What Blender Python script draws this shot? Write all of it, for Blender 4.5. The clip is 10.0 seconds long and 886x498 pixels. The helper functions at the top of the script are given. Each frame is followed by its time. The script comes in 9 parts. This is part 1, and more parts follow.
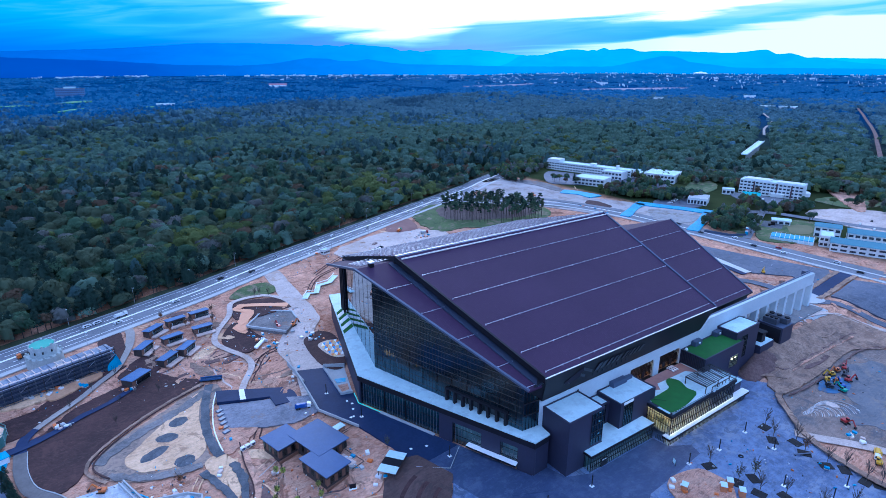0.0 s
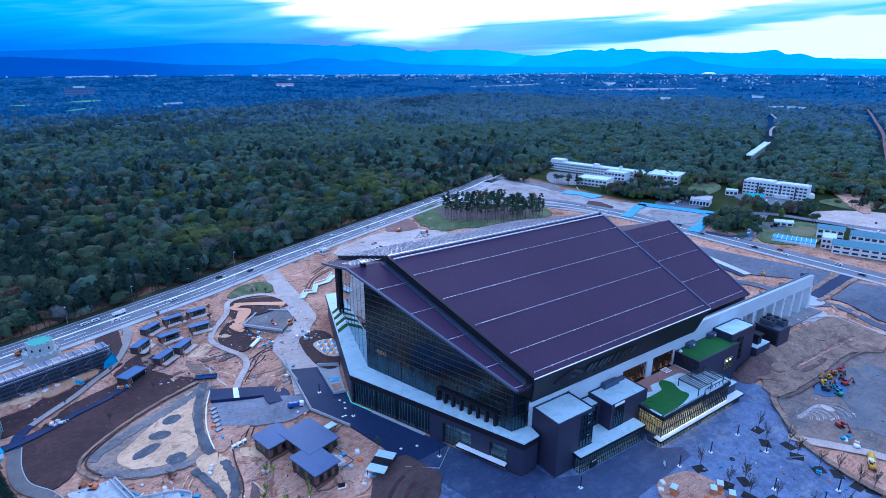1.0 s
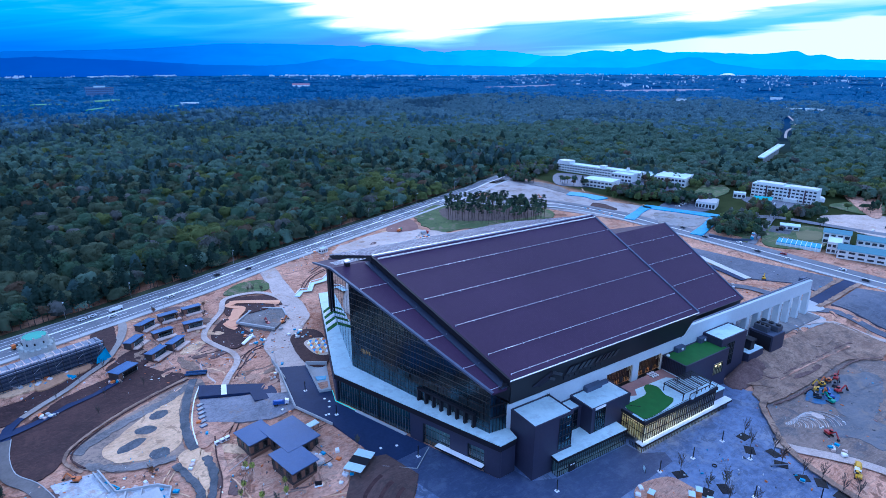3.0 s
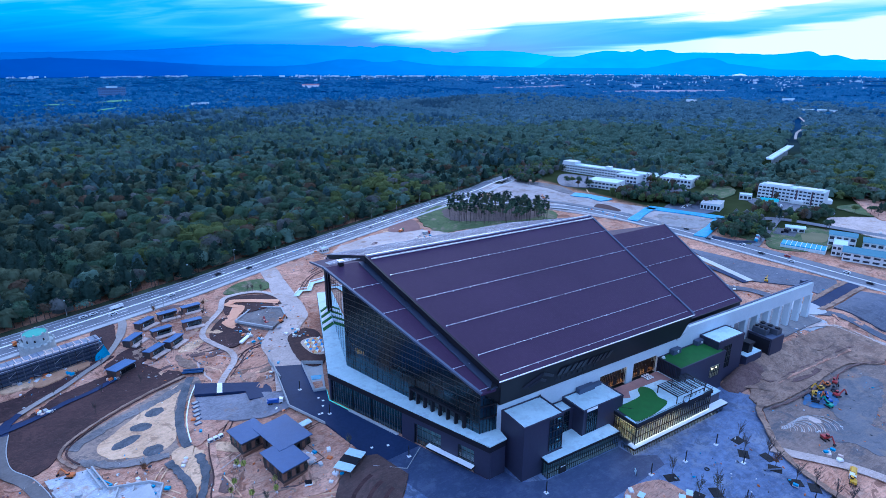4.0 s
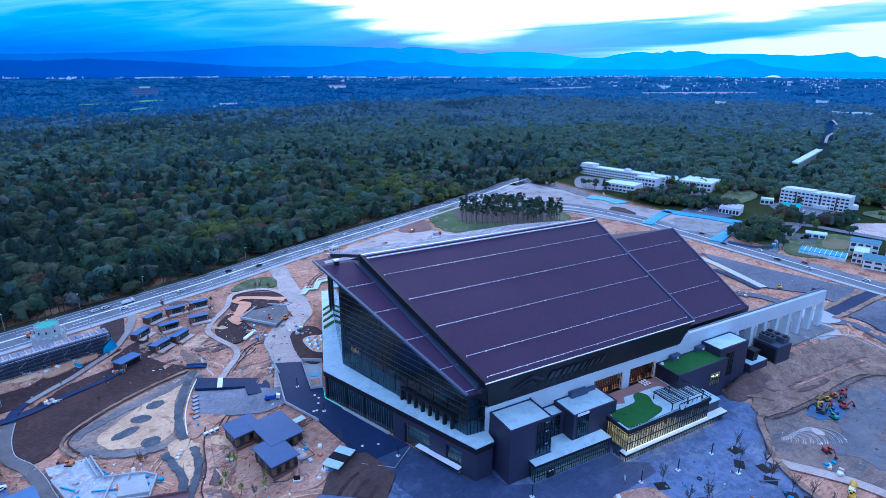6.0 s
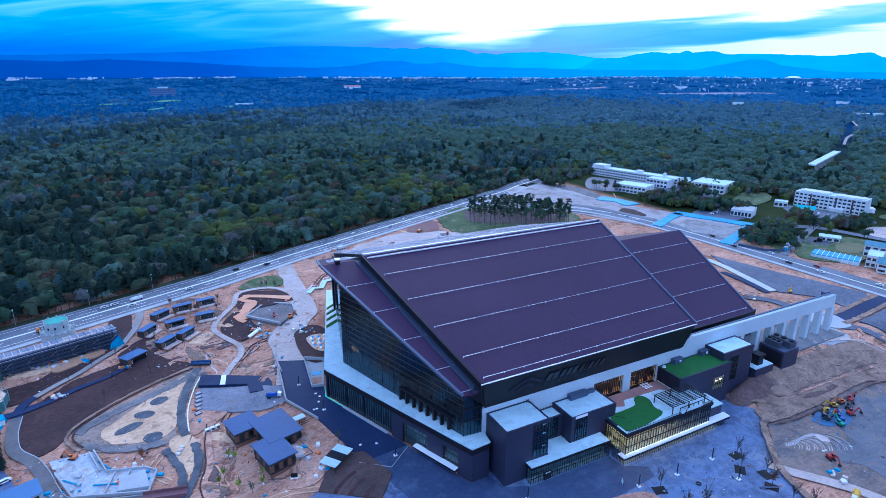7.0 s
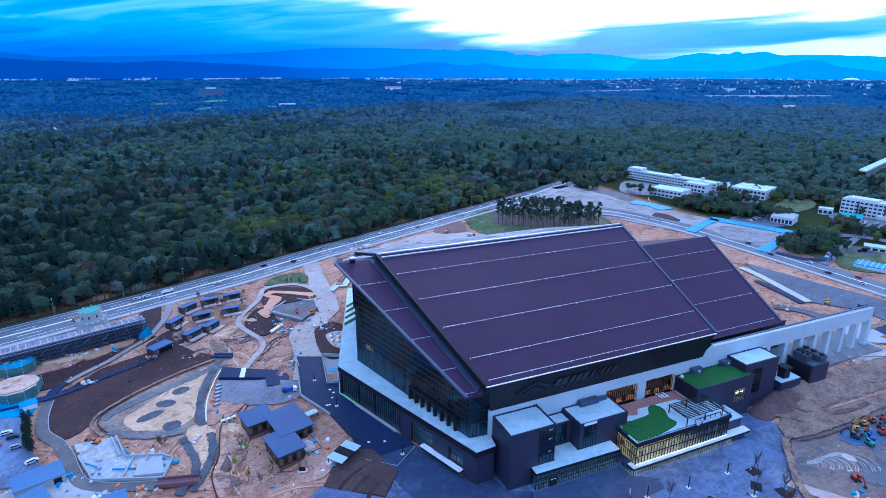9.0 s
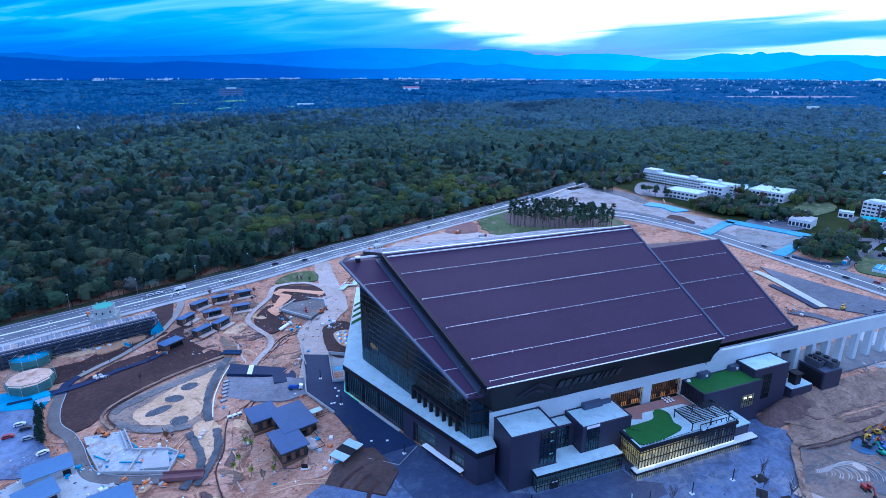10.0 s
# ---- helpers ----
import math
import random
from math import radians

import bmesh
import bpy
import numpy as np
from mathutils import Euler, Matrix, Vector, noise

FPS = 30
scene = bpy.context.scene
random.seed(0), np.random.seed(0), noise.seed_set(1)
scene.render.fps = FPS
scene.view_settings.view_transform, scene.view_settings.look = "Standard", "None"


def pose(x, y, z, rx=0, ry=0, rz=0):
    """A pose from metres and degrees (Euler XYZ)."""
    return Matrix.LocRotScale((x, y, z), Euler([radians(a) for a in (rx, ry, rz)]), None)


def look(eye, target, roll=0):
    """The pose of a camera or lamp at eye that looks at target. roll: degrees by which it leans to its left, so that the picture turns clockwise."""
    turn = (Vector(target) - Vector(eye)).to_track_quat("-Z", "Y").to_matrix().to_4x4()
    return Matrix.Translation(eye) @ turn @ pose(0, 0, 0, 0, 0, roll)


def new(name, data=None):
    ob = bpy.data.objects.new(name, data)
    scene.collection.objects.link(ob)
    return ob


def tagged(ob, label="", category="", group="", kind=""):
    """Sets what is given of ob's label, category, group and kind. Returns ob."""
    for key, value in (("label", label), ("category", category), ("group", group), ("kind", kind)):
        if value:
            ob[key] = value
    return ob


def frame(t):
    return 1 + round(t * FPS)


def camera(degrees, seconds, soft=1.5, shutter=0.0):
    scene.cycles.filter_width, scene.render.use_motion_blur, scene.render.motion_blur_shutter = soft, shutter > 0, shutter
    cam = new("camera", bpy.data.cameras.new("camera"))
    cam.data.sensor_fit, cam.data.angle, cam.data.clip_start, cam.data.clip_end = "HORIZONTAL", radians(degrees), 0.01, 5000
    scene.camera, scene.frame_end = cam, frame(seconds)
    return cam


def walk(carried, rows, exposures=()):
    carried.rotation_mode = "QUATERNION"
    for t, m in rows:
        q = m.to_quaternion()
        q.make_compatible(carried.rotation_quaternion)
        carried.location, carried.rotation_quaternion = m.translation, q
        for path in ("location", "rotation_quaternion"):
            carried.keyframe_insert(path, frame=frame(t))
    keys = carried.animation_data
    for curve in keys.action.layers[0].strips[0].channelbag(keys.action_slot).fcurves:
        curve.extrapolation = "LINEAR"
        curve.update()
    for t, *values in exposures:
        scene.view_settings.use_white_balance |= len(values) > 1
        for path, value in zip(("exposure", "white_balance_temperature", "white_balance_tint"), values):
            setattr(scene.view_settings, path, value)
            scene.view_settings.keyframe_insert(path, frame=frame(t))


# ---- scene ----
cam = camera(76.7, 10.0, soft=0.35)
METRES, EYE, TILT, LEAN, TURN = 60.0, 147.0, -18.3, 0.0, 0.0
ROWS = [
    (0.0, 0.0, 0.0, 0.0, 0.0, 0.0, -0.0),
    (0.5, 0.0498, -0.0006, 0.0005, 0.43, 0.01, -0.16),
    (1.0, 0.1029, -0.0006, 0.0007, 0.71, 0.0, -0.29),
    (1.5, 0.1545, -0.0002, 0.0013, 1.03, 0.01, -0.43),
    (2.0, 0.2124, 0.0008, 0.0019, 1.42, 0.01, -0.59),
    (2.5, 0.2664, 0.002, 0.0026, 1.83, 0.02, -0.75),
    (4.0, 0.4336, 0.0094, 0.0039, 3.24, 0.07, -1.21),
    (4.5, 0.4891, 0.0121, 0.0042, 3.77, 0.09, -1.37),
    (5.0, 0.5439, 0.0152, 0.0049, 4.4, 0.12, -1.58),
    (5.5, 0.5931, 0.0186, 0.0055, 5.08, 0.12, -1.84),
    (7.0, 0.741, 0.033, 0.0103, 7.26, 0.09, -2.57),
    (7.5, 0.7836, 0.0381, 0.0111, 7.97, 0.1, -2.79),
    (8.0, 0.8284, 0.0438, 0.0129, 8.88, 0.09, -3.09),
    (8.5, 0.8716, 0.0513, 0.0156, 10.09, 0.04, -3.51),
    (9.0, 0.9124, 0.0592, 0.0182, 11.19, -0.01, -3.87),
    (9.5, 0.9526, 0.0672, 0.0212, 11.99, -0.06, -4.14),
    (10.0, 0.9945, 0.0761, 0.0241, 12.93, -0.11, -4.45),
]
walk(cam, [(t, pose(0, 0, EYE, TILT, LEAN, TURN) @ pose(METRES * x, METRES * y, METRES * z, 90 + pitch, roll, yaw)) for t, x, y, z, yaw, pitch, roll in ROWS],
     exposures=[(0.0, 0.4, 4850, 10), (10.0, 0.4, 4850, 10)])

# ---- world and light: overcast dusk sky, bright break in the clouds low ahead ----
def node(nt, kind, loc=None, **kw):
    n = nt.nodes.new(kind)
    for k, v in kw.items():
        if k in n.inputs:
            n.inputs[k].default_value = v
    return n


def ramp(nt, src, stops):
    n = nt.nodes.new("ShaderNodeValToRGB")
    el = n.color_ramp.elements
    while len(el) < len(stops):
        el.new(0.5)
    for e, (p, c) in zip(el, stops):
        e.position, e.color = p, (*c, 1) if len(c) == 3 else c
    nt.links.new(src, n.inputs[0])
    return n.outputs[0]


def maths(nt, op, a, b=0.0, c=None, clamp=False):
    n = nt.nodes.new("ShaderNodeMath")
    n.operation, n.use_clamp = op, clamp
    for i, v in enumerate((a, b, c)):
        if v is None:
            continue
        if isinstance(v, (int, float)):
            n.inputs[i].default_value = v
        else:
            nt.links.new(v, n.inputs[i])
    return n.outputs[0]


def mixcol(nt, fac, a, b, mode="MIX"):
    n = nt.nodes.new("ShaderNodeMix")
    n.data_type, n.blend_type = "RGBA", mode
    for i, v in ((0, fac), (6, a), (7, b)):
        if isinstance(v, (int, float)):
            n.inputs[i].default_value = v
        elif isinstance(v, tuple):
            n.inputs[i].default_value = (*v, 1)
        else:
            nt.links.new(v, n.inputs[i])
    return n.outputs[2]


world = bpy.data.worlds.new("dusk_sky")
scene.world = world
world.use_nodes = True
wt = world.node_tree
wt.nodes.clear()
tc = wt.nodes.new("ShaderNodeTexCoord")
sep = wt.nodes.new("ShaderNodeSeparateXYZ")
wt.links.new(tc.outputs["Generated"], sep.inputs[0])
sx, sy, sz = sep.outputs
sky = wt.nodes.new("ShaderNodeTexSky")
sky.sky_type, sky.sun_disc = "NISHITA", False
sky.sun_elevation, sky.sun_rotation = radians(9), radians(0)
# cloud layer ahead, laid out by bearing (ahead) and height (rise)
front_y = maths(wt, "MAXIMUM", sy, 0.05)
ahead = maths(wt, "DIVIDE", sx, front_y)
rise = maths(wt, "DIVIDE", sz, front_y)
bearing = maths(wt, "MULTIPLY_ADD", ahead, 0.5, 0.5, clamp=True)
flat = wt.nodes.new("ShaderNodeCombineXYZ")
for i, (v, k) in enumerate(((ahead, 3.2), (maths(wt, "MULTIPLY_ADD", ahead, -0.05, rise), 42.0))):
    wt.links.new(maths(wt, "MULTIPLY", v, k), flat.inputs[i])
streak = node(wt, "ShaderNodeTexNoise", Scale=1.0, Detail=7.0, Roughness=0.5, Distortion=0.7)
wt.links.new(flat.outputs[0], streak.inputs[0])
wisp = maths(wt, "SUBTRACT", streak.outputs[0], 0.5)
billow = node(wt, "ShaderNodeTexNoise", Scale=3.0, Detail=8.0, Roughness=0.55, Distortion=0.3)
wt.links.new(tc.outputs["Generated"], billow.inputs[0])


def grey(stops):
    return [(0.5 + 0.5 * x, (v, v, v)) for x, v in stops]


# lower rim of the bright break, and upper rim of the bright band under the dark streak
rim = ramp(wt, bearing, grey([(-0.60, 0.13), (-0.36, 0.098), (-0.27, 0.073), (-0.22, 0.057), (-0.15, 0.041), (-0.06, 0.033), (0.01, 0.042), (0.06, 0.060), (0.25, 0.062), (0.40, 0.066), (0.50, 0.088), (0.62, 0.12)]))
low_rim = ramp(wt, bearing, grey([(-0.04, 0.004), (0.06, 0.020), (0.20, 0.033), (0.30, 0.044), (0.40, 0.052), (0.50, 0.066), (0.68, 0.081), (0.76, 0.090), (0.95, 0.11)]))
band = ramp(wt, bearing, grey([(0.0, 0.0), (0.10, 0.62), (0.22, 0.78), (0.40, 0.92), (0.7, 0.93)]))
wave = maths(wt, "MULTIPLY", wisp, 0.085)
over = maths(wt, "ADD", maths(wt, "SUBTRACT", rise, rim), wave)
wide = ramp(wt, bearing, grey([(-0.5, 20.0 / 60), (-0.22, 26.0 / 60), (-0.05, 36.0 / 60), (0.3, 44.0 / 60)]))
white_top = maths(wt, "MULTIPLY_ADD", over, maths(wt, "MULTIPLY", wide, 60.0), 0.5, clamp=True)
under = maths(wt, "ADD", maths(wt, "SUBTRACT", low_rim, rise), maths(wt, "MULTIPLY", wisp, 0.06))
white_low = maths(wt, "MULTIPLY", maths(wt, "MULTIPLY_ADD", under, 48.0, 0.5, clamp=True), band)
veil = ramp(wt, maths(wt, "MULTIPLY", rise, 8.0), [(0.06, (0.0,) * 3), (0.22, (0.02,) * 3), (0.40, (0.17,) * 3), (0.62, (0.33,) * 3), (0.85, (0.42,) * 3)])
veil = maths(wt, "MULTIPLY_ADD", wisp, maths(wt, "MULTIPLY_ADD", rise, 9.0, 0.08), veil)
veil = maths(wt, "ADD", veil, ramp(wt, bearing, grey([(-1.0, 0.0), (-0.75, 0.03), (-0.5, 0.11), (-0.35, 0.16), (-0.10, 0.13), (0.08, 0.27), (0.5, 0.31)])))
gap = maths(wt, "MAXIMUM", veil, maths(wt, "MAXIMUM", white_top, white_low), clamp=True)
tone = ramp(wt, gap, [(0.0, (0.001, 0.135, 0.56)), (0.20, (0.006, 0.225, 0.68)), (0.40, (0.045, 0.36, 0.76)), (0.60, (0.17, 0.52, 0.80)), (0.80, (0.50, 0.70, 0.78)), (1.0, (0.97, 0.88, 0.68))])
# behind the camera the layer is an even grey-blue
back = wt.nodes.new("ShaderNodeMapRange")
back.inputs[1].default_value, back.inputs[2].default_value = 0.15, 0.45
wt.links.new(sy, back.inputs[0])
tone = mixcol(wt, back.outputs[0], (0.10, 0.30, 0.62), tone)
high = ramp(wt, billow.outputs[0], [(0.3, (0.43, 0.57, 0.92)), (0.7, (0.82, 0.97, 1.38))])
lift = wt.nodes.new("ShaderNodeMapRange")
lift.inputs[1].default_value, lift.inputs[2].default_value = 0.13, 0.35
wt.links.new(sz, lift.inputs[0])
cloud = mixcol(wt, lift.outputs[0], tone, high)
clear = mixcol(wt, 1.0, sky.outputs[0], (0.1, 0.1, 0.1), "MULTIPLY")
full = mixcol(wt, 0.98, clear, cloud)
bg = wt.nodes.new("ShaderNodeBackground")
bg.inputs[1].default_value = 1.0
wt.links.new(full, bg.inputs[0])
wo = wt.nodes.new("ShaderNodeOutputWorld")
wt.links.new(bg.outputs[0], wo.inputs[0])

sun_data = bpy.data.lights.new("sun", "SUN")
sun_data.energy, sun_data.angle, sun_data.color = 0.8, radians(25), (1.0, 0.94, 0.9)
sun = new("sun", sun_data)
sun.matrix_world = look((0, 0, 0), (0.15, -1.0, -0.55))

# ---- materials ----
def surf(name, a, b=None, rough=0.8, metal=0.0, big=0.05, fine=1.5, bump=0.0, bump_scale=4.0, c=None, spec=0.5, island=0.0, obj=0.0, drag=None, churn=None):
    """Two-scale mottled surface between colours a and b (and blotches of c), with fine relief."""
    m = bpy.data.materials.new(name)
    m.use_nodes = True
    nt = m.node_tree
    p = nt.nodes["Principled BSDF"]
    t = nt.nodes.new("ShaderNodeTexCoord")
    src = t.outputs["Object"]
    n1 = node(nt, "ShaderNodeTexNoise", Scale=big, Detail=5.0, Roughness=0.6)
    n2 = node(nt, "ShaderNodeTexNoise", Scale=fine, Detail=4.0, Roughness=0.7)
    nt.links.new(src, n1.inputs[0])
    nt.links.new(src, n2.inputs[0])
    mixv = maths(nt, "ADD", maths(nt, "MULTIPLY", n1.outputs[0], 0.6), maths(nt, "MULTIPLY", n2.outputs[0], 0.4))
    if island:
        geo = nt.nodes.new("ShaderNodeNewGeometry")
        mixv = maths(nt, "MULTIPLY_ADD", maths(nt, "SUBTRACT", geo.outputs["Random Per Island"], 0.5), island, mixv)
    if obj:
        inf = nt.nodes.new("ShaderNodeObjectInfo")
        mixv = maths(nt, "MULTIPLY_ADD", maths(nt, "SUBTRACT", inf.outputs["Random"], 0.5), obj, mixv)
    stops = [(0.37, a), (0.63, b or tuple(min(1, v * 1.35) for v in a))]
    col = ramp(nt, mixv, stops)
    if c:
        n3 = node(nt, "ShaderNodeTexNoise", Scale=big * 2.3, Detail=6.0, Roughness=0.65)
        nt.links.new(src, n3.inputs[0])
        col = mixcol(nt, ramp(nt, n3.outputs[0], [(0.52, (0, 0, 0)), (0.62, (1, 1, 1))]), col, c)
    if drag:
        mp = nt.nodes.new("ShaderNodeMapping")
        mp.inputs["Rotation"].default_value, mp.inputs["Scale"].default_value = (0, 0, 0.6), (0.15, 0.7, 1)
        nt.links.new(src, mp.inputs[0])
        n5 = node(nt, "ShaderNodeTexNoise", Scale=1.0, Detail=5.0, Roughness=0.6, Distortion=2.5)
        nt.links.new(mp.outputs[0], n5.inputs[0])
        col = mixcol(nt, ramp(nt, n5.outputs[0], [(0.50, (0, 0, 0)), (0.64, (0.45, 0.45, 0.45))]), col, drag)
    if churn:
        # crossing wheel ruts and trodden patches of another earth
        for k, (turn, fac) in enumerate(((-0.9, 0.5), (1.3, 0.45))):
            mp = nt.nodes.new("ShaderNodeMapping")
            mp.inputs["Rotation"].default_value, mp.inputs["Scale"].default_value = (0, 0, turn), (0.16, 0.5 + 0.3 * k, 1)
            nt.links.new(src, mp.inputs[0])
            n6 = node(nt, "ShaderNodeTexNoise", Scale=1.0, Detail=6.0, Roughness=0.7, Distortion=1.6 + k)
            nt.links.new(mp.outputs[0], n6.inputs[0])
            col = mixcol(nt, ramp(nt, n6.outputs[0], [(0.54, (0, 0, 0)), (0.60, (fac, fac, fac)), (0.68, (0, 0, 0))]), col, churn[k])
        n7 = node(nt, "ShaderNodeTexNoise", Scale=0.11, Detail=8.0, Roughness=0.72, Distortion=0.8)
        nt.links.new(src, n7.inputs[0])
        col = mixcol(nt, ramp(nt, n7.outputs[0], [(0.56, (0, 0, 0)), (0.60, (0.7, 0.7, 0.7))]), col, churn[2])
    nt.links.new(col, p.inputs["Base Color"])
    p.inputs["Roughness"].default_value, p.inputs["Metallic"].default_value = rough, metal
    p.inputs["Specular IOR Level"].default_value = spec
    if bump:
        n4 = node(nt, "ShaderNodeTexNoise", Scale=bump_scale, Detail=4.0, Roughness=0.6)
        nt.links.new(src, n4.inputs[0])
        bn = node(nt, "ShaderNodeBump", Strength=bump, Distance=0.3)
        nt.links.new(n4.outputs[0], bn.inputs["Height"])
        nt.links.new(bn.outputs[0], p.inputs["Normal"])
    return m


def glow(name, col, strength):
    m = bpy.data.materials.new(name)
    m.use_nodes = True
    p = m.node_tree.nodes["Principled BSDF"]
    p.inputs["Base Color"].default_value = (*[v * 0.5 for v in col], 1)
    p.inputs["Emission Color"].default_value = (*col, 1)
    p.inputs["Emission Strength"].default_value = strength
    return m


def pane(name, tint, clear=0.5, coat=(0.9, 0.95, 1), rough=0.03):
    """Glass: a see-through tinted sheet that mirrors more at a slant."""
    m = bpy.data.materials.new(name)
    m.use_nodes = True
    nt = m.node_tree
    nt.nodes.clear()
    out = nt.nodes.new("ShaderNodeOutputMaterial")
    tr = node(nt, "ShaderNodeBsdfTransparent", Color=(*tint, 1))
    gl = node(nt, "ShaderNodeBsdfGlossy", Color=(*coat, 1), Roughness=rough)
    fr = node(nt, "ShaderNodeFresnel", IOR=1.6)
    mx = nt.nodes.new("ShaderNodeMixShader")
    nt.links.new(maths(nt, "ADD", fr.outputs[0], clear * 0.1), mx.inputs[0])
    nt.links.new(tr.outputs[0], mx.inputs[1])
    nt.links.new(gl.outputs[0], mx.inputs[2])
    nt.links.new(mx.outputs[0], out.inputs[0])
    return m


def ribbed(name, a, b, pitch, axis, rough=0.45, metal=0.3):
    """Folded-seam sheet metal: ribs a pitch apart along one axis."""
    m = surf(name, a, b, rough, metal, 0.03, 0.6)
    nt = m.node_tree
    p = nt.nodes["Principled BSDF"]
    t = nt.nodes.new("ShaderNodeTexCoord")
    s = nt.nodes.new("ShaderNodeSeparateXYZ")
    nt.links.new(t.outputs["Object"], s.inputs[0])
    w = maths(nt, "PINGPONG", maths(nt, "DIVIDE", s.outputs[axis], pitch), 0.5)
    w = maths(nt, "GREATER_THAN", w, 0.44)
    bn = node(nt, "ShaderNodeBump", Strength=0.6, Distance=0.05)
    nt.links.new(w, bn.inputs["Height"])
    nt.links.new(bn.outputs[0], p.inputs["Normal"])
    return m


ROOF = ribbed("plum_metal_roof", (0.044, 0.021, 0.052), (0.057, 0.028, 0.065), 0.9, 0, 0.6, 0.0)
ROOF.node_tree.nodes["Principled BSDF"].inputs["Specular IOR Level"].default_value = 0.18
RAILM = surf("galvanised_rail", (0.52, 0.54, 0.60), None, 0.4, 0.4)
EDGE = surf("dark_fascia", (0.008, 0.008, 0.012), (0.014, 0.014, 0.02), 0.5, 0.0, spec=0.25)
DARKTRIM = surf("dark_blue_trim", (0.04, 0.05, 0.085), None, 0.5, 0.2)
EDGEL = surf("grey_blue_trim", (0.075, 0.095, 0.15), None, 0.5, 0.3)
GUTTER = surf("pale_gutter", (0.80, 0.78, 0.73), None, 0.5, 0.0)
CHAR = surf("charcoal_cladding", (0.025, 0.025, 0.050), (0.035, 0.035, 0.067), 0.55, 0.0, 0.06, 0.8)
WHITEW = surf("white_concrete_wall", (0.52, 0.59, 0.63), (0.61, 0.68, 0.71), 0.8, 0.0, 0.08, 0.9, 0.1)
PALE = surf("pale_roof_membrane", (0.52, 0.68, 0.72), (0.66, 0.82, 0.85), 0.6, 0, 0.12, 0.7, c=(0.50, 0.64, 0.68))
GLASS = pane("curtain_glass", (0.22, 0.32, 0.36), 1.2, (0.38, 0.60, 0.74), 0.16)
SIDEGLASS = pane("mirroring_side_glass", (0.10, 0.15, 0.18), 2.2, (0.80, 0.90, 0.96), 0.01)
WOODW = surf("orange_timber_panel", (0.50, 0.26, 0.10), (0.62, 0.34, 0.15), 0.7, 0, 0.5, 3.0)
CLEAR = pane("shop_glass", (0.72, 0.80, 0.80), 0.6)
CARPARK = surf("dusty_blue_asphalt", (0.042, 0.052, 0.082), (0.115, 0.130, 0.180), 0.6, 0, 0.03, 0.3, churn=((0.16, 0.17, 0.205), (0.20, 0.21, 0.245), (0.048, 0.058, 0.088)))
BRONZE = surf("bronze_glazing_bar", (0.085, 0.085, 0.080), (0.15, 0.145, 0.13), 0.5, 0.2, 0.3, 2.0)
GREYBAR = surf("grey_glazing_bar", (0.10, 0.115, 0.135), None, 0.5, 0.2)
TEALG = glow("teal_light_strip", (0.14, 0.80, 0.72), 0.5)
MULL = surf("black_mullion", (0.015, 0.016, 0.02), None, 0.4, 0.3)
DARKIN = surf("dark_interior", (0.030, 0.042, 0.050), (0.065, 0.085, 0.095), 0.8, 0, 0.3, 1.0)
WARM = glow("warm_lamp", (1.0, 0.74, 0.38), 6.5)
TEALIN = surf("blue_grey_lobby_wall", (0.10, 0.16, 0.18), (0.18, 0.25, 0.27), 0.7, 0, 0.4, 1.5)
COOLL = glow("cool_lobby_lamp", (0.55, 0.85, 0.95), 4.0)
AMBER = glow("amber_lamp", (1.0, 0.58, 0.24), 8.0)
LOOSE = surf("loose_brown_earth", (0.185, 0.110, 0.078), (0.400, 0.270, 0.190), 0.95, 0, 0.07, 0.6, 0.45, 0.8, c=(0.175, 0.118, 0.092), churn=((0.105, 0.068, 0.054), (0.420, 0.310, 0.240), (0.125, 0.082, 0.064)))
DIMW = glow("dim_warm_lamp", (1.0, 0.5, 0.16), 0.8)
WARMP = surf("warm_lit_wall", (0.66, 0.57, 0.36), (0.78, 0.68, 0.45), 0.8)
TURF = surf("artificial_turf", (0.022, 0.115, 0.018), (0.03, 0.15, 0.024), 0.9, 0, 0.3, 3.0)
DECK = surf("pink_paving", (0.30, 0.165, 0.15), (0.38, 0.22, 0.20), 0.8, 0, 0.3, 2.0)
CONC = surf("concrete", (0.36, 0.37, 0.38), (0.48, 0.49, 0.5), 0.85, 0, 0.1, 1.2, 0.15)
ASPHB = surf("lighter_blue_asphalt", (0.030, 0.046, 0.105), (0.062, 0.084, 0.165), 0.45, 0, 0.06, 0.8, c=(0.085, 0.11, 0.19), churn=((0.11, 0.135, 0.20), (0.030, 0.046, 0.10), (0.042, 0.062, 0.125)))
ASPH = surf("new_asphalt", (0.012, 0.023, 0.066), (0.023, 0.039, 0.102), 0.65, 0, 0.06, 1.0, spec=0.2)
ASPHO = surf("worn_asphalt", (0.10, 0.112, 0.135), (0.19, 0.20, 0.23), 0.8, 0, 0.06, 0.8, drag=(0.26, 0.27, 0.30))
PLAZA = surf("grey_block_paving", (0.050, 0.080, 0.170), (0.178, 0.245, 0.410), 0.42, 0, 0.05, 0.4, c=(0.20, 0.235, 0.32), churn=((0.050, 0.070, 0.130), (0.215, 0.225, 0.285), (0.052, 0.074, 0.140)))
DIRT = surf("bare_tan_earth", (0.300, 0.128, 0.078), (0.760, 0.430, 0.290), 0.95, 0, 0.05, 0.5, 0.9, 0.9, c=(0.500, 0.305, 0.215), drag=(0.205, 0.108, 0.077), churn=((0.130, 0.072, 0.054), (0.720, 0.490, 0.360), (0.155, 0.082, 0.060)))
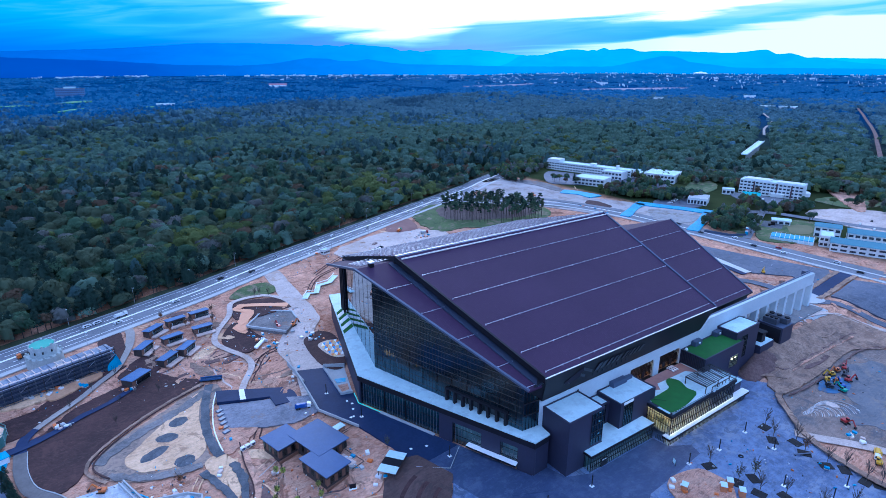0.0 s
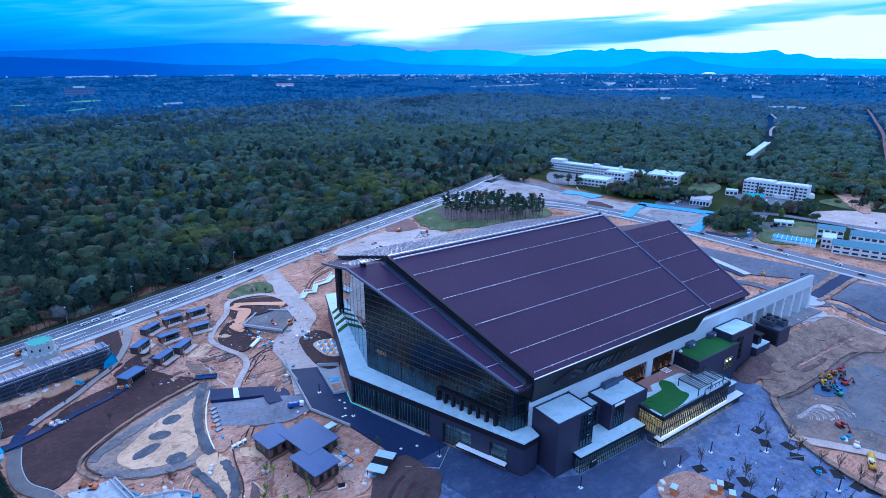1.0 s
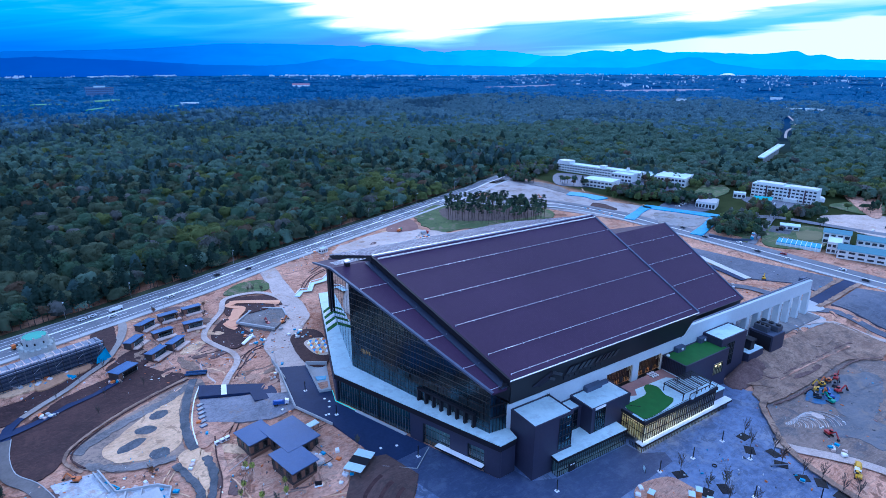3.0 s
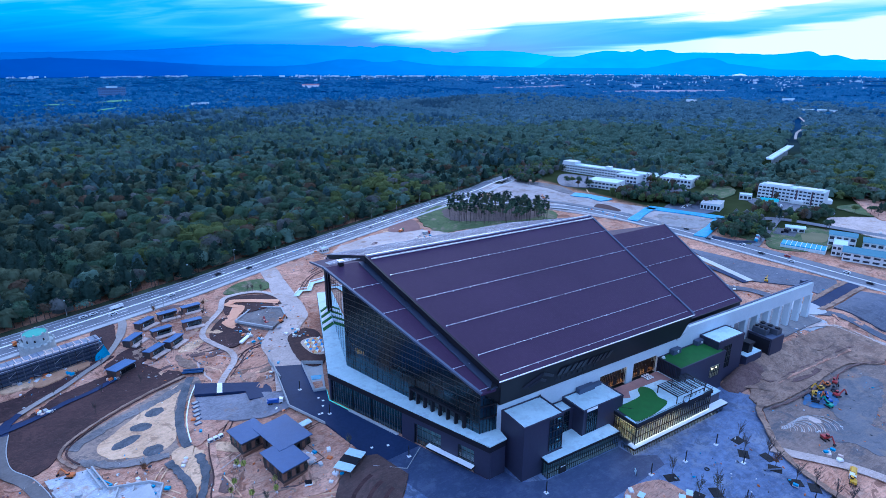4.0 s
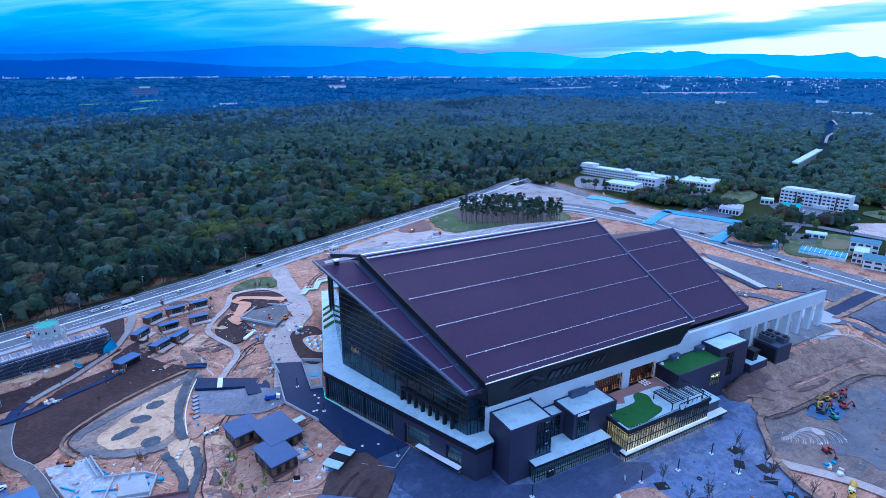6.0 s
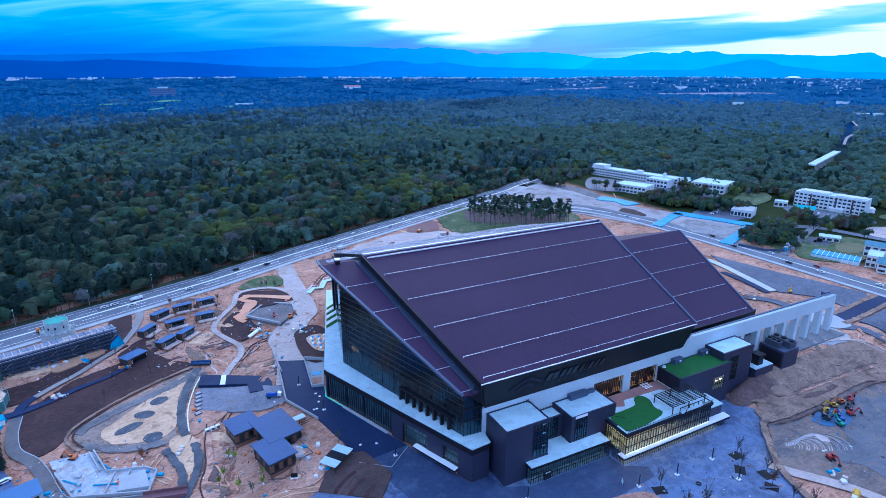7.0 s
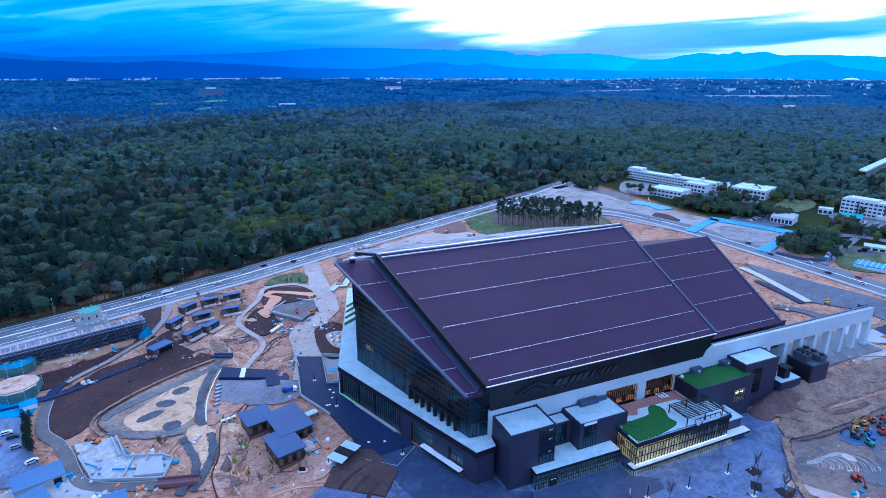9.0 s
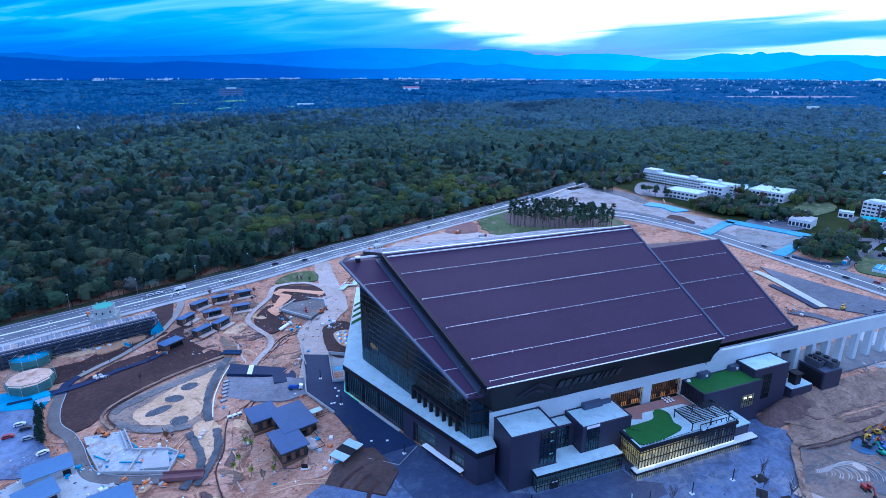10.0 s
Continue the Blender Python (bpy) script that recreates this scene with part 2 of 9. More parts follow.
SOIL = surf("dark_planting_soil", (0.029, 0.013, 0.014), (0.074, 0.034, 0.032), 0.95, 0, 0.05, 0.7, 0.8, 1.2, churn=((0.110, 0.055, 0.047), (0.020, 0.009, 0.011), (0.086, 0.041, 0.036)))
SAND = surf("pale_sand", (0.513, 0.308, 0.175), (0.850, 0.572, 0.351), 0.95, 0, 0.05, 0.6, 0.5, 0.9, churn=((0.257, 0.162, 0.111), (0.770, 0.562, 0.389), (0.315, 0.184, 0.111)))
PATH = surf("light_gravel_path", (0.400, 0.318, 0.280), (0.640, 0.530, 0.470), 0.9, 0, 0.06, 1.0, 0.2, 1.0, churn=((0.285, 0.222, 0.190), (0.660, 0.590, 0.545), (0.400, 0.285, 0.215)))
GRASS = surf("rough_grass", (0.035, 0.075, 0.022), (0.105, 0.150, 0.050), 0.95, 0, 0.06, 0.8, 0.5, 2.0, c=(0.20, 0.165, 0.11), churn=((0.055, 0.085, 0.03), (0.16, 0.15, 0.075), (0.03, 0.065, 0.018)))
GREY = surf("grey_gravel", (0.089, 0.088, 0.095), (0.263, 0.240, 0.238), 0.9, 0, 0.06, 0.8, 0.4, 1.0, churn=((0.063, 0.062, 0.068), (0.357, 0.310, 0.281), (0.210, 0.140, 0.107)))
ROCK = surf("dark_crushed_stone", (0.055, 0.068, 0.085), (0.15, 0.155, 0.175), 0.95, 0, 0.2, 1.5, 0.8)
WHITE = surf("white_paint", (0.78, 0.79, 0.8), None, 0.6)
TARP = surf("blue_tarpaulin", (0.015, 0.22, 0.46), (0.03, 0.40, 0.62), 0.45, 0, 0.2, 1.5, 0.3)
BARK = surf("bark", (0.06, 0.05, 0.045), (0.1, 0.085, 0.075), 0.95, 0, 0.5, 3.0)

# ---- builders ----
SITE = pose(35, 167, 0, 0, 0, 35)


class Shape:
    """Vertices and faces gathered for one mesh."""

    def __init__(self):
        self.v, self.f = [], []

    def add(self, vs, fs):
        k = len(self.v)
        self.v += [tuple(p) for p in vs]
        self.f += [tuple(i + k for i in q) for q in fs]
        return self

    def box(self, x0, y0, z0, x1, y1, z1):
        return self.add([(x0, y0, z0), (x1, y0, z0), (x1, y1, z0), (x0, y1, z0), (x0, y0, z1), (x1, y0, z1), (x1, y1, z1), (x0, y1, z1)],
                        [(3, 2, 1, 0), (4, 5, 6, 7), (0, 1, 5, 4), (1, 2, 6, 5), (2, 3, 7, 6), (3, 0, 4, 7)])

    def prism(self, poly, z0, z1):
        n = len(poly)
        za = z0 if isinstance(z0, (list, tuple)) else [z0] * n
        zb = z1 if isinstance(z1, (list, tuple)) else [z1] * n
        vs = [(p[0], p[1], z) for p, z in zip(poly, za)] + [(p[0], p[1], z) for p, z in zip(poly, zb)]
        return self.add(vs, [tuple(range(n - 1, -1, -1)), tuple(range(n, 2 * n))] + [(i, (i + 1) % n, n + (i + 1) % n, n + i) for i in range(n)])

    def slab(self, pts, thick):
        """A plate under a loop of points, thick metres deep."""
        return self.prism([p[:2] for p in pts], [p[2] - thick for p in pts], [p[2] for p in pts])

    def bar(self, a, b, w, h=None):
        """A straight bar of square section between two points."""
        a, b = Vector(a), Vector(b)
        h = h or w
        d = (b - a).normalized()
        s = d.cross(Vector((0, 0, 1)))
        s = s.normalized() if s.length > 1e-3 else Vector((1, 0, 0))
        t = s.cross(d)
        vs = [p + s * (i * w / 2) + t * (j * h / 2) for p in (a, b) for i, j in ((-1, -1), (1, -1), (1, 1), (-1, 1))]
        return self.add(vs, [(3, 2, 1, 0), (4, 5, 6, 7), (0, 1, 5, 4), (1, 2, 6, 5), (2, 3, 7, 6), (3, 0, 4, 7)])

    def tube(self, x, y, z0, z1, r0, r1=None, n=10):
        r1 = r0 if r1 is None else r1
        vs = [(x + r * math.cos(6.2832 * i / n), y + r * math.sin(6.2832 * i / n), z) for r, z in ((r0, z0), (r1, z1)) for i in range(n)]
        return self.add(vs, [tuple(range(n - 1, -1, -1)), tuple(range(n, 2 * n))] + [(i, (i + 1) % n, n + (i + 1) % n, n + i) for i in range(n)])

    def mesh(self, name, material=None, smooth=False):
        me = bpy.data.meshes.new(name)
        me.from_pydata(self.v, [], self.f)
        if material:
            me.materials.append(material)
        if smooth:
            me.polygons.foreach_set("use_smooth", [True] * len(me.polygons))
        return me


def thing(name, u, v, z, turn, label, category, group="", kind=""):
    ob = new(name)
    ob.empty_display_size = 0.5
    ob.matrix_world = SITE @ pose(u, v, z, 0, 0, turn)
    return tagged(ob, label, category, group, kind)


def part(name, shape, material, parent, label="", bevel=0.0, smooth=False):
    me = shape if isinstance(shape, bpy.types.Mesh) else shape.mesh(name, material, smooth)
    ob = new(name, me)
    ob.parent = parent
    if label:
        ob["label"] = label
    if bevel:
        b = ob.modifiers.new("edge", "BEVEL")
        b.width, b.segments, b.limit_method = bevel, 1, "ANGLE"
    return ob


def setting(name, shape, material, label="", category="", smooth=False, matrix=None):
    me = shape if isinstance(shape, bpy.types.Mesh) else shape.mesh(name, material, smooth)
    ob = new(name, me)
    ob.matrix_world = SITE if matrix is None else matrix
    return tagged(ob, label, category, "", "structure")


def S(a, b, x):
    t = min(1.0, max(0.0, (x - a) / (b - a)))
    return t * t * (3 - 2 * t)


def bank_edge(u):
    """Foot of the level ground that carries the main road."""
    w = u + 161
    return 201 + 0.39 * w + 0.00013 * w * w


def road_edge(u):
    return bank_edge(u) + float(np.interp(u, (-60, 0, 70, 150, 270, 340), (-13, -8.5, -8.5, -10.5, -15, -18)))


def lie(u, v):
    """Height of the ground in the site's own axes."""
    d = bank_edge(min(u, 400)) - v
    z = 1.0 + 3.5 * S(-70, -30, u)
    z += (10.5 - z) * S(125, 165, u) * S(-26, 3, v)
    z += (10.5 - z) * (1 - S(15, 95, d))
    z += (12 - z) * S(265, 295, u)
    return z


def spline(pts, step, closed=False):
    """Smooth line through control points, sampled about step metres apart."""
    n = len(pts)
    out = []
    for i in range(n if closed else n - 1):
        g = [pts[(i + k) % n] if closed else pts[min(n - 1, max(0, i + k))] for k in (-1, 0, 1, 2)]
        m = max(1, int(math.dist(g[1], g[2]) / step))
        for j in range(m):
            t = j / m
            out.append(tuple(0.5 * (2 * b + (c - a) * t + (2 * a - 5 * b + 4 * c - d) * t * t + (3 * b - a - 3 * c + d) * t ** 3)
                             for a, b, c, d in zip(*g)))
    if not closed:
        out.append(tuple(pts[-1]))
    return out


def strip(pts, width, lift, step=3.0, side=0.0, thick=0.25, smooth_line=True, rag=0.0):
    """A band laid along a line on the ground, with edges that stand in it."""
    line = spline(pts, step) if smooth_line else pts
    sh, n = Shape(), len(line)
    rows = []
    for i, p in enumerate(line):
        a, b = line[max(0, i - 1)], line[min(n - 1, i + 1)]
        d = math.dist(a[:2], b[:2]) or 1
        nx, ny = -(b[1] - a[1]) / d, (b[0] - a[0]) / d
        w = width(i / max(1, n - 1)) if callable(width) else width
        z = (p[2] if len(p) > 2 else lie(p[0], p[1])) + lift
        wl = w / 2 + rag * noise.noise((p[0] * 0.45, p[1] * 0.45, 3.3))
        wr = w / 2 + rag * noise.noise((p[0] * 0.45, p[1] * 0.45, 7.9))
        z += min(0.12, 0.3 * rag) * noise.noise((p[0] * 0.3, p[1] * 0.3, 5.1))
        l = (p[0] + nx * (side + wl), p[1] + ny * (side + wl))
        r = (p[0] + nx * (side - wr), p[1] + ny * (side - wr))
        rows.append(((*l, z - thick), (*l, z), (*r, z), (*r, z - thick)))
    vs = [q for row in rows for q in row]
    fs = [(4 * i + k, 4 * i + k + 1, 4 * i + 5 + k, 4 * i + 4 + k) for i in range(n - 1) for k in range(3)]
    fs += [(3, 2, 1, 0), tuple(4 * (n - 1) + k for k in range(4))]
    return sh.add(vs, [tuple(reversed(f)) for f in fs])


def patch(pts, lift, step=2.5, rings=6, closed_smooth=True, wobble=0.0, height=None, rag=0.0, rough=0.0):
    """A rounded area laid on the ground inside a loop of points."""
    loop = spline(pts, step, True) if closed_smooth else pts
    if not closed_smooth:
        fine = []
        for a, b in zip(pts, pts[1:] + pts[:1]):
            m = max(1, int(math.dist(a, b) / step))
            fine += [(a[0] + (b[0] - a[0]) * j / m, a[1] + (b[1] - a[1]) * j / m) for j in range(m)]
        loop = fine
    cx, cy = sum(p[0] for p in loop) / len(loop), sum(p[1] for p in loop) / len(loop)
    if wobble:
        loop = [(cx + (p[0] - cx) * (1 + wobble * noise.noise((p[0] * 0.15, p[1] * 0.15, 1.7))), cy + (p[1] - cy) * (1 + wobble * noise.noise((p[0] * 0.15, p[1] * 0.15, 1.7)))) for p in loop]
    if rag:
        loop = [(p[0] + rag * (noise.noise((p[0] * 0.35, p[1] * 0.35, 2.2)) + 0.6 * noise.noise((p[0] * 1.1, p[1] * 1.1, 4.2))), p[1] + rag * (noise.noise((p[0] * 0.35, p[1] * 0.35, 9.2)) + 0.6 * noise.noise((p[0] * 1.1, p[1] * 1.1, 6.2)))) for p in loop]
    n = len(loop)
    vs = []
    for r in range(rings):
        k = 1 - r / rings
        for p in loop:
            x, y = cx + (p[0] - cx) * k, cy + (p[1] - cy) * k
            z = lie(x, y) + lift + (height(1 - k) if height else 0)
            if rough:
                z += rough * (noise.noise((x / 6, y / 6, 1.1)) + 0.5 * noise.noise((x / 2.3, y / 2.3, 8.1)) + 0.4) * min(1, 2.5 * (1 - k))
            vs.append((x, y, z))
    vs.append((cx, cy, lie(cx, cy) + lift + (height(1) if height else 0)))
    fs = [(r * n + i, r * n + (i + 1) % n, (r + 1) * n + (i + 1) % n, (r + 1) * n + i) for r in range(rings - 1) for i in range(n)]
    fs += [((rings - 1) * n + i, (rings - 1) * n + (i + 1) % n, rings * n) for i in range(n)]
    area = sum(a[0] * b[1] - b[0] * a[1] for a, b in zip(loop, loop[1:] + loop[:1]))
    if area < 0:
        fs = [tuple(reversed(f)) for f in fs]
    # a skirt down into the ground, so that the layer has an edge
    sk = [(p[0], p[1], lie(*p) - 0.3) for p in loop]
    k = len(vs)
    vs += sk
    fs += [(i, k + i, k + (i + 1) % n, (i + 1) % n) if area > 0 else ((i + 1) % n, k + (i + 1) % n, k + i, i) for i in range(n)]
    return Shape().add(vs, fs)

# ---- ground: one sheet to the horizon ----
def to_world(u, v):
    return 35 + 0.81915 * u - 0.57358 * v, 167 + 0.57358 * u + 0.81915 * v


def to_site(x, y):
    return 0.81915 * (x - 35) + 0.57358 * (y - 167), -0.57358 * (x - 35) + 0.81915 * (y - 167)


def brow(x):
    """Line of the low wooded ridge, beyond which the plain is painted haze blue."""
    return float(np.interp(x, (-1700, -900, -762, -620, -488, -160, 213, 600), (420, 800, 976, 1420, 1638, 1949, 2450, 2700)))


def far_rise(x, y):
    r = math.hypot(x, y)
    z = 62 * S(2700, 4700, r)
    d = y - brow(x)
    if x < 700:
        z += (16 * math.exp(-((d + 60) / 170) ** 2) - 14 * S(0, 260, d)) * (1 - S(200, 700, x))
    z += 6 * noise.noise((x / 400, y / 400, 0.3)) * S(700, 1100, r)
    return z


def land(u, v):
    x, y = to_world(u, v)
    return lie(u, v) + far_rise(x, y)


def axis_steps(lo, hi, fine):
    out = list(np.arange(lo, hi + 0.1, fine))
    s, a, b = fine, out[0], out[-1]
    left, right = [], []
    while b < 4900:
        s *= 1.13
        a, b = a - s, b + s
        left.append(a)
        right.append(b)
    return left[::-1] + out + right


def bumps(u, v):
    """Low heaps and ruts of the building site, none under the roads and houses."""
    z = 0.2 * noise.noise((u / 13, v / 13, 2.0)) + 0.16 * noise.noise((u / 5, v / 5, 5.0))
    slope = S(-30, -22, v) * (1 - S(0, 8, v)) * S(140, 165, u)
    return z - 0.24 + slope * (0.9 * noise.noise((u / 7, v / 4, 3.0)) + 0.4)


us, vs_ = axis_steps(-240, 340, 2.5), axis_steps(-110, 330, 2.5)
gv = [(u, v, land(u, v) + bumps(u, v) * (1 if abs(u) < 420 and abs(v) < 420 else 2)) for v in vs_ for u in us]
nu = len(us)
gf = [(j * nu + i, j * nu + i + 1, (j + 1) * nu + i + 1, (j + 1) * nu + i) for j in range(len(vs_) - 1) for i in range(nu - 1)]
ground_mat = DIRT.copy()
ground_mat.name = "site_earth_and_forest_floor"
gt = ground_mat.node_tree
gp_ = gt.nodes["Principled BSDF"]
gcol = gp_.inputs["Base Color"].links[0].from_socket
gtex = gt.nodes.new("ShaderNodeTexCoord")
gsep = gt.nodes.new("ShaderNodeSeparateXYZ")
gt.links.new(gtex.outputs["Object"], gsep.inputs[0])
gx, gy, _ = gsep.outputs
wn = node(gt, "ShaderNodeTexNoise", Scale=0.02, Detail=6.0)
gt.links.new(gtex.outputs["Object"], wn.inputs[0])
edge_line = maths(gt, "MULTIPLY_ADD", gx, 0.42, 296.0)
over = maths(gt, "SUBTRACT", gy, edge_line)
wood = maths(gt, "MULTIPLY_ADD", over, 0.08, 0.0, clamp=True)
east = maths(gt, "MULTIPLY_ADD", maths(gt, "SUBTRACT", gx, 345.0), 0.05, 0.0, clamp=True)
wood = maths(gt, "MAXIMUM", wood, east)
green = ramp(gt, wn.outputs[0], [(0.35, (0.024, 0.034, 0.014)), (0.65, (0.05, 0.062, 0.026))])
# farther out, blue distance haze is painted into the ground colour
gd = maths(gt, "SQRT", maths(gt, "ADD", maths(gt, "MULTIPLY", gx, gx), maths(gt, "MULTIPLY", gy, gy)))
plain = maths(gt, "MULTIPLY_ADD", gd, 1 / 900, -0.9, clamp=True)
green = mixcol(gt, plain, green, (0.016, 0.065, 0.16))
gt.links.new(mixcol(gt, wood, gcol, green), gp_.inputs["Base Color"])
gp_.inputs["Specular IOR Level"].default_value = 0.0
setting("ground", Shape().add(gv, gf), ground_mat, "bare tan building-site earth turning to haze-blue wooded plain", "ground", smooth=True)

# ---- main road along the wood, with kerbed pavement, median and lines ----
def road_line(off, lo=-420, hi=400, step=15):
    return [(u - 0.40 * off, road_edge(u) + 0.92 * off) for u in range(lo, hi + 1, step)]


setting("road", strip(road_line(12), 24, 0.25, thick=0.5), ASPHO, "four-lane grey asphalt road along the wood", "road")
setting("pavement", strip(road_line(-2.2), 3.6, 0.42, thick=0.6), CONC, "raised concrete pavement beside the main road", "pavement")
setting("kerb", strip(road_line(24.4), 0.8, 0.40, thick=0.6), CONC, "pale kerb on the wood's side of the road", "kerb")
setting("road_verge", strip(road_line(28.2), 6.6, 0.22, rag=0.5, step=3.0), surf("dark_verge_grass", (0.028, 0.048, 0.022), (0.06, 0.082, 0.04), 0.95, 0, 0.06, 0.8, 0.5, 2.0, c=(0.075, 0.06, 0.04)), "rough dark grass verge under the wood's edge", "verge")
setting("median", strip(road_line(12), 1.3, 0.42, thick=0.5), WHITE, "pale raised median strip of the main road", "median")
for k, off in enumerate((3.0, 21.0)):
    setting("road_line", strip(road_line(off), 0.35, 0.265, thick=0.03), WHITE, "white edge line painted on the road", "road marking")
for off in (7.5, 16.5):
    for k in range(-330, 330, 22):
        a, b = road_line(off, k, k + 10, 10)
        setting("lane_mark", strip([a, b], 0.4, 0.262, thick=0.02, smooth_line=False), WHITE, "white dash between two lanes", "road marking")
side_road = [(318, -160), (317, -60), (316, 60), (314, 150), (308, 225), (288, 280), (250, 322), (205, 372)]
setting("road_east", strip(side_road, 22, 0.3, thick=0.5), ASPHO, "wide grey road past the car parks", "road")
setting("median_east", strip(side_road, 0.8, 0.45, thick=0.5), WHITE, "pale raised median strip", "median")
setting("pavement_east", strip(side_road, 3.5, 0.5, side=12.5, thick=0.6), CONC, "raised concrete pavement", "pavement")

# ---- stadium ----
stadium = thing("stadium", 0, 0, 0, 0, "huge dark stadium with a plum-brown gabled metal roof and glass gable", "stadium")
# roofs: fixed gable canopy, moving main roof, lower rear roof
def roof_z(v, base=44.0):
    return base + (v - 2) * 26 / 75


main_r = [(2, 2, 44), (107, 1.5, 44), (117.5, 76.5, 70), (-13.6, 77, 70)]
main_l = [(-13.6, 77, 70), (117.5, 76.5, 70), (122, 146, 49.5), (-6, 146, 49.5)]
part("main_roof_slope", Shape().slab(main_r, 0.6), ROOF, stadium, "plum-brown seamed metal roof slope")
part("rear_facing_roof_slope", Shape().slab(main_l, 0.6), ROOF, stadium)
can_r = [(-5.2, 2.4, 41), (1, 2.4, 41), (-13.0, 79.5, 67.2), (-31, 80, 67.2)]
can_l = [(-31, 80, 67.2), (-13.0, 79.5, 67.2), (-5.0, 146, 47.0), (-16.5, 143, 47.8)]
part("canopy_roof", Shape().slab(can_r, 0.7), ROOF, stadium, "lower plum-brown roof strip over the glass gable")
part("canopy_roof", Shape().slab(can_l, 0.7), ROOF, stadium)
sec_r = [(96, 12.8, 33.6), (163.7, 12.8, 33.6), (176.7, 73, 57.5), (96, 73, 57.5)]
sec_l = [(96, 73, 57.5), (176.7, 73, 57.5), (168, 140, 35), (96, 140, 35)]
part("rear_roof", Shape().slab(sec_r, 0.6), ROOF, stadium)
part("rear_roof", Shape().slab(sec_l, 0.6), ROOF, stadium)
# bodies under the roofs
part("gable_edge", Shape().slab([(2.6, 2, 43.6), (-12.6, 77, 69.6), (-13.8, 77, 70.3), (1.6, 1.8, 44.3)], 2.6), EDGE, stadium, "dark roof edge")
part("gable_edge", Shape().slab([(-12.6, 77, 69.6), (-4.8, 146, 49.2), (-6.2, 146, 49.8), (-13.8, 77, 70.3)], 3.2), EDGE, stadium)
part("gable_trim", Shape().bar((1.6, 2, 44.35), (-13.8, 77, 70.4), 0.9, 0.5), EDGE, stadium)
part("canopy_trim", Shape().bar((-5.2, 2.4, 41.1), (-31, 80, 67.3), 1.0, 0.8), EDGEL, stadium, "grey-blue metal edge trim")
part("canopy_trim", Shape().bar((-31, 80, 67.3), (-16.5, 143, 47.9), 1.0, 0.8), EDGEL, stadium)
part("canopy_gutter", Shape().bar((0.6, 2.6, 41.25), (-14.4, 78.8, 67.15), 3.4, 0.4), DARKTRIM, stadium, "grey-blue valley gutter")
part("roof_end_trim", Shape().bar((107.3, 1.5, 44.1), (117.8, 76.5, 70.1), 0.9, 0.8), EDGEL, stadium)
part("roof_end_trim", Shape().bar((163.9, 12.8, 33.7), (176.9, 73, 57.6), 0.8, 0.7), EDGEL, stadium)
part("ridge_cap", Shape().bar((-13.6, 77, 70.2), (117.5, 76.5, 70.2), 0.8, 0.6), RAILM, stadium, "pale metal ridge cap")
part("ridge_line", Shape().bar((-12, 74.2, 69.5), (117, 73.8, 69.5), 0.35, 0.5), GUTTER, stadium)
part("eaves_gutter", Shape().bar((1.5, 1.5, 43.95), (107.2, 1.1, 43.9), 0.3, 0.34), GUTTER, stadium, "pale gutter along the eaves")
part("eaves_gutter", Shape().bar((104, 12.5, 33.4), (163.8, 12.5, 33.4), 0.5, 0.5), EDGE, stadium, "dark gutter along the rear eaves")
# snow rails with brackets
def rail(a, b, step=8.0):
    sh = Shape().bar(a, b, 0.11, 0.16)
    a, b = Vector(a), Vector(b)
    n = max(1, int((b - a).length / step))
    for i in range(n + 1):
        p = a.lerp(b, i / n)
        sh.box(p.x - 0.14, p.y - 0.14, p.z - 0.5, p.x + 0.14, p.y + 0.14, p.z + 0.2)
    return sh


for v in (62.6, 46.5, 30.2, 14.1, 3.8):
    k = (v - 2) / 75
    z = roof_z(v) + 0.4
    part("snow_rail", rail((4.2 - 16.3 * k, v, z), (105 + 12.5 * k, v, z)), RAILM, stadium, "thin pale snow rail across the roof")
for v in (64.0, 47.6, 31.1, 15.0, 3.7):
    z = 41.3 + (v - 2.4) * 0.339
    part("snow_rail", rail((-3.7 - 0.328 * v, v, z), (1.3 - 0.214 * v, v, z), 3.5), RAILM, stadium)
for v in (62.3, 47.0, 31.0, 15.2):
    k = (v - 12.8) / 60.2
    part("snow_rail", rail((100, v, 34 + 23.9 * k), (160.5 + 13 * k, v, 34 + 23.9 * k)), RAILM, stadium)
for i in range(12):
    z, v = 69.6 - 1.55 * i * 20.5 / 20.5, 79 + 5.3 * i
    part("rear_slope_rail", Shape().bar((-11, v, z), (112, v, z), 0.12, 0.2), RAILM, stadium)
for i in range(5):
    v = 84 + 6 * i
    part("rear_slope_rail", Shape().bar((-27 + 1.6 * i, v, 66.6 - 1.9 * i), (-13 + 0.7 * i, v, 66.9 - 1.85 * i), 0.2, 0.25), RAILM, stadium)
part("roof_vent", Shape().box(-24.5, 78.6, 66, -22.6, 80.6, 68.6), EDGE, stadium, "dark box vent with a pale cap")
part("roof_vent_cap", Shape().box(-24.7, 78.4, 68.6, -22.4, 80.8, 69.2), RAILM, stadium)

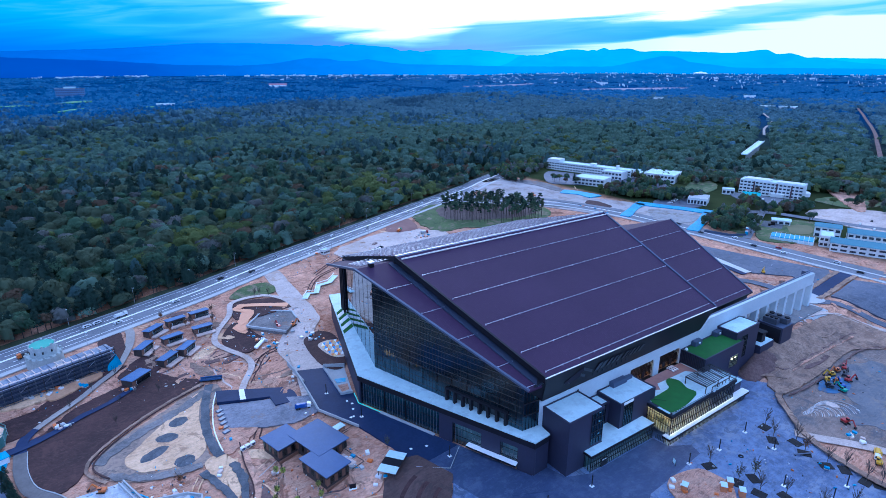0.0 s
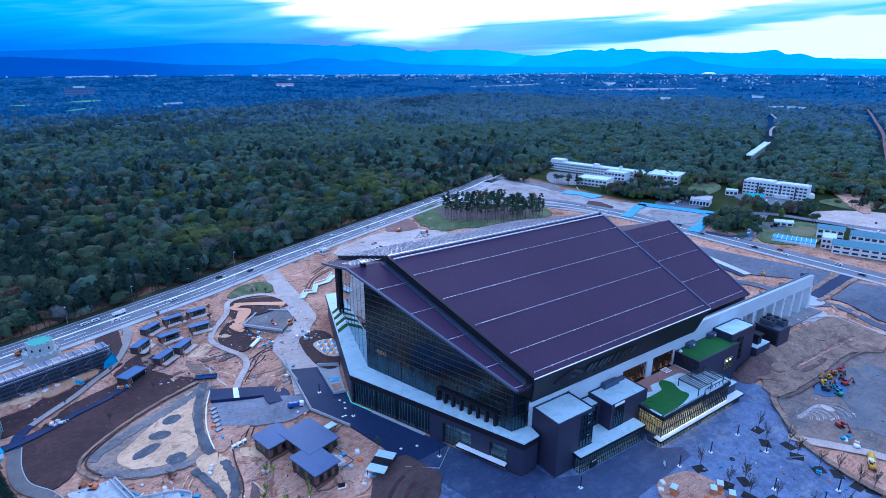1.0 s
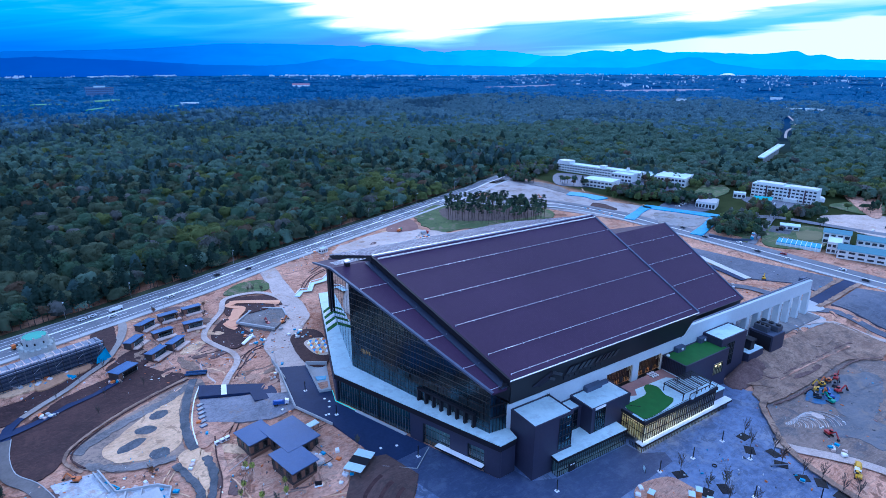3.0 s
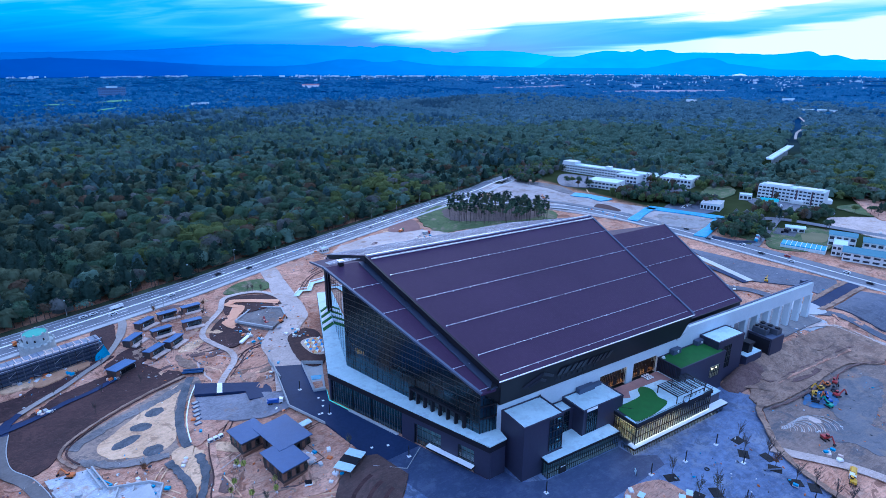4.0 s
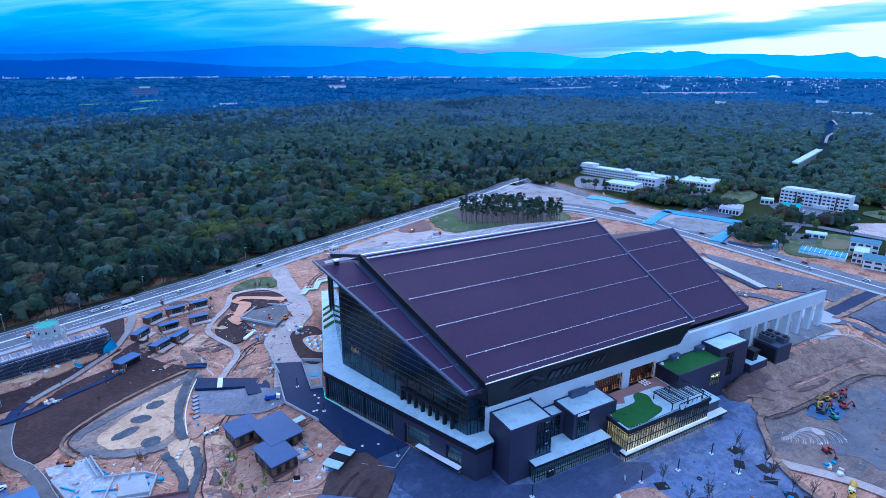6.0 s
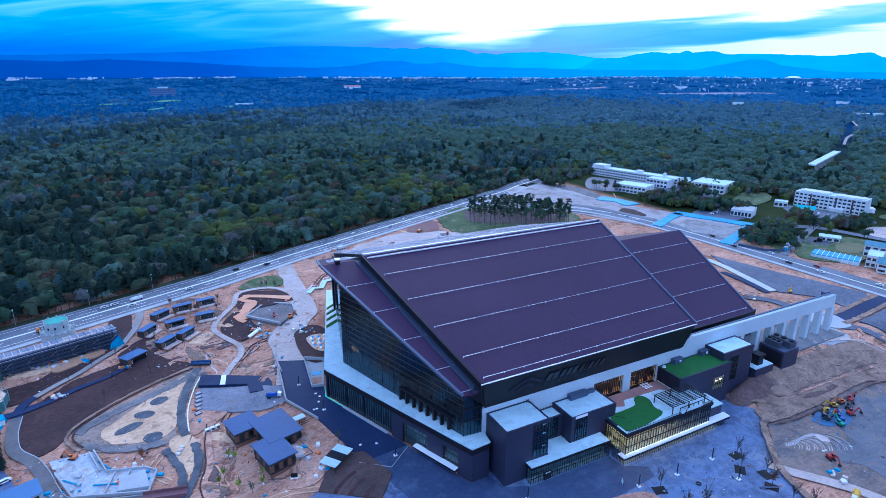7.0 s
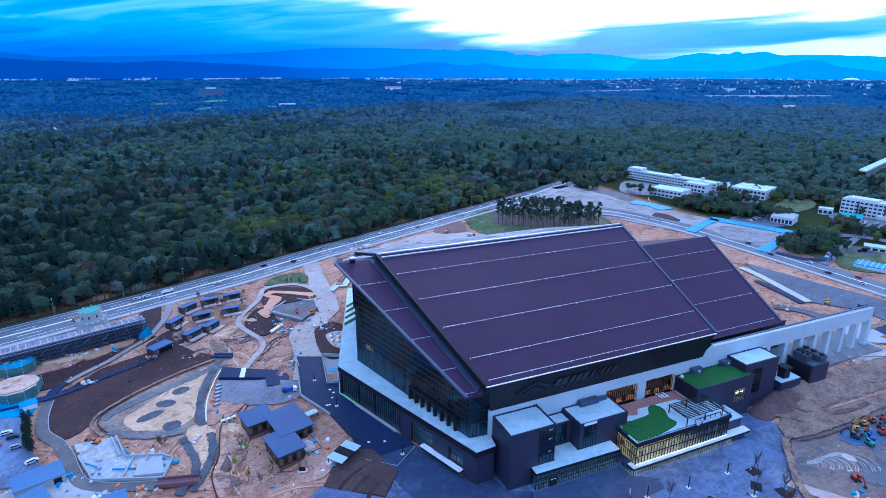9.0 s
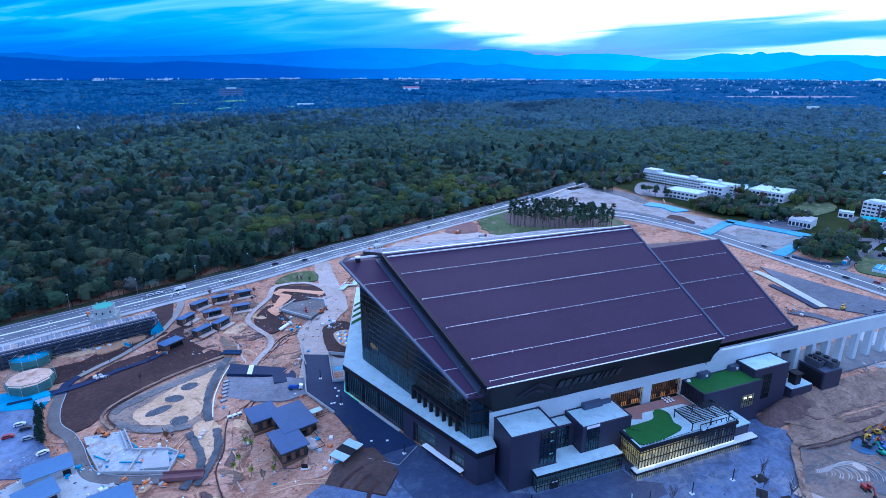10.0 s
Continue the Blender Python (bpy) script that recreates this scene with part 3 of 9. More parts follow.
# black raking fascia with the sign, and the body behind
fas = Shape().add([(2.5, 1.8, 43.4), (107, 1.5, 43.4), (109.8, 8.2, 29), (7.5, 8.2, 29), (2.5, 10, 43.4), (107, 10, 43.4), (109.8, 10.5, 29), (7.5, 10.5, 29)],
                  [(3, 2, 1, 0), (4, 5, 6, 7), (0, 1, 5, 4), (1, 2, 6, 5), (2, 3, 7, 6), (3, 0, 4, 7)])
part("raking_fascia", fas, EDGE, stadium, "black raking fascia below the eaves")
part("rear_fascia", Shape().add([(104, 13, 33.3), (163.5, 13, 33.3), (160, 16, 27.5), (108, 16, 27.5), (104, 20, 33.3), (163.5, 20, 33.3), (160, 20, 27.5), (108, 20, 27.5)],
     [(3, 2, 1, 0), (4, 5, 6, 7), (0, 1, 5, 4), (1, 2, 6, 5), (2, 3, 7, 6), (3, 0, 4, 7)]), EDGE, stadium)
part("gable_return", Shape().add([(-5, 3, 40.4), (2.5, 2.2, 43), (8, 8.3, 29.5), (-0.5, 9, 36), (-3, 12, 42), (6, 12, 43), (9, 12, 29.5), (2, 12, 36)],
     [(3, 2, 1, 0), (4, 5, 6, 7), (0, 1, 5, 4), (1, 2, 6, 5), (2, 3, 7, 6), (3, 0, 4, 7)]), EDGE, stadium)
# back bodies that close the bowl under the roofs
part("bowl_wall", Shape().prism([(112, 14), (160, 16), (172, 73), (163, 138), (112, 138)], 5, [33, 33, 56.8, 34.5, 34.5]), CHAR, stadium)
part("far_side_wall", Shape().prism([(-8, 140), (118, 140), (118, 143), (-8, 143)], 5, 49), CHAR, stadium)
part("roof_end_wall", Shape().prism([(107, 8), (108, 8), (118, 76), (108, 141), (107, 141)], 28, [43, 43, 69, 49, 49]), EDGE, stadium)

# white long wall with window bays, colonnade at its end
wall = Shape()
wall.add([(110.5, y, z) for y in (8, 9.5) for z in (5, 29)] + [(116, y, 33) for y in (8, 9.5)] + [(225.5, y, z) for y in (8, 9.5) for z in (32.2, 25.5)] + [(146.8, y, z) for y in (8, 9.5) for z in (25.5, 5)],
         [(0, 11, 10, 7, 6, 4, 1)[::-1], (2, 13, 12, 9, 8, 5, 3), (1, 4, 5, 3), (4, 6, 8, 5), (6, 7, 9, 8), (7, 10, 12, 9), (0, 1, 3, 2), (10, 11, 13, 12)])
part("long_white_wall", wall, WHITEW, stadium, "long white concrete wall", 0.06)
for a, b, lo in ((6.3, 59.3, 16), (75.5, 79.6, 16), (95, 110.5, 16), (59.3, 75.5, 24.6), (79.6, 95, 24.6)):
    part("wall_section", Shape().box(a, 8, lo, b, 9.5, 29.0), WHITEW, stadium)
part("wall_coping", Shape().box(116, 9.6, 32.6, 225.6, 10.4, 33.1), EDGEL, stadium)
part("colonnade_beam", Shape().box(146.8, 9.5, 27, 225.5, 11, 32.0), WHITEW, stadium)
part("end_block", Shape().box(220.5, 11, 30, 225, 13.2, 33.2), EDGEL, stadium, "small grey block on the colonnade's end")
for i in range(8):
    u = 146.8 + 10.35 * i
    part("colonnade_column", Shape().box(u + 5.2 if i else u + 3.4, 8.02, 9, u + 7.6 if i else u + 5.8, 11.0, 25.6), WHITEW, stadium, "tall white concrete column")
part("colonnade_back", Shape().box(116, 24, 8, 184, 25, 26), CHAR, stadium)
part("colonnade_floor", Shape().box(146.8, 1.5, 6, 229, 24, 11.4), surf("worn_grey_paving", (0.13, 0.135, 0.15), (0.22, 0.22, 0.23), 0.85, 0, 0.1, 0.8), stadium, "raised grey paved floor")
for a, b in ((59.3, 75.5), (79.6, 95)):
    win = part("terrace_window", Shape().add([(a, 8.95, 17.4), (b, 8.95, 17.4), (b, 8.95, 24.6), (a, 8.95, 24.6)], [(0, 1, 2, 3)]), CLEAR, stadium, "tall window lit warm from inside")
    for i in range(17):
        u = a + (b - a) * i / 16
        part("mullion", Shape().box(u - 0.07, 8.7, 17.4, u + 0.07, 8.95, 24.6), MULL, win)
    for k in (0.3, 0.62):
        u = a + (b - a) * k
        part("door_frame", Shape().box(u - 1.1, 8.55, 17.4, u + 1.1, 8.72, 20.2), MULL, win)
    part("lit_back_wall", Shape().box(a - 0.3, 11.2, 17, b + 0.3, 11.5, 25), WOODW, stadium)
    part("inner_floor", Shape().box(a - 0.3, 9.0, 16.8, b + 0.3, 11.2, 17.3), WOODW, stadium)
    part("inner_ceiling", Shape().box(a - 0.3, 9.6, 24.6, b + 0.3, 11.2, 24.9), WARMP, stadium)
    for i in range(30):
        u = a + (b - a) * (i + 0.5) / 30
        part("timber_slat", Shape().box(u - 0.06, 10.9, 17, u + 0.06, 11.2, 24.6), BARK, stadium)
    for i in range(4):
        u = a + (b - a) * (i + 0.5) / 4
        part("warm_lamp", Shape().box(u - 1.7, 9.7, 24.3, u + 1.7, 10.7, 24.45), AMBER, stadium)

# podium: charcoal base with glass bays, pale terrace on top
foot = [(-1.5, 1.5), (6.4, 2.1), (8, 12.5), (116, 12.5), (116, 150), (-2, 168), (-5.8, 168.8), (-32.5, 79.3)]
part("terrace", Shape().prism([(p[0], p[1]) for p in foot], 18.5, 19.0), PALE, stadium, "pale terrace roof of the podium")
part("terrace_fascia", Shape().prism([(p[0] - 0.2, p[1] - 0.15) for p in foot], 16.3, 18.5), EDGE, stadium, "black fascia band")
A, B = Vector((-32.0, 79.3, 0)), Vector((-1.2, 1.8, 0))
DIRN = (B - A).normalized()
INW = Vector((-DIRN.y, DIRN.x, 0))


def front(sh, s0, s1, z0, z1, d0=0.0, d1=0.6):
    """A block along the slanted front: from s0 to s1, set back d0 to d1."""
    a, b = A + DIRN * s0, A + DIRN * s1
    q = [a + INW * d0, b + INW * d0, b + INW * d1, a + INW * d1]
    return sh.prism([(p.x, p.y) for p in q], z0, z1)


def front_pane(s0, s1, z0, z1):
    a, b = A + DIRN * s0 + INW * 0.57, A + DIRN * s1 + INW * 0.57
    return Shape().add([(a.x, a.y, z0), (b.x, b.y, z0), (b.x, b.y, z1), (a.x, a.y, z1)], [(0, 1, 2, 3)])


solid = Shape()
for s0, s1, z0, z1 in ((42, 48.3, 2.5, 16.6), (48.3, 61.4, 13.6, 16.6), (61.4, 69.4, 2.5, 16.6), (69.4, 76.7, 13.6, 16.6), (76.7, 83.6, 2.5, 16.6), (0, 42, 15.6, 16.6), (-0.2, 0.6, 2.5, 16.6)):
    front(solid, s0, s1, z0, z1, 0, 1.2)
part("podium_wall", solid, CHAR, stadium, "charcoal clad base wall")
part("podium_side_wall", Shape().prism([(-1.2, 1.8), (6.0, 2.2), (8, 8), (1, 8)], 2.5, 16.6), CHAR, stadium)
part("podium_core", Shape().prism([(2, 12), (116, 12), (116, 138), (0, 150), (-16, 79)], 2.5, 16.5), DARKIN, stadium)
part("podium_far_wall", Shape().prism([(-32, 79.5), (-31, 79.5), (-4, 168), (-5.3, 168)], 2.5, 16.6), CHAR, stadium)
for s0, s1, z0, z1, n in ((0.6, 13.8, 5, 15.6, 9), (13.8, 24.9, 5, 15.6, 8), (24.9, 42, 5, 15.6, 12), (48.3, 61.4, 4.6, 13.6, 10), (69.4, 76.7, 4.6, 13.6, 4)):
    bay = part("glass_bay", front_pane(s0, s1, z0, z1), CLEAR if s0 > 40 else GLASS, stadium, "tall dark glazed bay")
    for i in range(n + 1):
        s = s0 + (s1 - s0) * i / n
        w = 0.5 if i in (0, n) else 0.12
        part("mullion", front(Shape(), s - w / 2, s + w / 2, z0, z1, 0.3, 0.55), GREYBAR if 0 < i < n else MULL, bay)
    part("lobby_wall", front(Shape(), s0, s1, z0, z1, 2.4, 2.6), TEALIN, stadium)
    part("lobby_lamp", front(Shape(), s0 + 0.6, s1 - 0.6, z1 - 0.6, z1 - 0.5, 1.2, 1.8), COOLL, stadium)
    for z in (z0 + 0.2, z0 + 3.5, z0 + 7):
        part("transom", front(Shape(), s0, s1, z - 0.08, z + 0.08, 0.34, 0.55), MULL, bay)
part("entrance_ledge", front(Shape(), 55.8, 77, 6.6, 7.3, -2.2, 0.2), EDGE, stadium)
part("entrance_ledge_top", front(Shape(), 55.8, 77, 7.3, 7.45, -2.2, 0.2), WHITE, stadium, "white-topped entrance canopy")
part("light_strip", front(Shape(), -0.5, 14, 4.62, 4.85, -0.35, -0.15), TEALG, stadium, "thin turquoise light strip")
part("light_strip", Shape().bar((-32.6, 79.5, 4.8), (-30.6, 88, 4.8), 0.22, 0.3), TEALG, stadium)
part("plinth_strip", front(Shape(), 12, 40, 4.4, 4.9, -1.0, 0.3), CONC, stadium)

# gable glass wall: dark glass between close mullions, steel behind
GL, GR = Vector((-23, 80.6, 0)), Vector((-0.7, 9.3, 0))
GD = (GR - GL).normalized()
GI = Vector((-GD.y, GD.x, 0))
LG = (GR - GL).length


def top_at(p):
    """Underside of the canopy over a plan point."""
    return (41 + (p.y - 2.4) * 26.2 / 77.3 if p.y < 80 else 67.2 - (p.y - 80) * 20 / 66) - 0.8


for i in range(12):
    s0, s1 = LG * i / 12, LG * (i + 1) / 12
    a, b = GL + GD * s0, GL + GD * s1
    zb = 24.2 if 40.5 <= (s0 + s1) / 2 <= 68 else 19
    sheet = part("glass_panel", Shape().add([(a.x, a.y, zb), (b.x, b.y, zb), (b.x, b.y, top_at(b)), (a.x, a.y, top_at(a))], [(0, 1, 2, 3)]), GLASS, stadium, "dark reflective gable glass")
    for k in range(4):
        p = a.lerp(b, k / 4) - GI * 0.08
        part("mullion", Shape().bar((p.x, p.y, zb), (p.x, p.y, top_at(p)), 0.08, 0.10), MULL, sheet)
    z = zb + 2.0
    while z < top_at(a):
        q = b if z < top_at(b) else a + (b - a) * max(0.05, min(1, (z - top_at(a)) / (top_at(b) - top_at(a) - 1e-6)))
        part("transom", Shape().bar((a.x - GI.x * 0.1, a.y - GI.y * 0.1, z), (q.x - GI.x * 0.1, q.y - GI.y * 0.1, z), 0.13, 0.13), BRONZE, sheet)
        z += 2.6
BK = Vector((-6.5, 147.8, 0))
for i in range(8):
    a, b = GL.lerp(BK, i / 8), GL.lerp(BK, (i + 1) / 8)
    sheet = part("glass_panel", Shape().add([(a.x, a.y, 19), (a.x, a.y, top_at(a)), (b.x, b.y, top_at(b)), (b.x, b.y, 19)], [(0, 1, 2, 3)]), SIDEGLASS, stadium, "mirroring side glass")
    for k in range(1):
        p = a.lerp(b, k / 2)
        part("mullion", Shape().bar((p.x - 0.1, p.y, 19), (p.x - 0.1, p.y, top_at(p)), 0.06, 0.08), MULL, sheet)
for s in (140, 143.5, 147):
    part("gable_column", Shape().box(-9.6 + (s - 140) * 0.25, s, 17, -8.8 + (s - 140) * 0.25, s + 0.8, 67.2 - (s - 80) * 20 / 66 - 0.8), EDGE, stadium, "black steel column")
# glazed return at the low end of the gable
for a, b in (((-0.7, 9.3), (6.3, 8.6)),):
    part("glass_panel", Shape().add([(a[0], a[1], 19), (b[0], b[1], 19), (b[0], b[1], 30), (a[0], a[1], 36)], [(0, 1, 2, 3)]), GLASS, stadium)
    for i in range(6):
        u, v = a[0] + (b[0] - a[0]) * i / 5, a[1] + (b[1] - a[1]) * i / 5 - 0.1
        part("mullion", Shape().bar((u, v, 19), (u, v, 36 - 1.2 * i), 0.16, 0.2), MULL, stadium)
    for z in (25.2, 30.2):
        part("transom", Shape().bar((a[0], a[1] - 0.1, z), (b[0], b[1] - 0.1, z), 0.5, 0.5), MULL, stadium)
# recess with black fins at the foot of the glass
for i in range(8):
    p = GL + GD * (40.5 + 27.5 * i / 7) - GI * 0.6
    part("fin", Shape().box(p.x - 0.7, p.y - 0.5, 19, p.x + 0.7, p.y + 0.5, 24.2), EDGE, stadium, "black wall fin")
a, b = GL + GD * 40, GL + GD * 68.5
part("fin_beam", Shape().bar((a.x - GI.x * 0.5, a.y - GI.y * 0.5, 24.4), (b.x - GI.x * 0.5, b.y - GI.y * 0.5, 24.4), 1.6, 0.8), EDGE, stadium)
a, b = a + GI * 2.2, b + GI * 2.2
part("recess_wall", Shape().bar((a.x, a.y, 21.6), (b.x, b.y, 21.6), 0.4, 5.2), DARKIN, stadium)
# steel and dim floors behind the glass
for z, d in ((27, 5), (35, 9), (44, 16)):
    part("inner_floor", Shape().prism([(-22 + d * 0.4, 79), (-2 + d * 0.6, 12 + d), (30, 14 + d), (30, 130), (-8, 138)], z - 0.6, z), DARKIN, stadium)
part("inner_back", Shape().prism([(30, 12), (31, 12), (31, 140), (30, 140)], 16, [46, 46, 48, 48]), DARKIN, stadium)
for i in range(10):
    p = GL + GD * (LG * (i + 0.5) / 10) + GI * 1.6
    part("steel_post", Shape().bar((p.x, p.y, 19), (p.x, p.y, top_at(p) - 1), 0.5, 0.5), DARKIN, stadium)
for s, z, hgt in ((3.0, 26, 1.6), (3.9, 26.3, 1.8), (4.8, 25.6, 2.6), (5.6, 25.8, 2.0), (6.6, 26, 2.4), (7.6, 26.4, 1.4), (8.8, 26, 2.0), (10, 26.2, 1.0), (2, 29, 0.6), (5, 36, 0.5), (9, 41, 0.5), (22, 26, 0.8), (34, 29, 0.5)):
    p = GL + GD * s + GI * 2.4
    part("warm_lamp", Shape().box(p.x - 0.12, p.y - 0.12, z, p.x + 0.12, p.y + 0.12, z + hgt), DIMW, stadium, "small warm lamp")
# green and white bands laid across the far end of the terrace
def terrace_band(name, v0, v1, mat, z, label):
    """A band from the outer edge to the glass, slanting back towards the glass."""
    def edge(v):
        return -32.0 + (v - 79.3) * 0.293
    def glass_line(v):
        return GL.x + (v - GL.y) * 0.2455
    part(name, Shape().prism([(edge(v0) + 0.4, v0), (glass_line(v0 + 5) - 0.2, v0 + 5), (glass_line(v1 + 5) - 0.2, v1 + 5), (edge(v1) + 0.4, v1)], 19.0, z), mat, stadium, label)


for i in range(4):
    terrace_band("terrace_band", 118.2 + 7.2 * i, 121.6 + 7.2 * i, TURF, 19.12, "dark green band across the terrace")
    if i < 3:
        terrace_band("terrace_band", 121.7 + 7.2 * i, 125.3 + 7.2 * i, WHITE, 19.3, "white band across the terrace")

# ---- annex blocks along the white wall ----
def block(name, u0, u1, v0, v1, z1, label, top, z0=2.5, lip=0.5):
    t = thing(name, u0, v0, 0, 0, label, "building annex")
    w, d = u1 - u0, v1 - v0
    part("wall", Shape().box(0, 0, z0, w, d, z1 - 0.6), CHAR, t, "", 0.05)
    part("flat_roof", Shape().box(0.4, 0.4, z1 - 0.6, w - 0.4, d - 0.4, z1 - 0.25), top, t, "flat roof surface")
    for a in ((0, 0, w, lip), (0, d - lip, w, d), (0, lip, lip, d - lip), (w - lip, lip, w, d - lip)):
        part("parapet", Shape().box(a[0] - 0.05, a[1] - 0.05, z1 - 0.6, a[2] + 0.05, a[3] + 0.05, z1), CHAR, t)
    return t


box1 = block("annex_block", 8, 26.6, -5.3, 7.9, 27, "charcoal annex block with pale flat roof", PALE)
box2 = block("annex_block", 38.3, 60, -4.0, 7.9, 22.5, "charcoal annex block with pale flat roof and plant box", PALE)
link = block("link_block", 26.6, 38.3, 1.5, 7.9, 21, "narrow glazed link between two annex blocks", PALE)
gblk = block("annex_block", 95.3, 127.4, -4.2, 7.9, 23.5, "charcoal annex block with green turf roof", TURF)
box3 = block("annex_block", 124.6, 144.8, -2.0, 7.9, 27, "charcoal annex block with pale flat roof at the wall", PALE)

# ---- annex details ----
def glazed(name, parent, a, b, z0, z1, n, glass, rows=(), label="", out=(0, -1), fw=0.14):
    """A glazed strip from plan point a to b with mullions on its outer side."""
    a, b, o = Vector((*a, 0)), Vector((*b, 0)), Vector((*out, 0))
    turned = (b - a).cross(Vector((0, 0, 1))).dot(o) < 0
    p = part(name, Shape().add([(a.x, a.y, z0), (b.x, b.y, z0), (b.x, b.y, z1), (a.x, a.y, z1)], [(3, 2, 1, 0) if turned else (0, 1, 2, 3)]), glass, parent, label)
    for i in range(n + 1):
        q = a.lerp(b, i / n) + o * 0.1
        part("mullion", Shape().bar((q.x, q.y, z0), (q.x, q.y, z1), fw, fw), MULL, p)
    for z in rows:
        c, d = a + o * 0.12, b + o * 0.12
        part("transom", Shape().bar((c.x, c.y, z), (d.x, d.y, z), fw * 1.3, fw * 1.3), MULL, p)
    return p


def room_panel(parent, u0, u1, z0, z1, mat):
    """Flat panel painted as a dark or lit room behind a window, just proud of the wall."""
    part("painted_room", Shape().box(u0, -0.12, z0, u1, -0.02, z1), mat, parent)


room_panel(box1, 11.8, 18.0, 12.8, 26.2, DARKIN)
glazed("stair_window", box1, (11.8, -0.16), (18.0, -0.16), 12.8, 26.2, 4, GLASS, (15.5, 18.2, 21, 23.7), "tall stair window with black frames")
for z in (16.2, 21.5, 25.2):
    part("window_lamp", Shape().box(15.6, -0.15, z, 17.0, -0.13, z + 0.5), glow("cool_lamp", (0.55, 0.85, 1.0), 0.9) if z < 17 else bpy.data.materials["cool_lamp"], box1)
room_panel(box2, 1.8, 7.2, 11.8, 21.4, DARKIN)
glazed("louvre_window", box2, (1.8, -0.16), (7.2, -0.16), 11.8, 21.4, 5, GLASS, (), "dark louvred window")
part("wall_panel", Shape().box(1.6, -0.25, 21.6, 7.2, 0.0, 22.6), WHITE, box2, "pale sign panel")
part("roof_plant", Shape().box(7, 9.4, 22.2, 15.5, 11.7, 24.4), EDGEL, box2, "grey plant box on the roof")
part("roof_plant", Shape().box(16, 10.2, 22.2, 20, 11.7, 23.6), EDGEL, box2)
room_panel(link, 5, 9.5, 10, 20.6, DARKIN)
glazed("link_window", link, (5, -0.16), (9.5, -0.16), 10, 20.6, 4, GLASS, (13, 16, 19))
part("access_ladder", Shape().bar((-1.5, 5.5, 21), (-1.5, 5.5, 28.2), 0.15).bar((-0.7, 5.5, 21), (-0.7, 5.5, 28.2), 0.15).bar((-1.5, 5.5, 28), (2.5, 2.0, 22.0), 0.12), MULL, link)
room_panel(gblk, 21.6, 28, 12.2, 17.8, WARMP)
glazed("wall_window", gblk, (21.6, -0.2), (28, -0.2), 12.2, 17.8, 5, CLEAR, (15,), "window lit warm from inside")
for u in (22.4, 25.2):
    part("window_lamp", Shape().box(u, -0.17, 16.4, u + 1.4, -0.14, 16.9), WARM, gblk)
for u in (7.5, 24.5):
    part("plant_box", Shape().box(u, 9.6, 23.1, u + 5.5, 12, 25.6), EDGEL, gblk, "grey roof plant box", 0.1)
    part("plant_fan", Shape().tube(u + 3, 9.55, 24.2, 25.0, 0.5), WHITE, gblk)
part("roof_dome", Shape().tube(2.0, 10.6, 23.2, 24.0, 0.9, 0.5), WHITE, gblk, "small white roof dome")
for i in range(14):
    part("screen_slat", Shape().box(-0.25, 0.4 + i * 0.82, 17, 0.05, 0.62 + i * 0.82, 23.4), MULL, gblk)
room_panel(box3, 4.7, 10, 12.2, 24, DARKIN)
glazed("wall_window", box3, (4.7, -0.16), (10, -0.16), 12.2, 24, 4, GLASS, (15, 18, 21), "tall dark window")

# low entrance wing with pale canopy between the blocks
wing = thing("entrance_wing", 16.6, -9.2, 0, -1.0, "low glazed entrance wing with pale flat canopy", "building annex")
part("canopy_slab", Shape().prism([(0, 0), (36.5, 0), (36.5, 6.2), (21.6, 5.6), (21.6, 11.0), (10.2, 11.0), (10.2, 4.0), (0, 4.0)], 10.7, 11.5), EDGE, wing)
part("canopy_top", Shape().prism([(0.3, 0.3), (36.3, 0.3), (36.3, 6.1), (21.3, 5.5), (21.3, 10.9), (10.5, 10.9), (10.5, 3.9), (0.3, 3.9)], 11.5, 11.65), PALE, wing, "pale membrane roof")
front_glass = glazed("entrance_glass", wing, (0.5, 0.5), (36.3, 0.5), 4.4, 10.7, 34, CLEAR, (6.6, 8.7), "clear entrance glass with black frames")
glazed("entrance_glass", wing, (0.5, 0.5), (0.5, 4.0), 4.4, 10.7, 3, CLEAR, (), "", (-1, 0))
part("inner_wall", Shape().box(0.8, 3.4, 3, 36.3, 3.6, 10.7), TEALIN, wing)
part("inner_floor", Shape().box(0.8, 0.7, 3.5, 36.3, 3.4, 4.5), CONC, wing)
for i in range(8):
    part("lobby_lamp", Shape().box(1.5 + 4.4 * i, 1.4, 10.4, 4.0 + 4.4 * i, 2.0, 10.5), COOLL, wing, "cool ceiling lamp")
part("doorway", Shape().box(6.0, 0.1, 4.4, 9.2, 0.4, 8.0), MULL, front_glass, "dark double door")
part("door_sign", Shape().box(6.4, 0.03, 7.2, 7.3, 0.09, 7.6).box(7.7, 0.03, 7.2, 8.6, 0.09, 7.6), WHITE, front_glass)

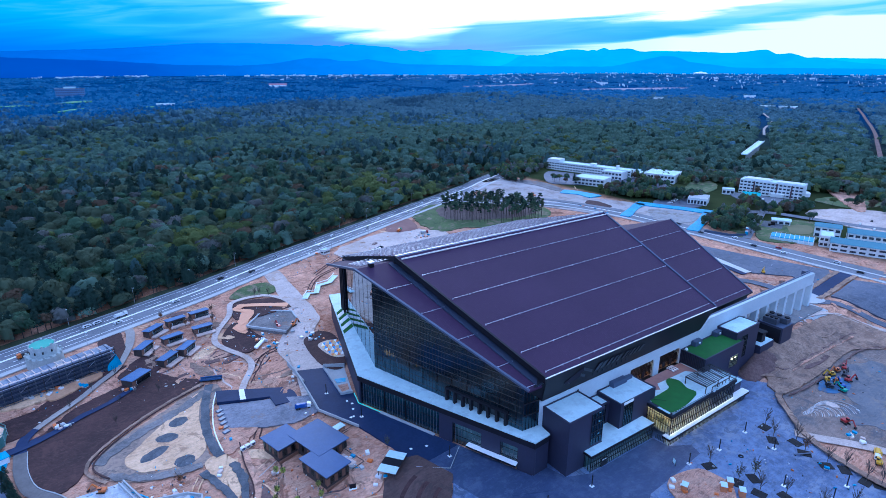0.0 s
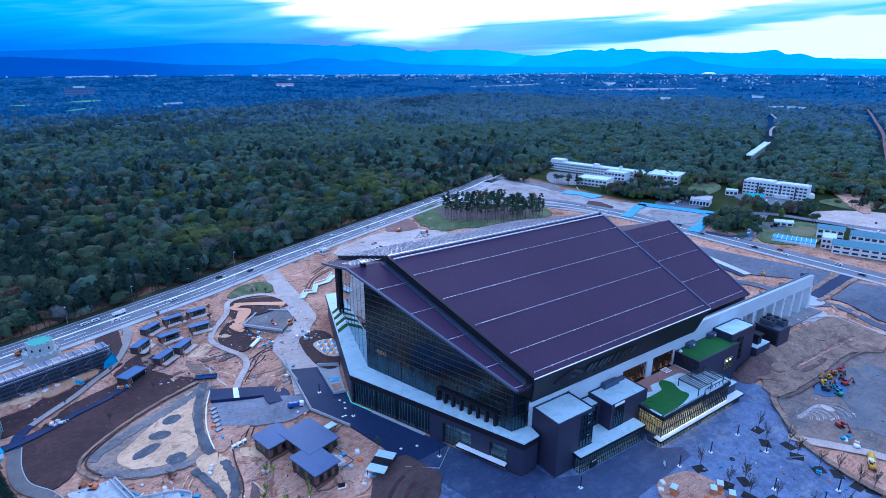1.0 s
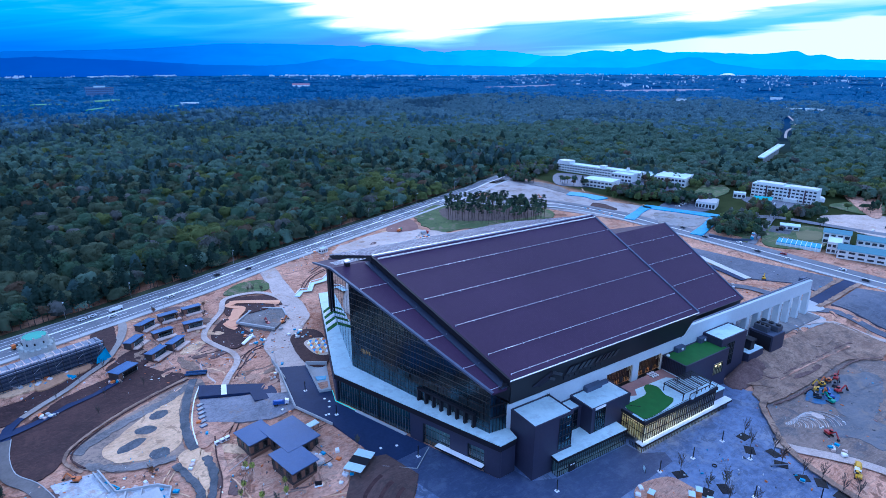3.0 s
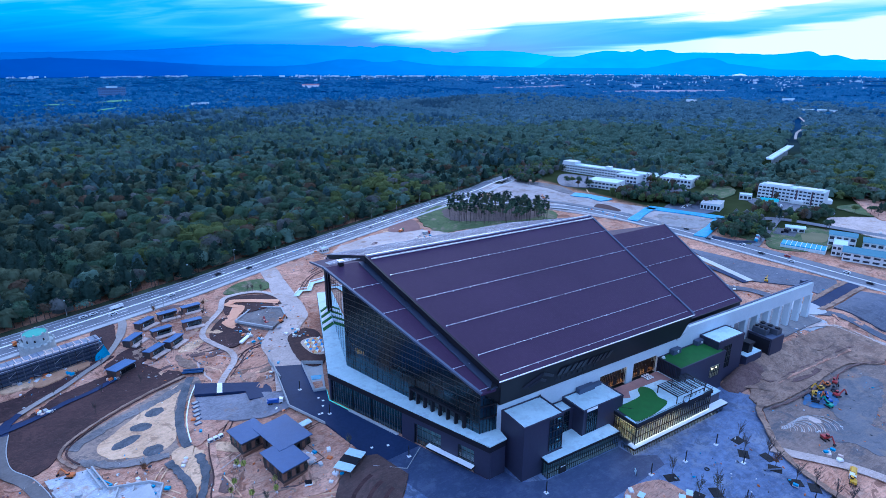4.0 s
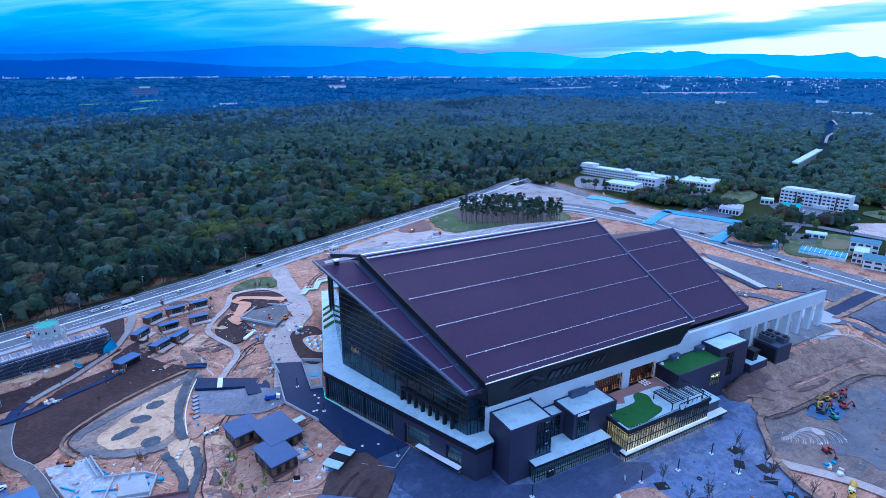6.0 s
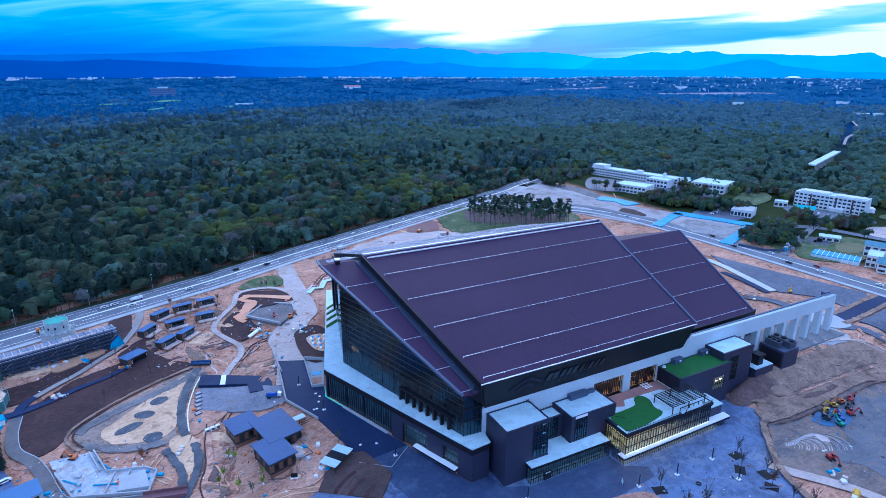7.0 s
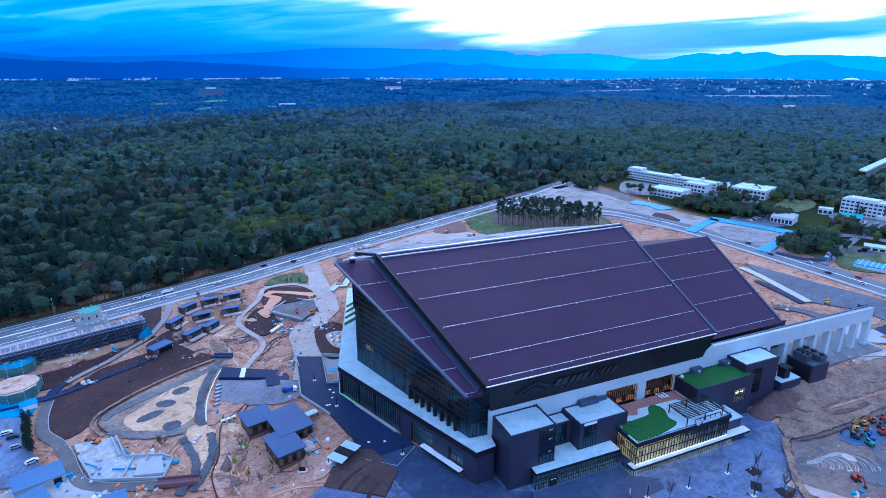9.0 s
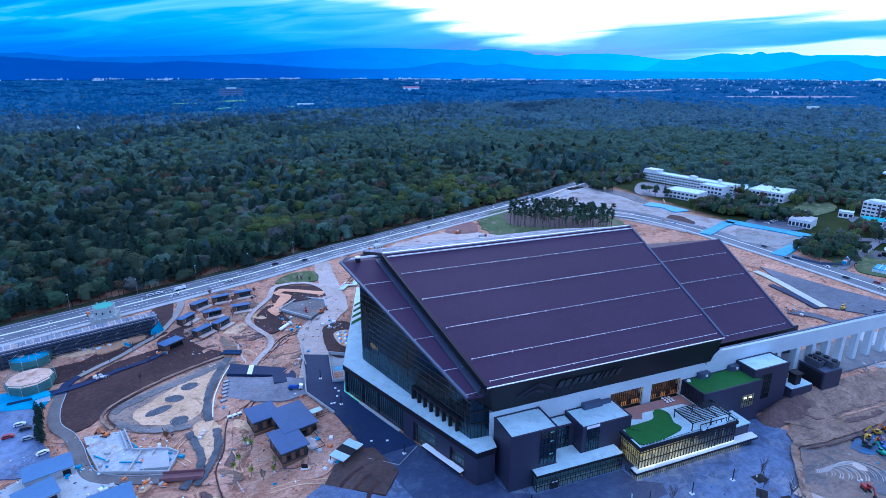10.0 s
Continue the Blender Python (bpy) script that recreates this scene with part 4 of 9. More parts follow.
# ---- restaurant building with roof terrace ----
resto = thing("terrace_restaurant", 55.4, -15.3, 0, 0, "glass restaurant with turfed roof terrace and warm lit windows", "restaurant")
part("skirt_roof", Shape().box(-1.5, -1.2, 7.3, 58, 2, 7.8), WHITE, resto, "white projecting skirt roof", 0.04)
part("skirt_edge", Shape().box(-1.6, -1.3, 6.5, 58.1, 2.1, 7.3), EDGE, resto)
part("deck_floor", Shape().box(0.5, 0.5, 16.2, 46.2, 22.4, 17.0), PALE, resto, "pale terrace deck", 0.03)
part("deck_edge", Shape().prism([(-0.3, -0.3), (47, -0.3), (47, 0.48), (0.48, 0.48), (0.48, 22.5), (-0.3, 22.5)], 15.7, 16.9).box(46.22, 0.5, 15.7, 47, 22.5, 16.9), EDGE, resto, "black deck fascia")
part("pink_paving", Shape().prism([(2.5, 18.0), (34.8, 16.8), (34.8, 22.3), (2.5, 22.3)], 17.0, 17.04).prism([(34.8, 16.8), (39.0, 12.0), (39.2, 22.3), (34.8, 22.3)], 17.0, 17.04), DECK, resto, "pinkish terrace paving")
part("deck_wedge", Shape().prism([(2.5, 18.0), (12.5, 14.0), (19.3, 22.3), (2.5, 22.3)], 17.04, 17.07), DECK, resto)
lawn = spline([(2.0, 11.0), (9.5, 11.9), (16.4, 12.6), (19.6, 16.2), (23, 16.9), (24.8, 13.2), (22.4, 8.0), (21.4, 3.2), (2.2, 1.2)], 1.0, True)
part("turf_lawn", Shape().prism(lawn, 17.04, 17.35), TURF, resto, "bright green curved turf lawn")
for a, b in (((0, 0), (46.7, 0)), ((0, 0), (0, 20)), ((46.7, 0), (46.7, 9))):
    part("glass_rail", Shape().add([(*a, 17), (*b, 17), (*b, 18.1), (*a, 18.1)], [(0, 1, 2, 3)]), CLEAR, resto)
    part("rail_top", Shape().bar((*a, 18.1), (*b, 18.1), 0.1), MULL, resto)
for i in range(30):
    part("rail_light", Shape().box(1 + i * 1.55, 0.6, 17.0, 1.25 + i * 1.55, 0.85, 17.5), WHITE, resto)
upper = glazed("upper_glass", resto, (0.3, 0.3), (46.4, 0.3), 7.8, 15.7, 33, CLEAR, (11.0, 14.6), "tall glass wall lit warm from inside", (0, -1), 0.2)
glazed("upper_glass", resto, (0.3, 0.3), (0.3, 12), 7.8, 15.7, 11, CLEAR, (11.6, 14.6), "", (-1, 0))
glazed("upper_glass", resto, (46.4, 0.3), (46.4, 8), 7.8, 15.7, 8, CLEAR, (11.6, 14.6), "", (1, 0))
glazed("lower_glass", resto, (-1.1, -0.9), (55, -0.9), 4.4, 6.5, 56, CLEAR, (), "shop glass lit warm from inside")
glazed("lower_glass", resto, (-1.1, -0.9), (-1.1, 5), 4.4, 6.5, 8, CLEAR, (), "", (-1, 0))
# one wall painted in two pieces: cream where lit, dark where unlit
part("upper_inner_wall", Shape().box(5.5, 5.5, 7.8, 27, 5.8, 15.6), WARMP, resto)
part("upper_inner_wall", Shape().box(27, 5.5, 7.8, 45, 5.8, 15.6), DARKIN, resto)
# glowing strip added along the glass foot to brighten the skirt roof
part("light_strip", Shape().box(0.4, 0.02, 7.82, 46.4, 0.1, 8.0).box(46.55, 0.3, 7.82, 46.62, 8, 8.0), glow("added_skirt_light", (1.0, 0.90, 0.66), 1.2), resto, "warm strip added at the glass foot to light the skirt")
part("upper_inner_floor", Shape().box(0.4, 0.4, 7.6, 46.3, 22, 7.82), CONC, resto)
part("lower_inner_wall", Shape().box(0, 1.6, 4.4, 54, 1.9, 6.5), WARMP, resto)
part("side_inner_wall", Shape().box(5.2, 5.5, 9.6, 5.5, 20, 15.5), WARMP, resto)
for i in range(9):
    if i < 6:
        part("ceiling_lamp", Shape().box(1.5 + 5 * i, 1.6, 15.2, 4.5 + 5 * i, 3.4, 15.35), WARM, resto, "warm ceiling lamp")
    part("ceiling_lamp", Shape().box(-0.5 + 6 * i, -0.3, 6.3, 1.8 + 6 * i, 0.9, 6.45), WARM, resto)
for i in range(38):
    if (i * 7) % 11 < (6 if i < 24 else 2):
        part("blind", Shape().box(1.0 + 1.2 * i, 1.0, 7.85, 1.75 + 1.2 * i, 1.05, 15.0 - 0.8 * (i % 3)), WARMP, resto, "cream window blind")
for i in range(9):
    part("blind", Shape().box(1.0, 1.0 + 1.2 * i, 8.0, 1.05, 1.8 + 1.2 * i, 15.2), WARMP, resto)
    if i % 3 == 0:
        part("ceiling_lamp", Shape().box(0.5, 1.4 + 1.2 * i, 15.3, 0.9, 4.0 + 1.2 * i, 15.45).box(2.0, 1.4 + 1.2 * i, 15.3, 3.4, 4.0 + 1.2 * i, 15.45), WARM, resto)
# pergola frame
for u in (25, 34, 43.3):
    for v in (1.4, 10.6):
        part("pergola_post", Shape().box(u - 0.15, v - 0.15, 17, u + 0.15, v + 0.15, 20.5), MULL, resto)
for i in range(12):
    v = 1.2 + i * 0.86
    part("pergola_bar", Shape().bar((24.8, v, 20.6), (43.4, v, 20.6), 0.22), MULL, resto)
for u in (24.8, 31, 37.2, 43.4):
    part("pergola_beam", Shape().bar((u, 1.0, 20.4), (u, 10.9, 20.4), 0.35), MULL, resto)
part("sign_frame", Shape().bar((28, 0.4, 17.4), (41, 0.4, 17.4), 0.25).bar((28, 0.4, 19.6), (41, 0.4, 19.6), 0.25), MULL, resto)
for i in range(6):
    part("sign_strut", Shape().bar((28 + 2.6 * i, 0.4, 17), (28 + 2.6 * i, 0.4, 19.7), 0.2), MULL, resto)
part("sign_diamond", Shape().add([(29.6, -0.1, 16.4), (31.0, -0.1, 17.8), (29.6, -0.1, 19.4), (28.2, -0.1, 17.8), (29.6, 0.2, 16.4), (31.0, 0.2, 17.8), (29.6, 0.2, 19.4), (28.2, 0.2, 17.8)], [(0, 1, 2, 3), (7, 6, 5, 4), (0, 4, 5, 1), (1, 5, 6, 2), (2, 6, 7, 3), (3, 7, 4, 0)]), PALE, resto, "pale diamond sign")
part("sign_bar", Shape().box(31.6, -0.1, 17.2, 40.5, 0.1, 18.4), PALE, resto)
for i in range(9):
    t = thing("white_chair", 85.2 + (i % 3) * 1.5, 4.2 + (i // 3) * 1.4, 17.04, i * 20, "white outdoor seat standing on the deck", "chair", "seats on the terrace")
    part("seat", Shape().box(-0.5, -0.5, 0.25, 0.5, 0.5, 0.5), WHITE, t, "", 0.08)
    part("backrest", Shape().box(-0.5, 0.38, 0.5, 0.5, 0.5, 1.0), WHITE, t, "", 0.05)
    part("base", Shape().box(-0.4, -0.4, 0, 0.4, 0.4, 0.25), MULL, t)
part("stair_rail", Shape().bar((-1, 14, 18), (6, 7, 18), 0.12).bar((-1, 14, 17), (6, 7, 17), 0.12), MULL, resto)
stairwell = thing("roof_stair_screen", 60.2, -3.6, 17, 0, "black slatted screen round a roof stair", "screen")
for i in range(12):
    part("slat", Shape().box(0, i * 0.95, 0, 0.25, i * 0.95 + 0.3, 4.6), MULL, stairwell)
part("rail", Shape().box(0, 0, 4.6, 0.3, 11.3, 4.9).box(0, 0, 2.2, 0.3, 11.3, 2.4), MULL, stairwell)
side_shed = thing("side_shed", 103.2, -13.2, 0, 0, "low pale-roofed block beside the restaurant", "building annex")
part("body", Shape().box(0, 0, 3, 8.5, 8.5, 12), CHAR, side_shed)
part("roof", Shape().box(-0.2, -0.2, 12, 8.7, 8.7, 12.5), PALE, side_shed)

# dark plant blocks below the colonnade
plant = thing("plant_block", 164.8, -5, 0, 0, "black plant enclosure with cooling units on top", "plant enclosure")
part("body", Shape().box(0, 0, 3.5, 11.2, 12.5, 19), CHAR, plant, "", 0.06)
part("screen_panel", Shape().box(-0.08, 0.8, 4.5, -0.01, 11.6, 18), EDGE, plant, "black louvred panel")
part("roof_deck", Shape().box(0.3, 0.3, 19, 10.9, 12.2, 19.1), EDGEL, plant)
UNITG = surf("grey_cooling_unit", (0.05, 0.058, 0.08), (0.075, 0.085, 0.11), 0.5, 0.2)
for u, v, du, dv in ((1, 4, 3.5, 7), (6, 1.2, 4.6, 10)):
    part("cooling_unit", Shape().box(u, v, 19, u + du, v + dv, 22.0), UNITG, plant, "black louvred cooling unit", 0.15)
    for k in range(3):
        part("fan_cowl", Shape().tube(u + du / 2, v + 1.2 + k * (dv - 2.4) / 2, 22.0, 22.7, min(du, dv / 3) * 0.36, n=12), EDGE, plant)
plant2 = thing("plant_block", 147.4, -3.6, 0, 0, "dark utility block with a black flue on its pale roof", "plant enclosure")
part("body", Shape().box(0, 0, 3.5, 13, 8, 13.6), CHAR, plant2, "", 0.05)
part("roof", Shape().box(0.3, 0.3, 13.6, 12.7, 7.7, 13.9), PALE, plant2)
part("flue_housing", Shape().box(4, 2, 13.9, 7.5, 5.5, 18.5).box(3.4, 1.5, 18.5, 8.1, 6, 19.3), EDGE, plant2, "black flue housing")

# stadium sign on the black fascia: raised shapes that catch the light
def on_fascia(u, k):
    """A point on the raking fascia: k from its foot (0) to its top (1)."""
    return Vector((u, 8.2 - 6.5 * k - 0.25, 29 + 14.4 * k))


SIGN = surf("dark_sign_face", (0.025, 0.027, 0.037), None, 0.3, 0.3)
SIGNL = surf("pale_sign_edge", (0.020, 0.023, 0.034), None, 0.4, 0.3)


roof_mark = Shape()
for (u0, k0), (u1, k1) in (((15.5, 0.42), (22.5, 0.78)), ((22.5, 0.78), (29.5, 0.50)), ((18.5, 0.36), (22.5, 0.56)), ((22.5, 0.56), (26.5, 0.40))):
    a, b = on_fascia(u0, k0), on_fascia(u1, k1)
    roof_mark.bar(a, b, 0.5, 1.1)
part("sign_mark", roof_mark, SIGNL, stadium, "pale roof-shaped sign mark")
for i, w in enumerate((2.2, 2.2, 1.9, 2.0, 1.9, 1.7, 0.7, 1.7, 1.6, 1.9)):
    u = 31.5 + i * 2.75 + (1.0 if i > 1 else 0) + (1.0 if i > 4 else 0) - (1.1 if i > 6 else 0)
    a, b = on_fascia(u, 0.45), on_fascia(u + 0.5, 0.72)
    part("sign_bar", Shape().add([a, a + Vector((w, 0, 0)), b + Vector((w, 0, 0)), b] + [p + Vector((0, -0.3, -0.1)) for p in (a, a + Vector((w, 0, 0)), b + Vector((w, 0, 0)), b)],
         [(3, 2, 1, 0), (4, 5, 6, 7), (0, 1, 5, 4), (1, 2, 6, 5), (2, 3, 7, 6), (3, 0, 4, 7)]), SIGNL, stadium)
for i in range(8):
    u = 32 + i * 2.9
    a, b = on_fascia(u, 0.28), on_fascia(u + 0.2, 0.38)
    part("sign_bar", Shape().bar(a, a + Vector((1.4, 0, 0)), 0.3, 1.2), SIGN, stadium)

# ---- surfaces of the building site ----
def wet_free(u, v):
    """True where no house or path stands on the bare earth."""
    houses = ((-62, 62, 22), (-100, 100, 16), (-119, 72, 22), (-36, 178, 17), (-88, 186, 4), (-45, 94, 12))
    return all(math.hypot(u - a, v - b) > r for a, b, r in houses)


def area(name, pts, lift, mat, label, category="ground cover", soft=True, wob=0.04, rings=6, rag=0.0, rough=0.0):
    return setting(name, patch(pts, lift, 1.2 if rag else 2.0, rings, soft, wob, None, rag, rough), mat, label, category)


plaza = Shape().prism([(-8, -120), (96, -120), (95, -76), (98, -62), (102, -48), (112, -36), (126, -22), (143, -21), (135, -10), (128, 0), (8, 8), (-2, 2), (-3, 0), (-26, 2), (-34, -20)], 3.8, 4.45)
setting("pavement_plaza", plaza, PLAZA, "wet blue-grey block paving round the stadium", "pavement")
dark_strip = Shape().prism([(-45, 122), (-33, 117), (-36, 90), (-30.5, 89), (-32.6, 79), (-13.5, 31.5), (-31, 30), (-34, 38), (-37, 52), (-40, 65), (-49, 85), (-47, 99)], 3.6, 4.62)
setting("promenade", dark_strip, ASPH, "fresh black asphalt promenade along the glass front", "pavement")
setting("forecourt", Shape().prism([(-13.5, 31.5), (-1.5, 1.5), (6, 2), (8, -6), (0, -8), (-24, 3), (-29, 22), (-31, 30)], 3.6, 4.6), ASPHB, "lighter blue-grey asphalt before the entrance", "pavement")
setting("entrance_asphalt", Shape().prism([(6, 2), (8, -5.5), (17, -9.4), (53, -10), (54, -16.5), (62, -21), (60, -26), (48, -27), (26, -28.3), (-2, -44), (-26, -16), (-24, 3), (0, -8)], 3.6, 4.51), ASPHB, "smooth navy asphalt before the entrance wing", "pavement")
setting("plaza_joint", strip([(-34, 30), (-24, 22), (-14, 30)], 0.2, 0.6, smooth_line=False), CONC, "thin pale drain line", "drain")
area("gravel_drive", [(-46, 118), (-33, 116), (-31, 140), (-22, 156), (-12, 172), (-9, 190), (-11, 210), (-9, 248), (-20, 250), (-19, 208), (-22, 186), (-30, 172), (-44, 152), (-45, 135)], 0.10, PATH, "pale dusty gravel drive to the road", wob=0.0)
setting("gravel_track", strip([(-46, 100), (-41, 121), (-37, 141), (-28, 158), (-16, 172), (-15, 184), (-14, 208), (-15, 246)], 9, 0.3), PATH, "pale dusty gravel drive", "path")
setting("path_west", strip([(-107, 207), (-106.5, 200), (-109, 187), (-117, 170), (-125, 162), (-134, 153), (-143, 146), (-150, 140)], 4.2, 0.35), surf("tan_grey_path", (0.255, 0.225, 0.205), (0.40, 0.355, 0.325), 0.9, 0, 0.06, 1.0, 0.2, 1.0), "winding pale concrete path", "path")
setting("path_west_dark", strip([(-150, 140), (-154, 134), (-155, 127)], 4.2, 0.36), ASPH, "dark asphalt length of path", "path")
setting("path_south", strip([(-155, 127), (-155, 115), (-152, 102), (-145, 92), (-140, 81), (-137, 72), (-133, 63), (-127, 58), (-118, 54), (-106, 50)], 4.4, 0.38), surf("grey_concrete_path", (0.115, 0.105, 0.105), (0.19, 0.175, 0.17), 0.9, 0, 0.1, 1.0), "winding pale concrete path", "path")
setting("kerb_south", strip([(-155, 127), (-155, 115), (-152, 102), (-145, 92), (-140, 81), (-137, 72), (-133, 63), (-127, 58), (-118, 54), (-106, 50)], 0.3, 0.55, side=2.4), CONC, "low path kerb", "kerb")
setting("path_branch", strip([(-112, 153), (-123, 146), (-134, 141), (-144, 135), (-156, 130), (-175, 126)], 4.5, 0.42), ASPH, "dark asphalt branch path", "path")
area("soil_bank", [(-152, 131), (-146, 137), (-134, 148), (-116, 156), (-104, 161), (-93, 152), (-85, 144), (-101, 135), (-115, 127), (-126, 117), (-134, 105), (-139, 97), (-146, 95), (-151, 104), (-153.5, 122)], 0.25, SOIL, "bank of dark planting soil", wob=0, rings=9, rag=0.7, rough=0.2)
area("soil_bed", [(-164, 137), (-158, 136), (-150, 140), (-141, 147.5), (-128, 158), (-117, 166.5), (-113, 171), (-120, 169), (-134, 162), (-145, 156), (-152, 150), (-160, 149), (-166, 145)], 0.22, SOIL, "bed of dark planting soil along a path", wob=0, rag=0.6)
area("soil_bed", [(-122, 196), (-112, 206), (-110.5, 194), (-111, 180), (-117, 170), (-122, 169), (-117, 182)], 0.24, SOIL, "bed of reddish dark soil", wob=0, rag=0.6)
area("soil_bed", [(-117, 162), (-109, 172), (-102, 177), (-98, 168), (-101, 160), (-108, 158)], 0.2, SOIL, "bed of dark planting soil", wob=0, rag=0.8)
area("gravel_ring", [(-81, 139), (-78, 132), (-84, 121), (-91, 112), (-94, 92), (-95, 82), (-103, 82), (-114, 83), (-126, 90), (-132, 100), (-131, 109), (-124, 116), (-109, 125), (-94, 134)], 0.16, surf("mixed_dark_gravel", (0.15, 0.115, 0.10), (0.42, 0.30, 0.23), 0.95, 0, 0.09, 0.6, 0.6, 1.0, c=(0.34, 0.245, 0.185), churn=((0.06, 0.064, 0.074), (0.40, 0.30, 0.24), (0.07, 0.074, 0.085))), "dark gravel and earth round a sandy basin", wob=0, rag=0.8, rings=8)
area("sand_basin", [(-122, 101), (-116, 108), (-107, 117), (-97, 126), (-87, 134), (-92, 115), (-95, 90), (-107, 86), (-118, 91)], 0.3, SAND, "pale sandy basin floor", wob=0.08)
setting("berm", strip([(-84, 142), (-97, 136), (-113, 127), (-127, 116), (-134, 107), (-134, 99), (-129, 91)], 1.3, 0.5, rag=0.6, step=1.5), LOOSE, "low winding earth berm", "bank")
setting("berm_edge", strip([(-84, 140), (-97, 134.5), (-113, 125), (-126, 114), (-132, 106), (-132, 100), (-128, 93)], 0.7, 0.55), SOIL, "dark edging of the basin", "edging")
for i, (u, v, a, b, r) in enumerate(((-100, 116, 4.2, 3.4, 20), (-106, 107, 4.6, 3.2, -20), (-112, 99, 6.2, 3.0, 25), (-103, 88, 4.0, 3.6, 0))):
    m = thing("stone_heap", u, v, lie(u, v) + 0.25, r, "low heap of dark crushed stone on sand", "gravel heap", "heaps in the basin")
    sh = Shape()
    n = 18
    vs = []
    for k in range(4):
        q = 1 - k / 4
        vs += [(a * q * math.cos(6.2832 * j / n) * (1 + 0.16 * noise.noise((j * 0.9, i * 3.1, k))), b * q * math.sin(6.2832 * j / n) * (1 + 0.16 * noise.noise((j * 0.9, i * 3.1, k))), 0.5 * (1 - q) ** 0.6) for j in range(n)]
    vs.append((0, 0, 0.55))
    sh.add(vs, [(k * n + j, k * n + (j + 1) % n, (k + 1) * n + (j + 1) % n, (k + 1) * n + j) for k in range(3) for j in range(n)] + [(3 * n + j, 3 * n + (j + 1) % n, 4 * n) for j in range(n)])
    part("mound", sh, ROCK, m, smooth=True)
for k, pts in enumerate(([(-131, 104), (-125, 110), (-110, 119), (-96, 126), (-84, 134)], [(-128, 95), (-117, 86), (-107, 82.5), (-98, 81.5)])):
    setting("stone_band", strip(pts, 4.4 if k == 0 else 3.4, 0.42, rag=1.3, step=1.2), GREY, "uneven band of dark crushed stone", "gravel")
setting("path_basin", strip([(-82, 139), (-87, 124), (-91, 107), (-92, 92), (-91, 83)], 3.6, 0.42, rag=0.5, step=1.5), ROCK, "curved dark stone path", "path")
setting("kerb_basin", strip([(-81, 130), (-85, 119), (-88.5, 104), (-89.5, 93), (-89.5, 85)], 0.5, 0.7), WHITE, "white curved kerb", "kerb")
setting("apron", Shape().prism([(-81, 130), (-45, 110), (-46, 99), (-62, 103), (-62, 111), (-83, 120)], 0.5, 2.3), ASPH, "fresh black asphalt apron", "pavement")
setting("apron_mark", Shape().prism([(-72.0, 125), (-69.8, 124), (-71.5, 115), (-73.8, 116)], 2.3, 2.34), WHITE, "white painted bar on asphalt", "road marking")
area("lot_edge_earth", [(-86, 112), (-73, 108), (-74, 92), (-88, 82), (-92, 92)], 0.26, DIRT, "trodden tan earth beside the yard", wob=0, rag=1.0)
area("gravel_lot", [(-83, 119), (-62, 110), (-47, 100), (-49, 86), (-60, 86), (-74, 93), (-84, 100)], 0.30, surf("pale_blue_gravel", (0.126, 0.133, 0.167), (0.296, 0.296, 0.342), 0.9, 0, 0.06, 0.8, 0.4, 1.0, churn=((0.089, 0.092, 0.114), (0.340, 0.326, 0.342), (0.252, 0.192, 0.167))), "pale grey gravel yard", soft=False, wob=0.0, rag=0.6)
for i in range(6):
    u, v = -83.5 - 0.3 * i, 114 - 3.4 * i
    t = thing("block_stack", u, v, lie(u, v) + 0.2, 20, "grey block stack beside the yard", "block stack", "stacks by the yard")
    part("frame", Shape().box(-1.5, -1.0, 0, 1.5, 1.0, 0.4), EDGEL, t, "", 0.05)
    part("block", Shape().box(-1.2, -0.75, 0.4, 1.1, 0.75, 0.6), CONC, t, "pale block")
# skate pad and the looped garden paths
area("garden_soil", [(-52, 207), (-47, 212), (-24, 206), (-19, 194), (-37, 190), (-46, 190), (-54, 193)], 0.28, SOIL, "dark soil garden bed", wob=0.02)
area("garden_island", [(-66, 177), (-57, 189), (-52, 186), (-48, 172), (-47, 166), (-57, 158), (-65, 167)], 0.3, SOIL, "dark soil garden bed", wob=0.02)
setting("tan_path", strip([(-21, 197), (-36, 202), (-48, 207), (-51, 203), (-44, 197), (-50, 189), (-56, 184), (-52, 177)], 4.4, 0.42), surf("tan_resin", (0.70, 0.33, 0.18), (0.84, 0.44, 0.26), 0.9), "tan resin garden path", "path")
TANR = bpy.data.materials["tan_resin"]
setting("tan_surface", strip([(-22, 195.5), (-35, 202), (-46, 206), (-50, 204)], 5.2, 0.44), TANR, "tan resin play surface", "paving")
setting("tan_surface", strip([(-46, 199), (-50, 190), (-53.5, 184), (-51.5, 179.5)], lambda k: 4.5 + 3 * k, 0.46), TANR, "tan resin play surface", "paving")
setting("garden_loop", strip([(-19, 190), (-21, 203), (-31, 213), (-50, 212), (-56, 198), (-66, 185), (-70, 175), (-66, 166), (-60, 155), (-60, 144), (-67, 132), (-71, 124)], 3.2, 0.45), PATH, "winding pale garden path", "path")
pad_pts = [(-51, 181), (-37, 196), (-23, 186), (-24, 175), (-35, 162)]
setting("skate_pad", Shape().prism(pad_pts, 1, 6.4), GREY, "grey gravel play court", "play court")
for a, b in zip(pad_pts[:3], pad_pts[1:3] + pad_pts[3:4]):
    setting("court_wall", Shape().bar((*a, 6.5), (*b, 6.5), 0.9, 1.4), CONC, "low pale wall of the court", "wall")
setting("court_wall", Shape().bar((-51, 181, 6.5), (-35, 162, 6.5), 0.8, 1.2), CONC, "low pale wall of the court", "wall")
area("lawn_patch", [(-48, 222), (-36, 231), (-23, 230), (-22, 217), (-30, 214), (-47, 216)], 0.3, GRASS, "rough green grass patch", wob=0.12)
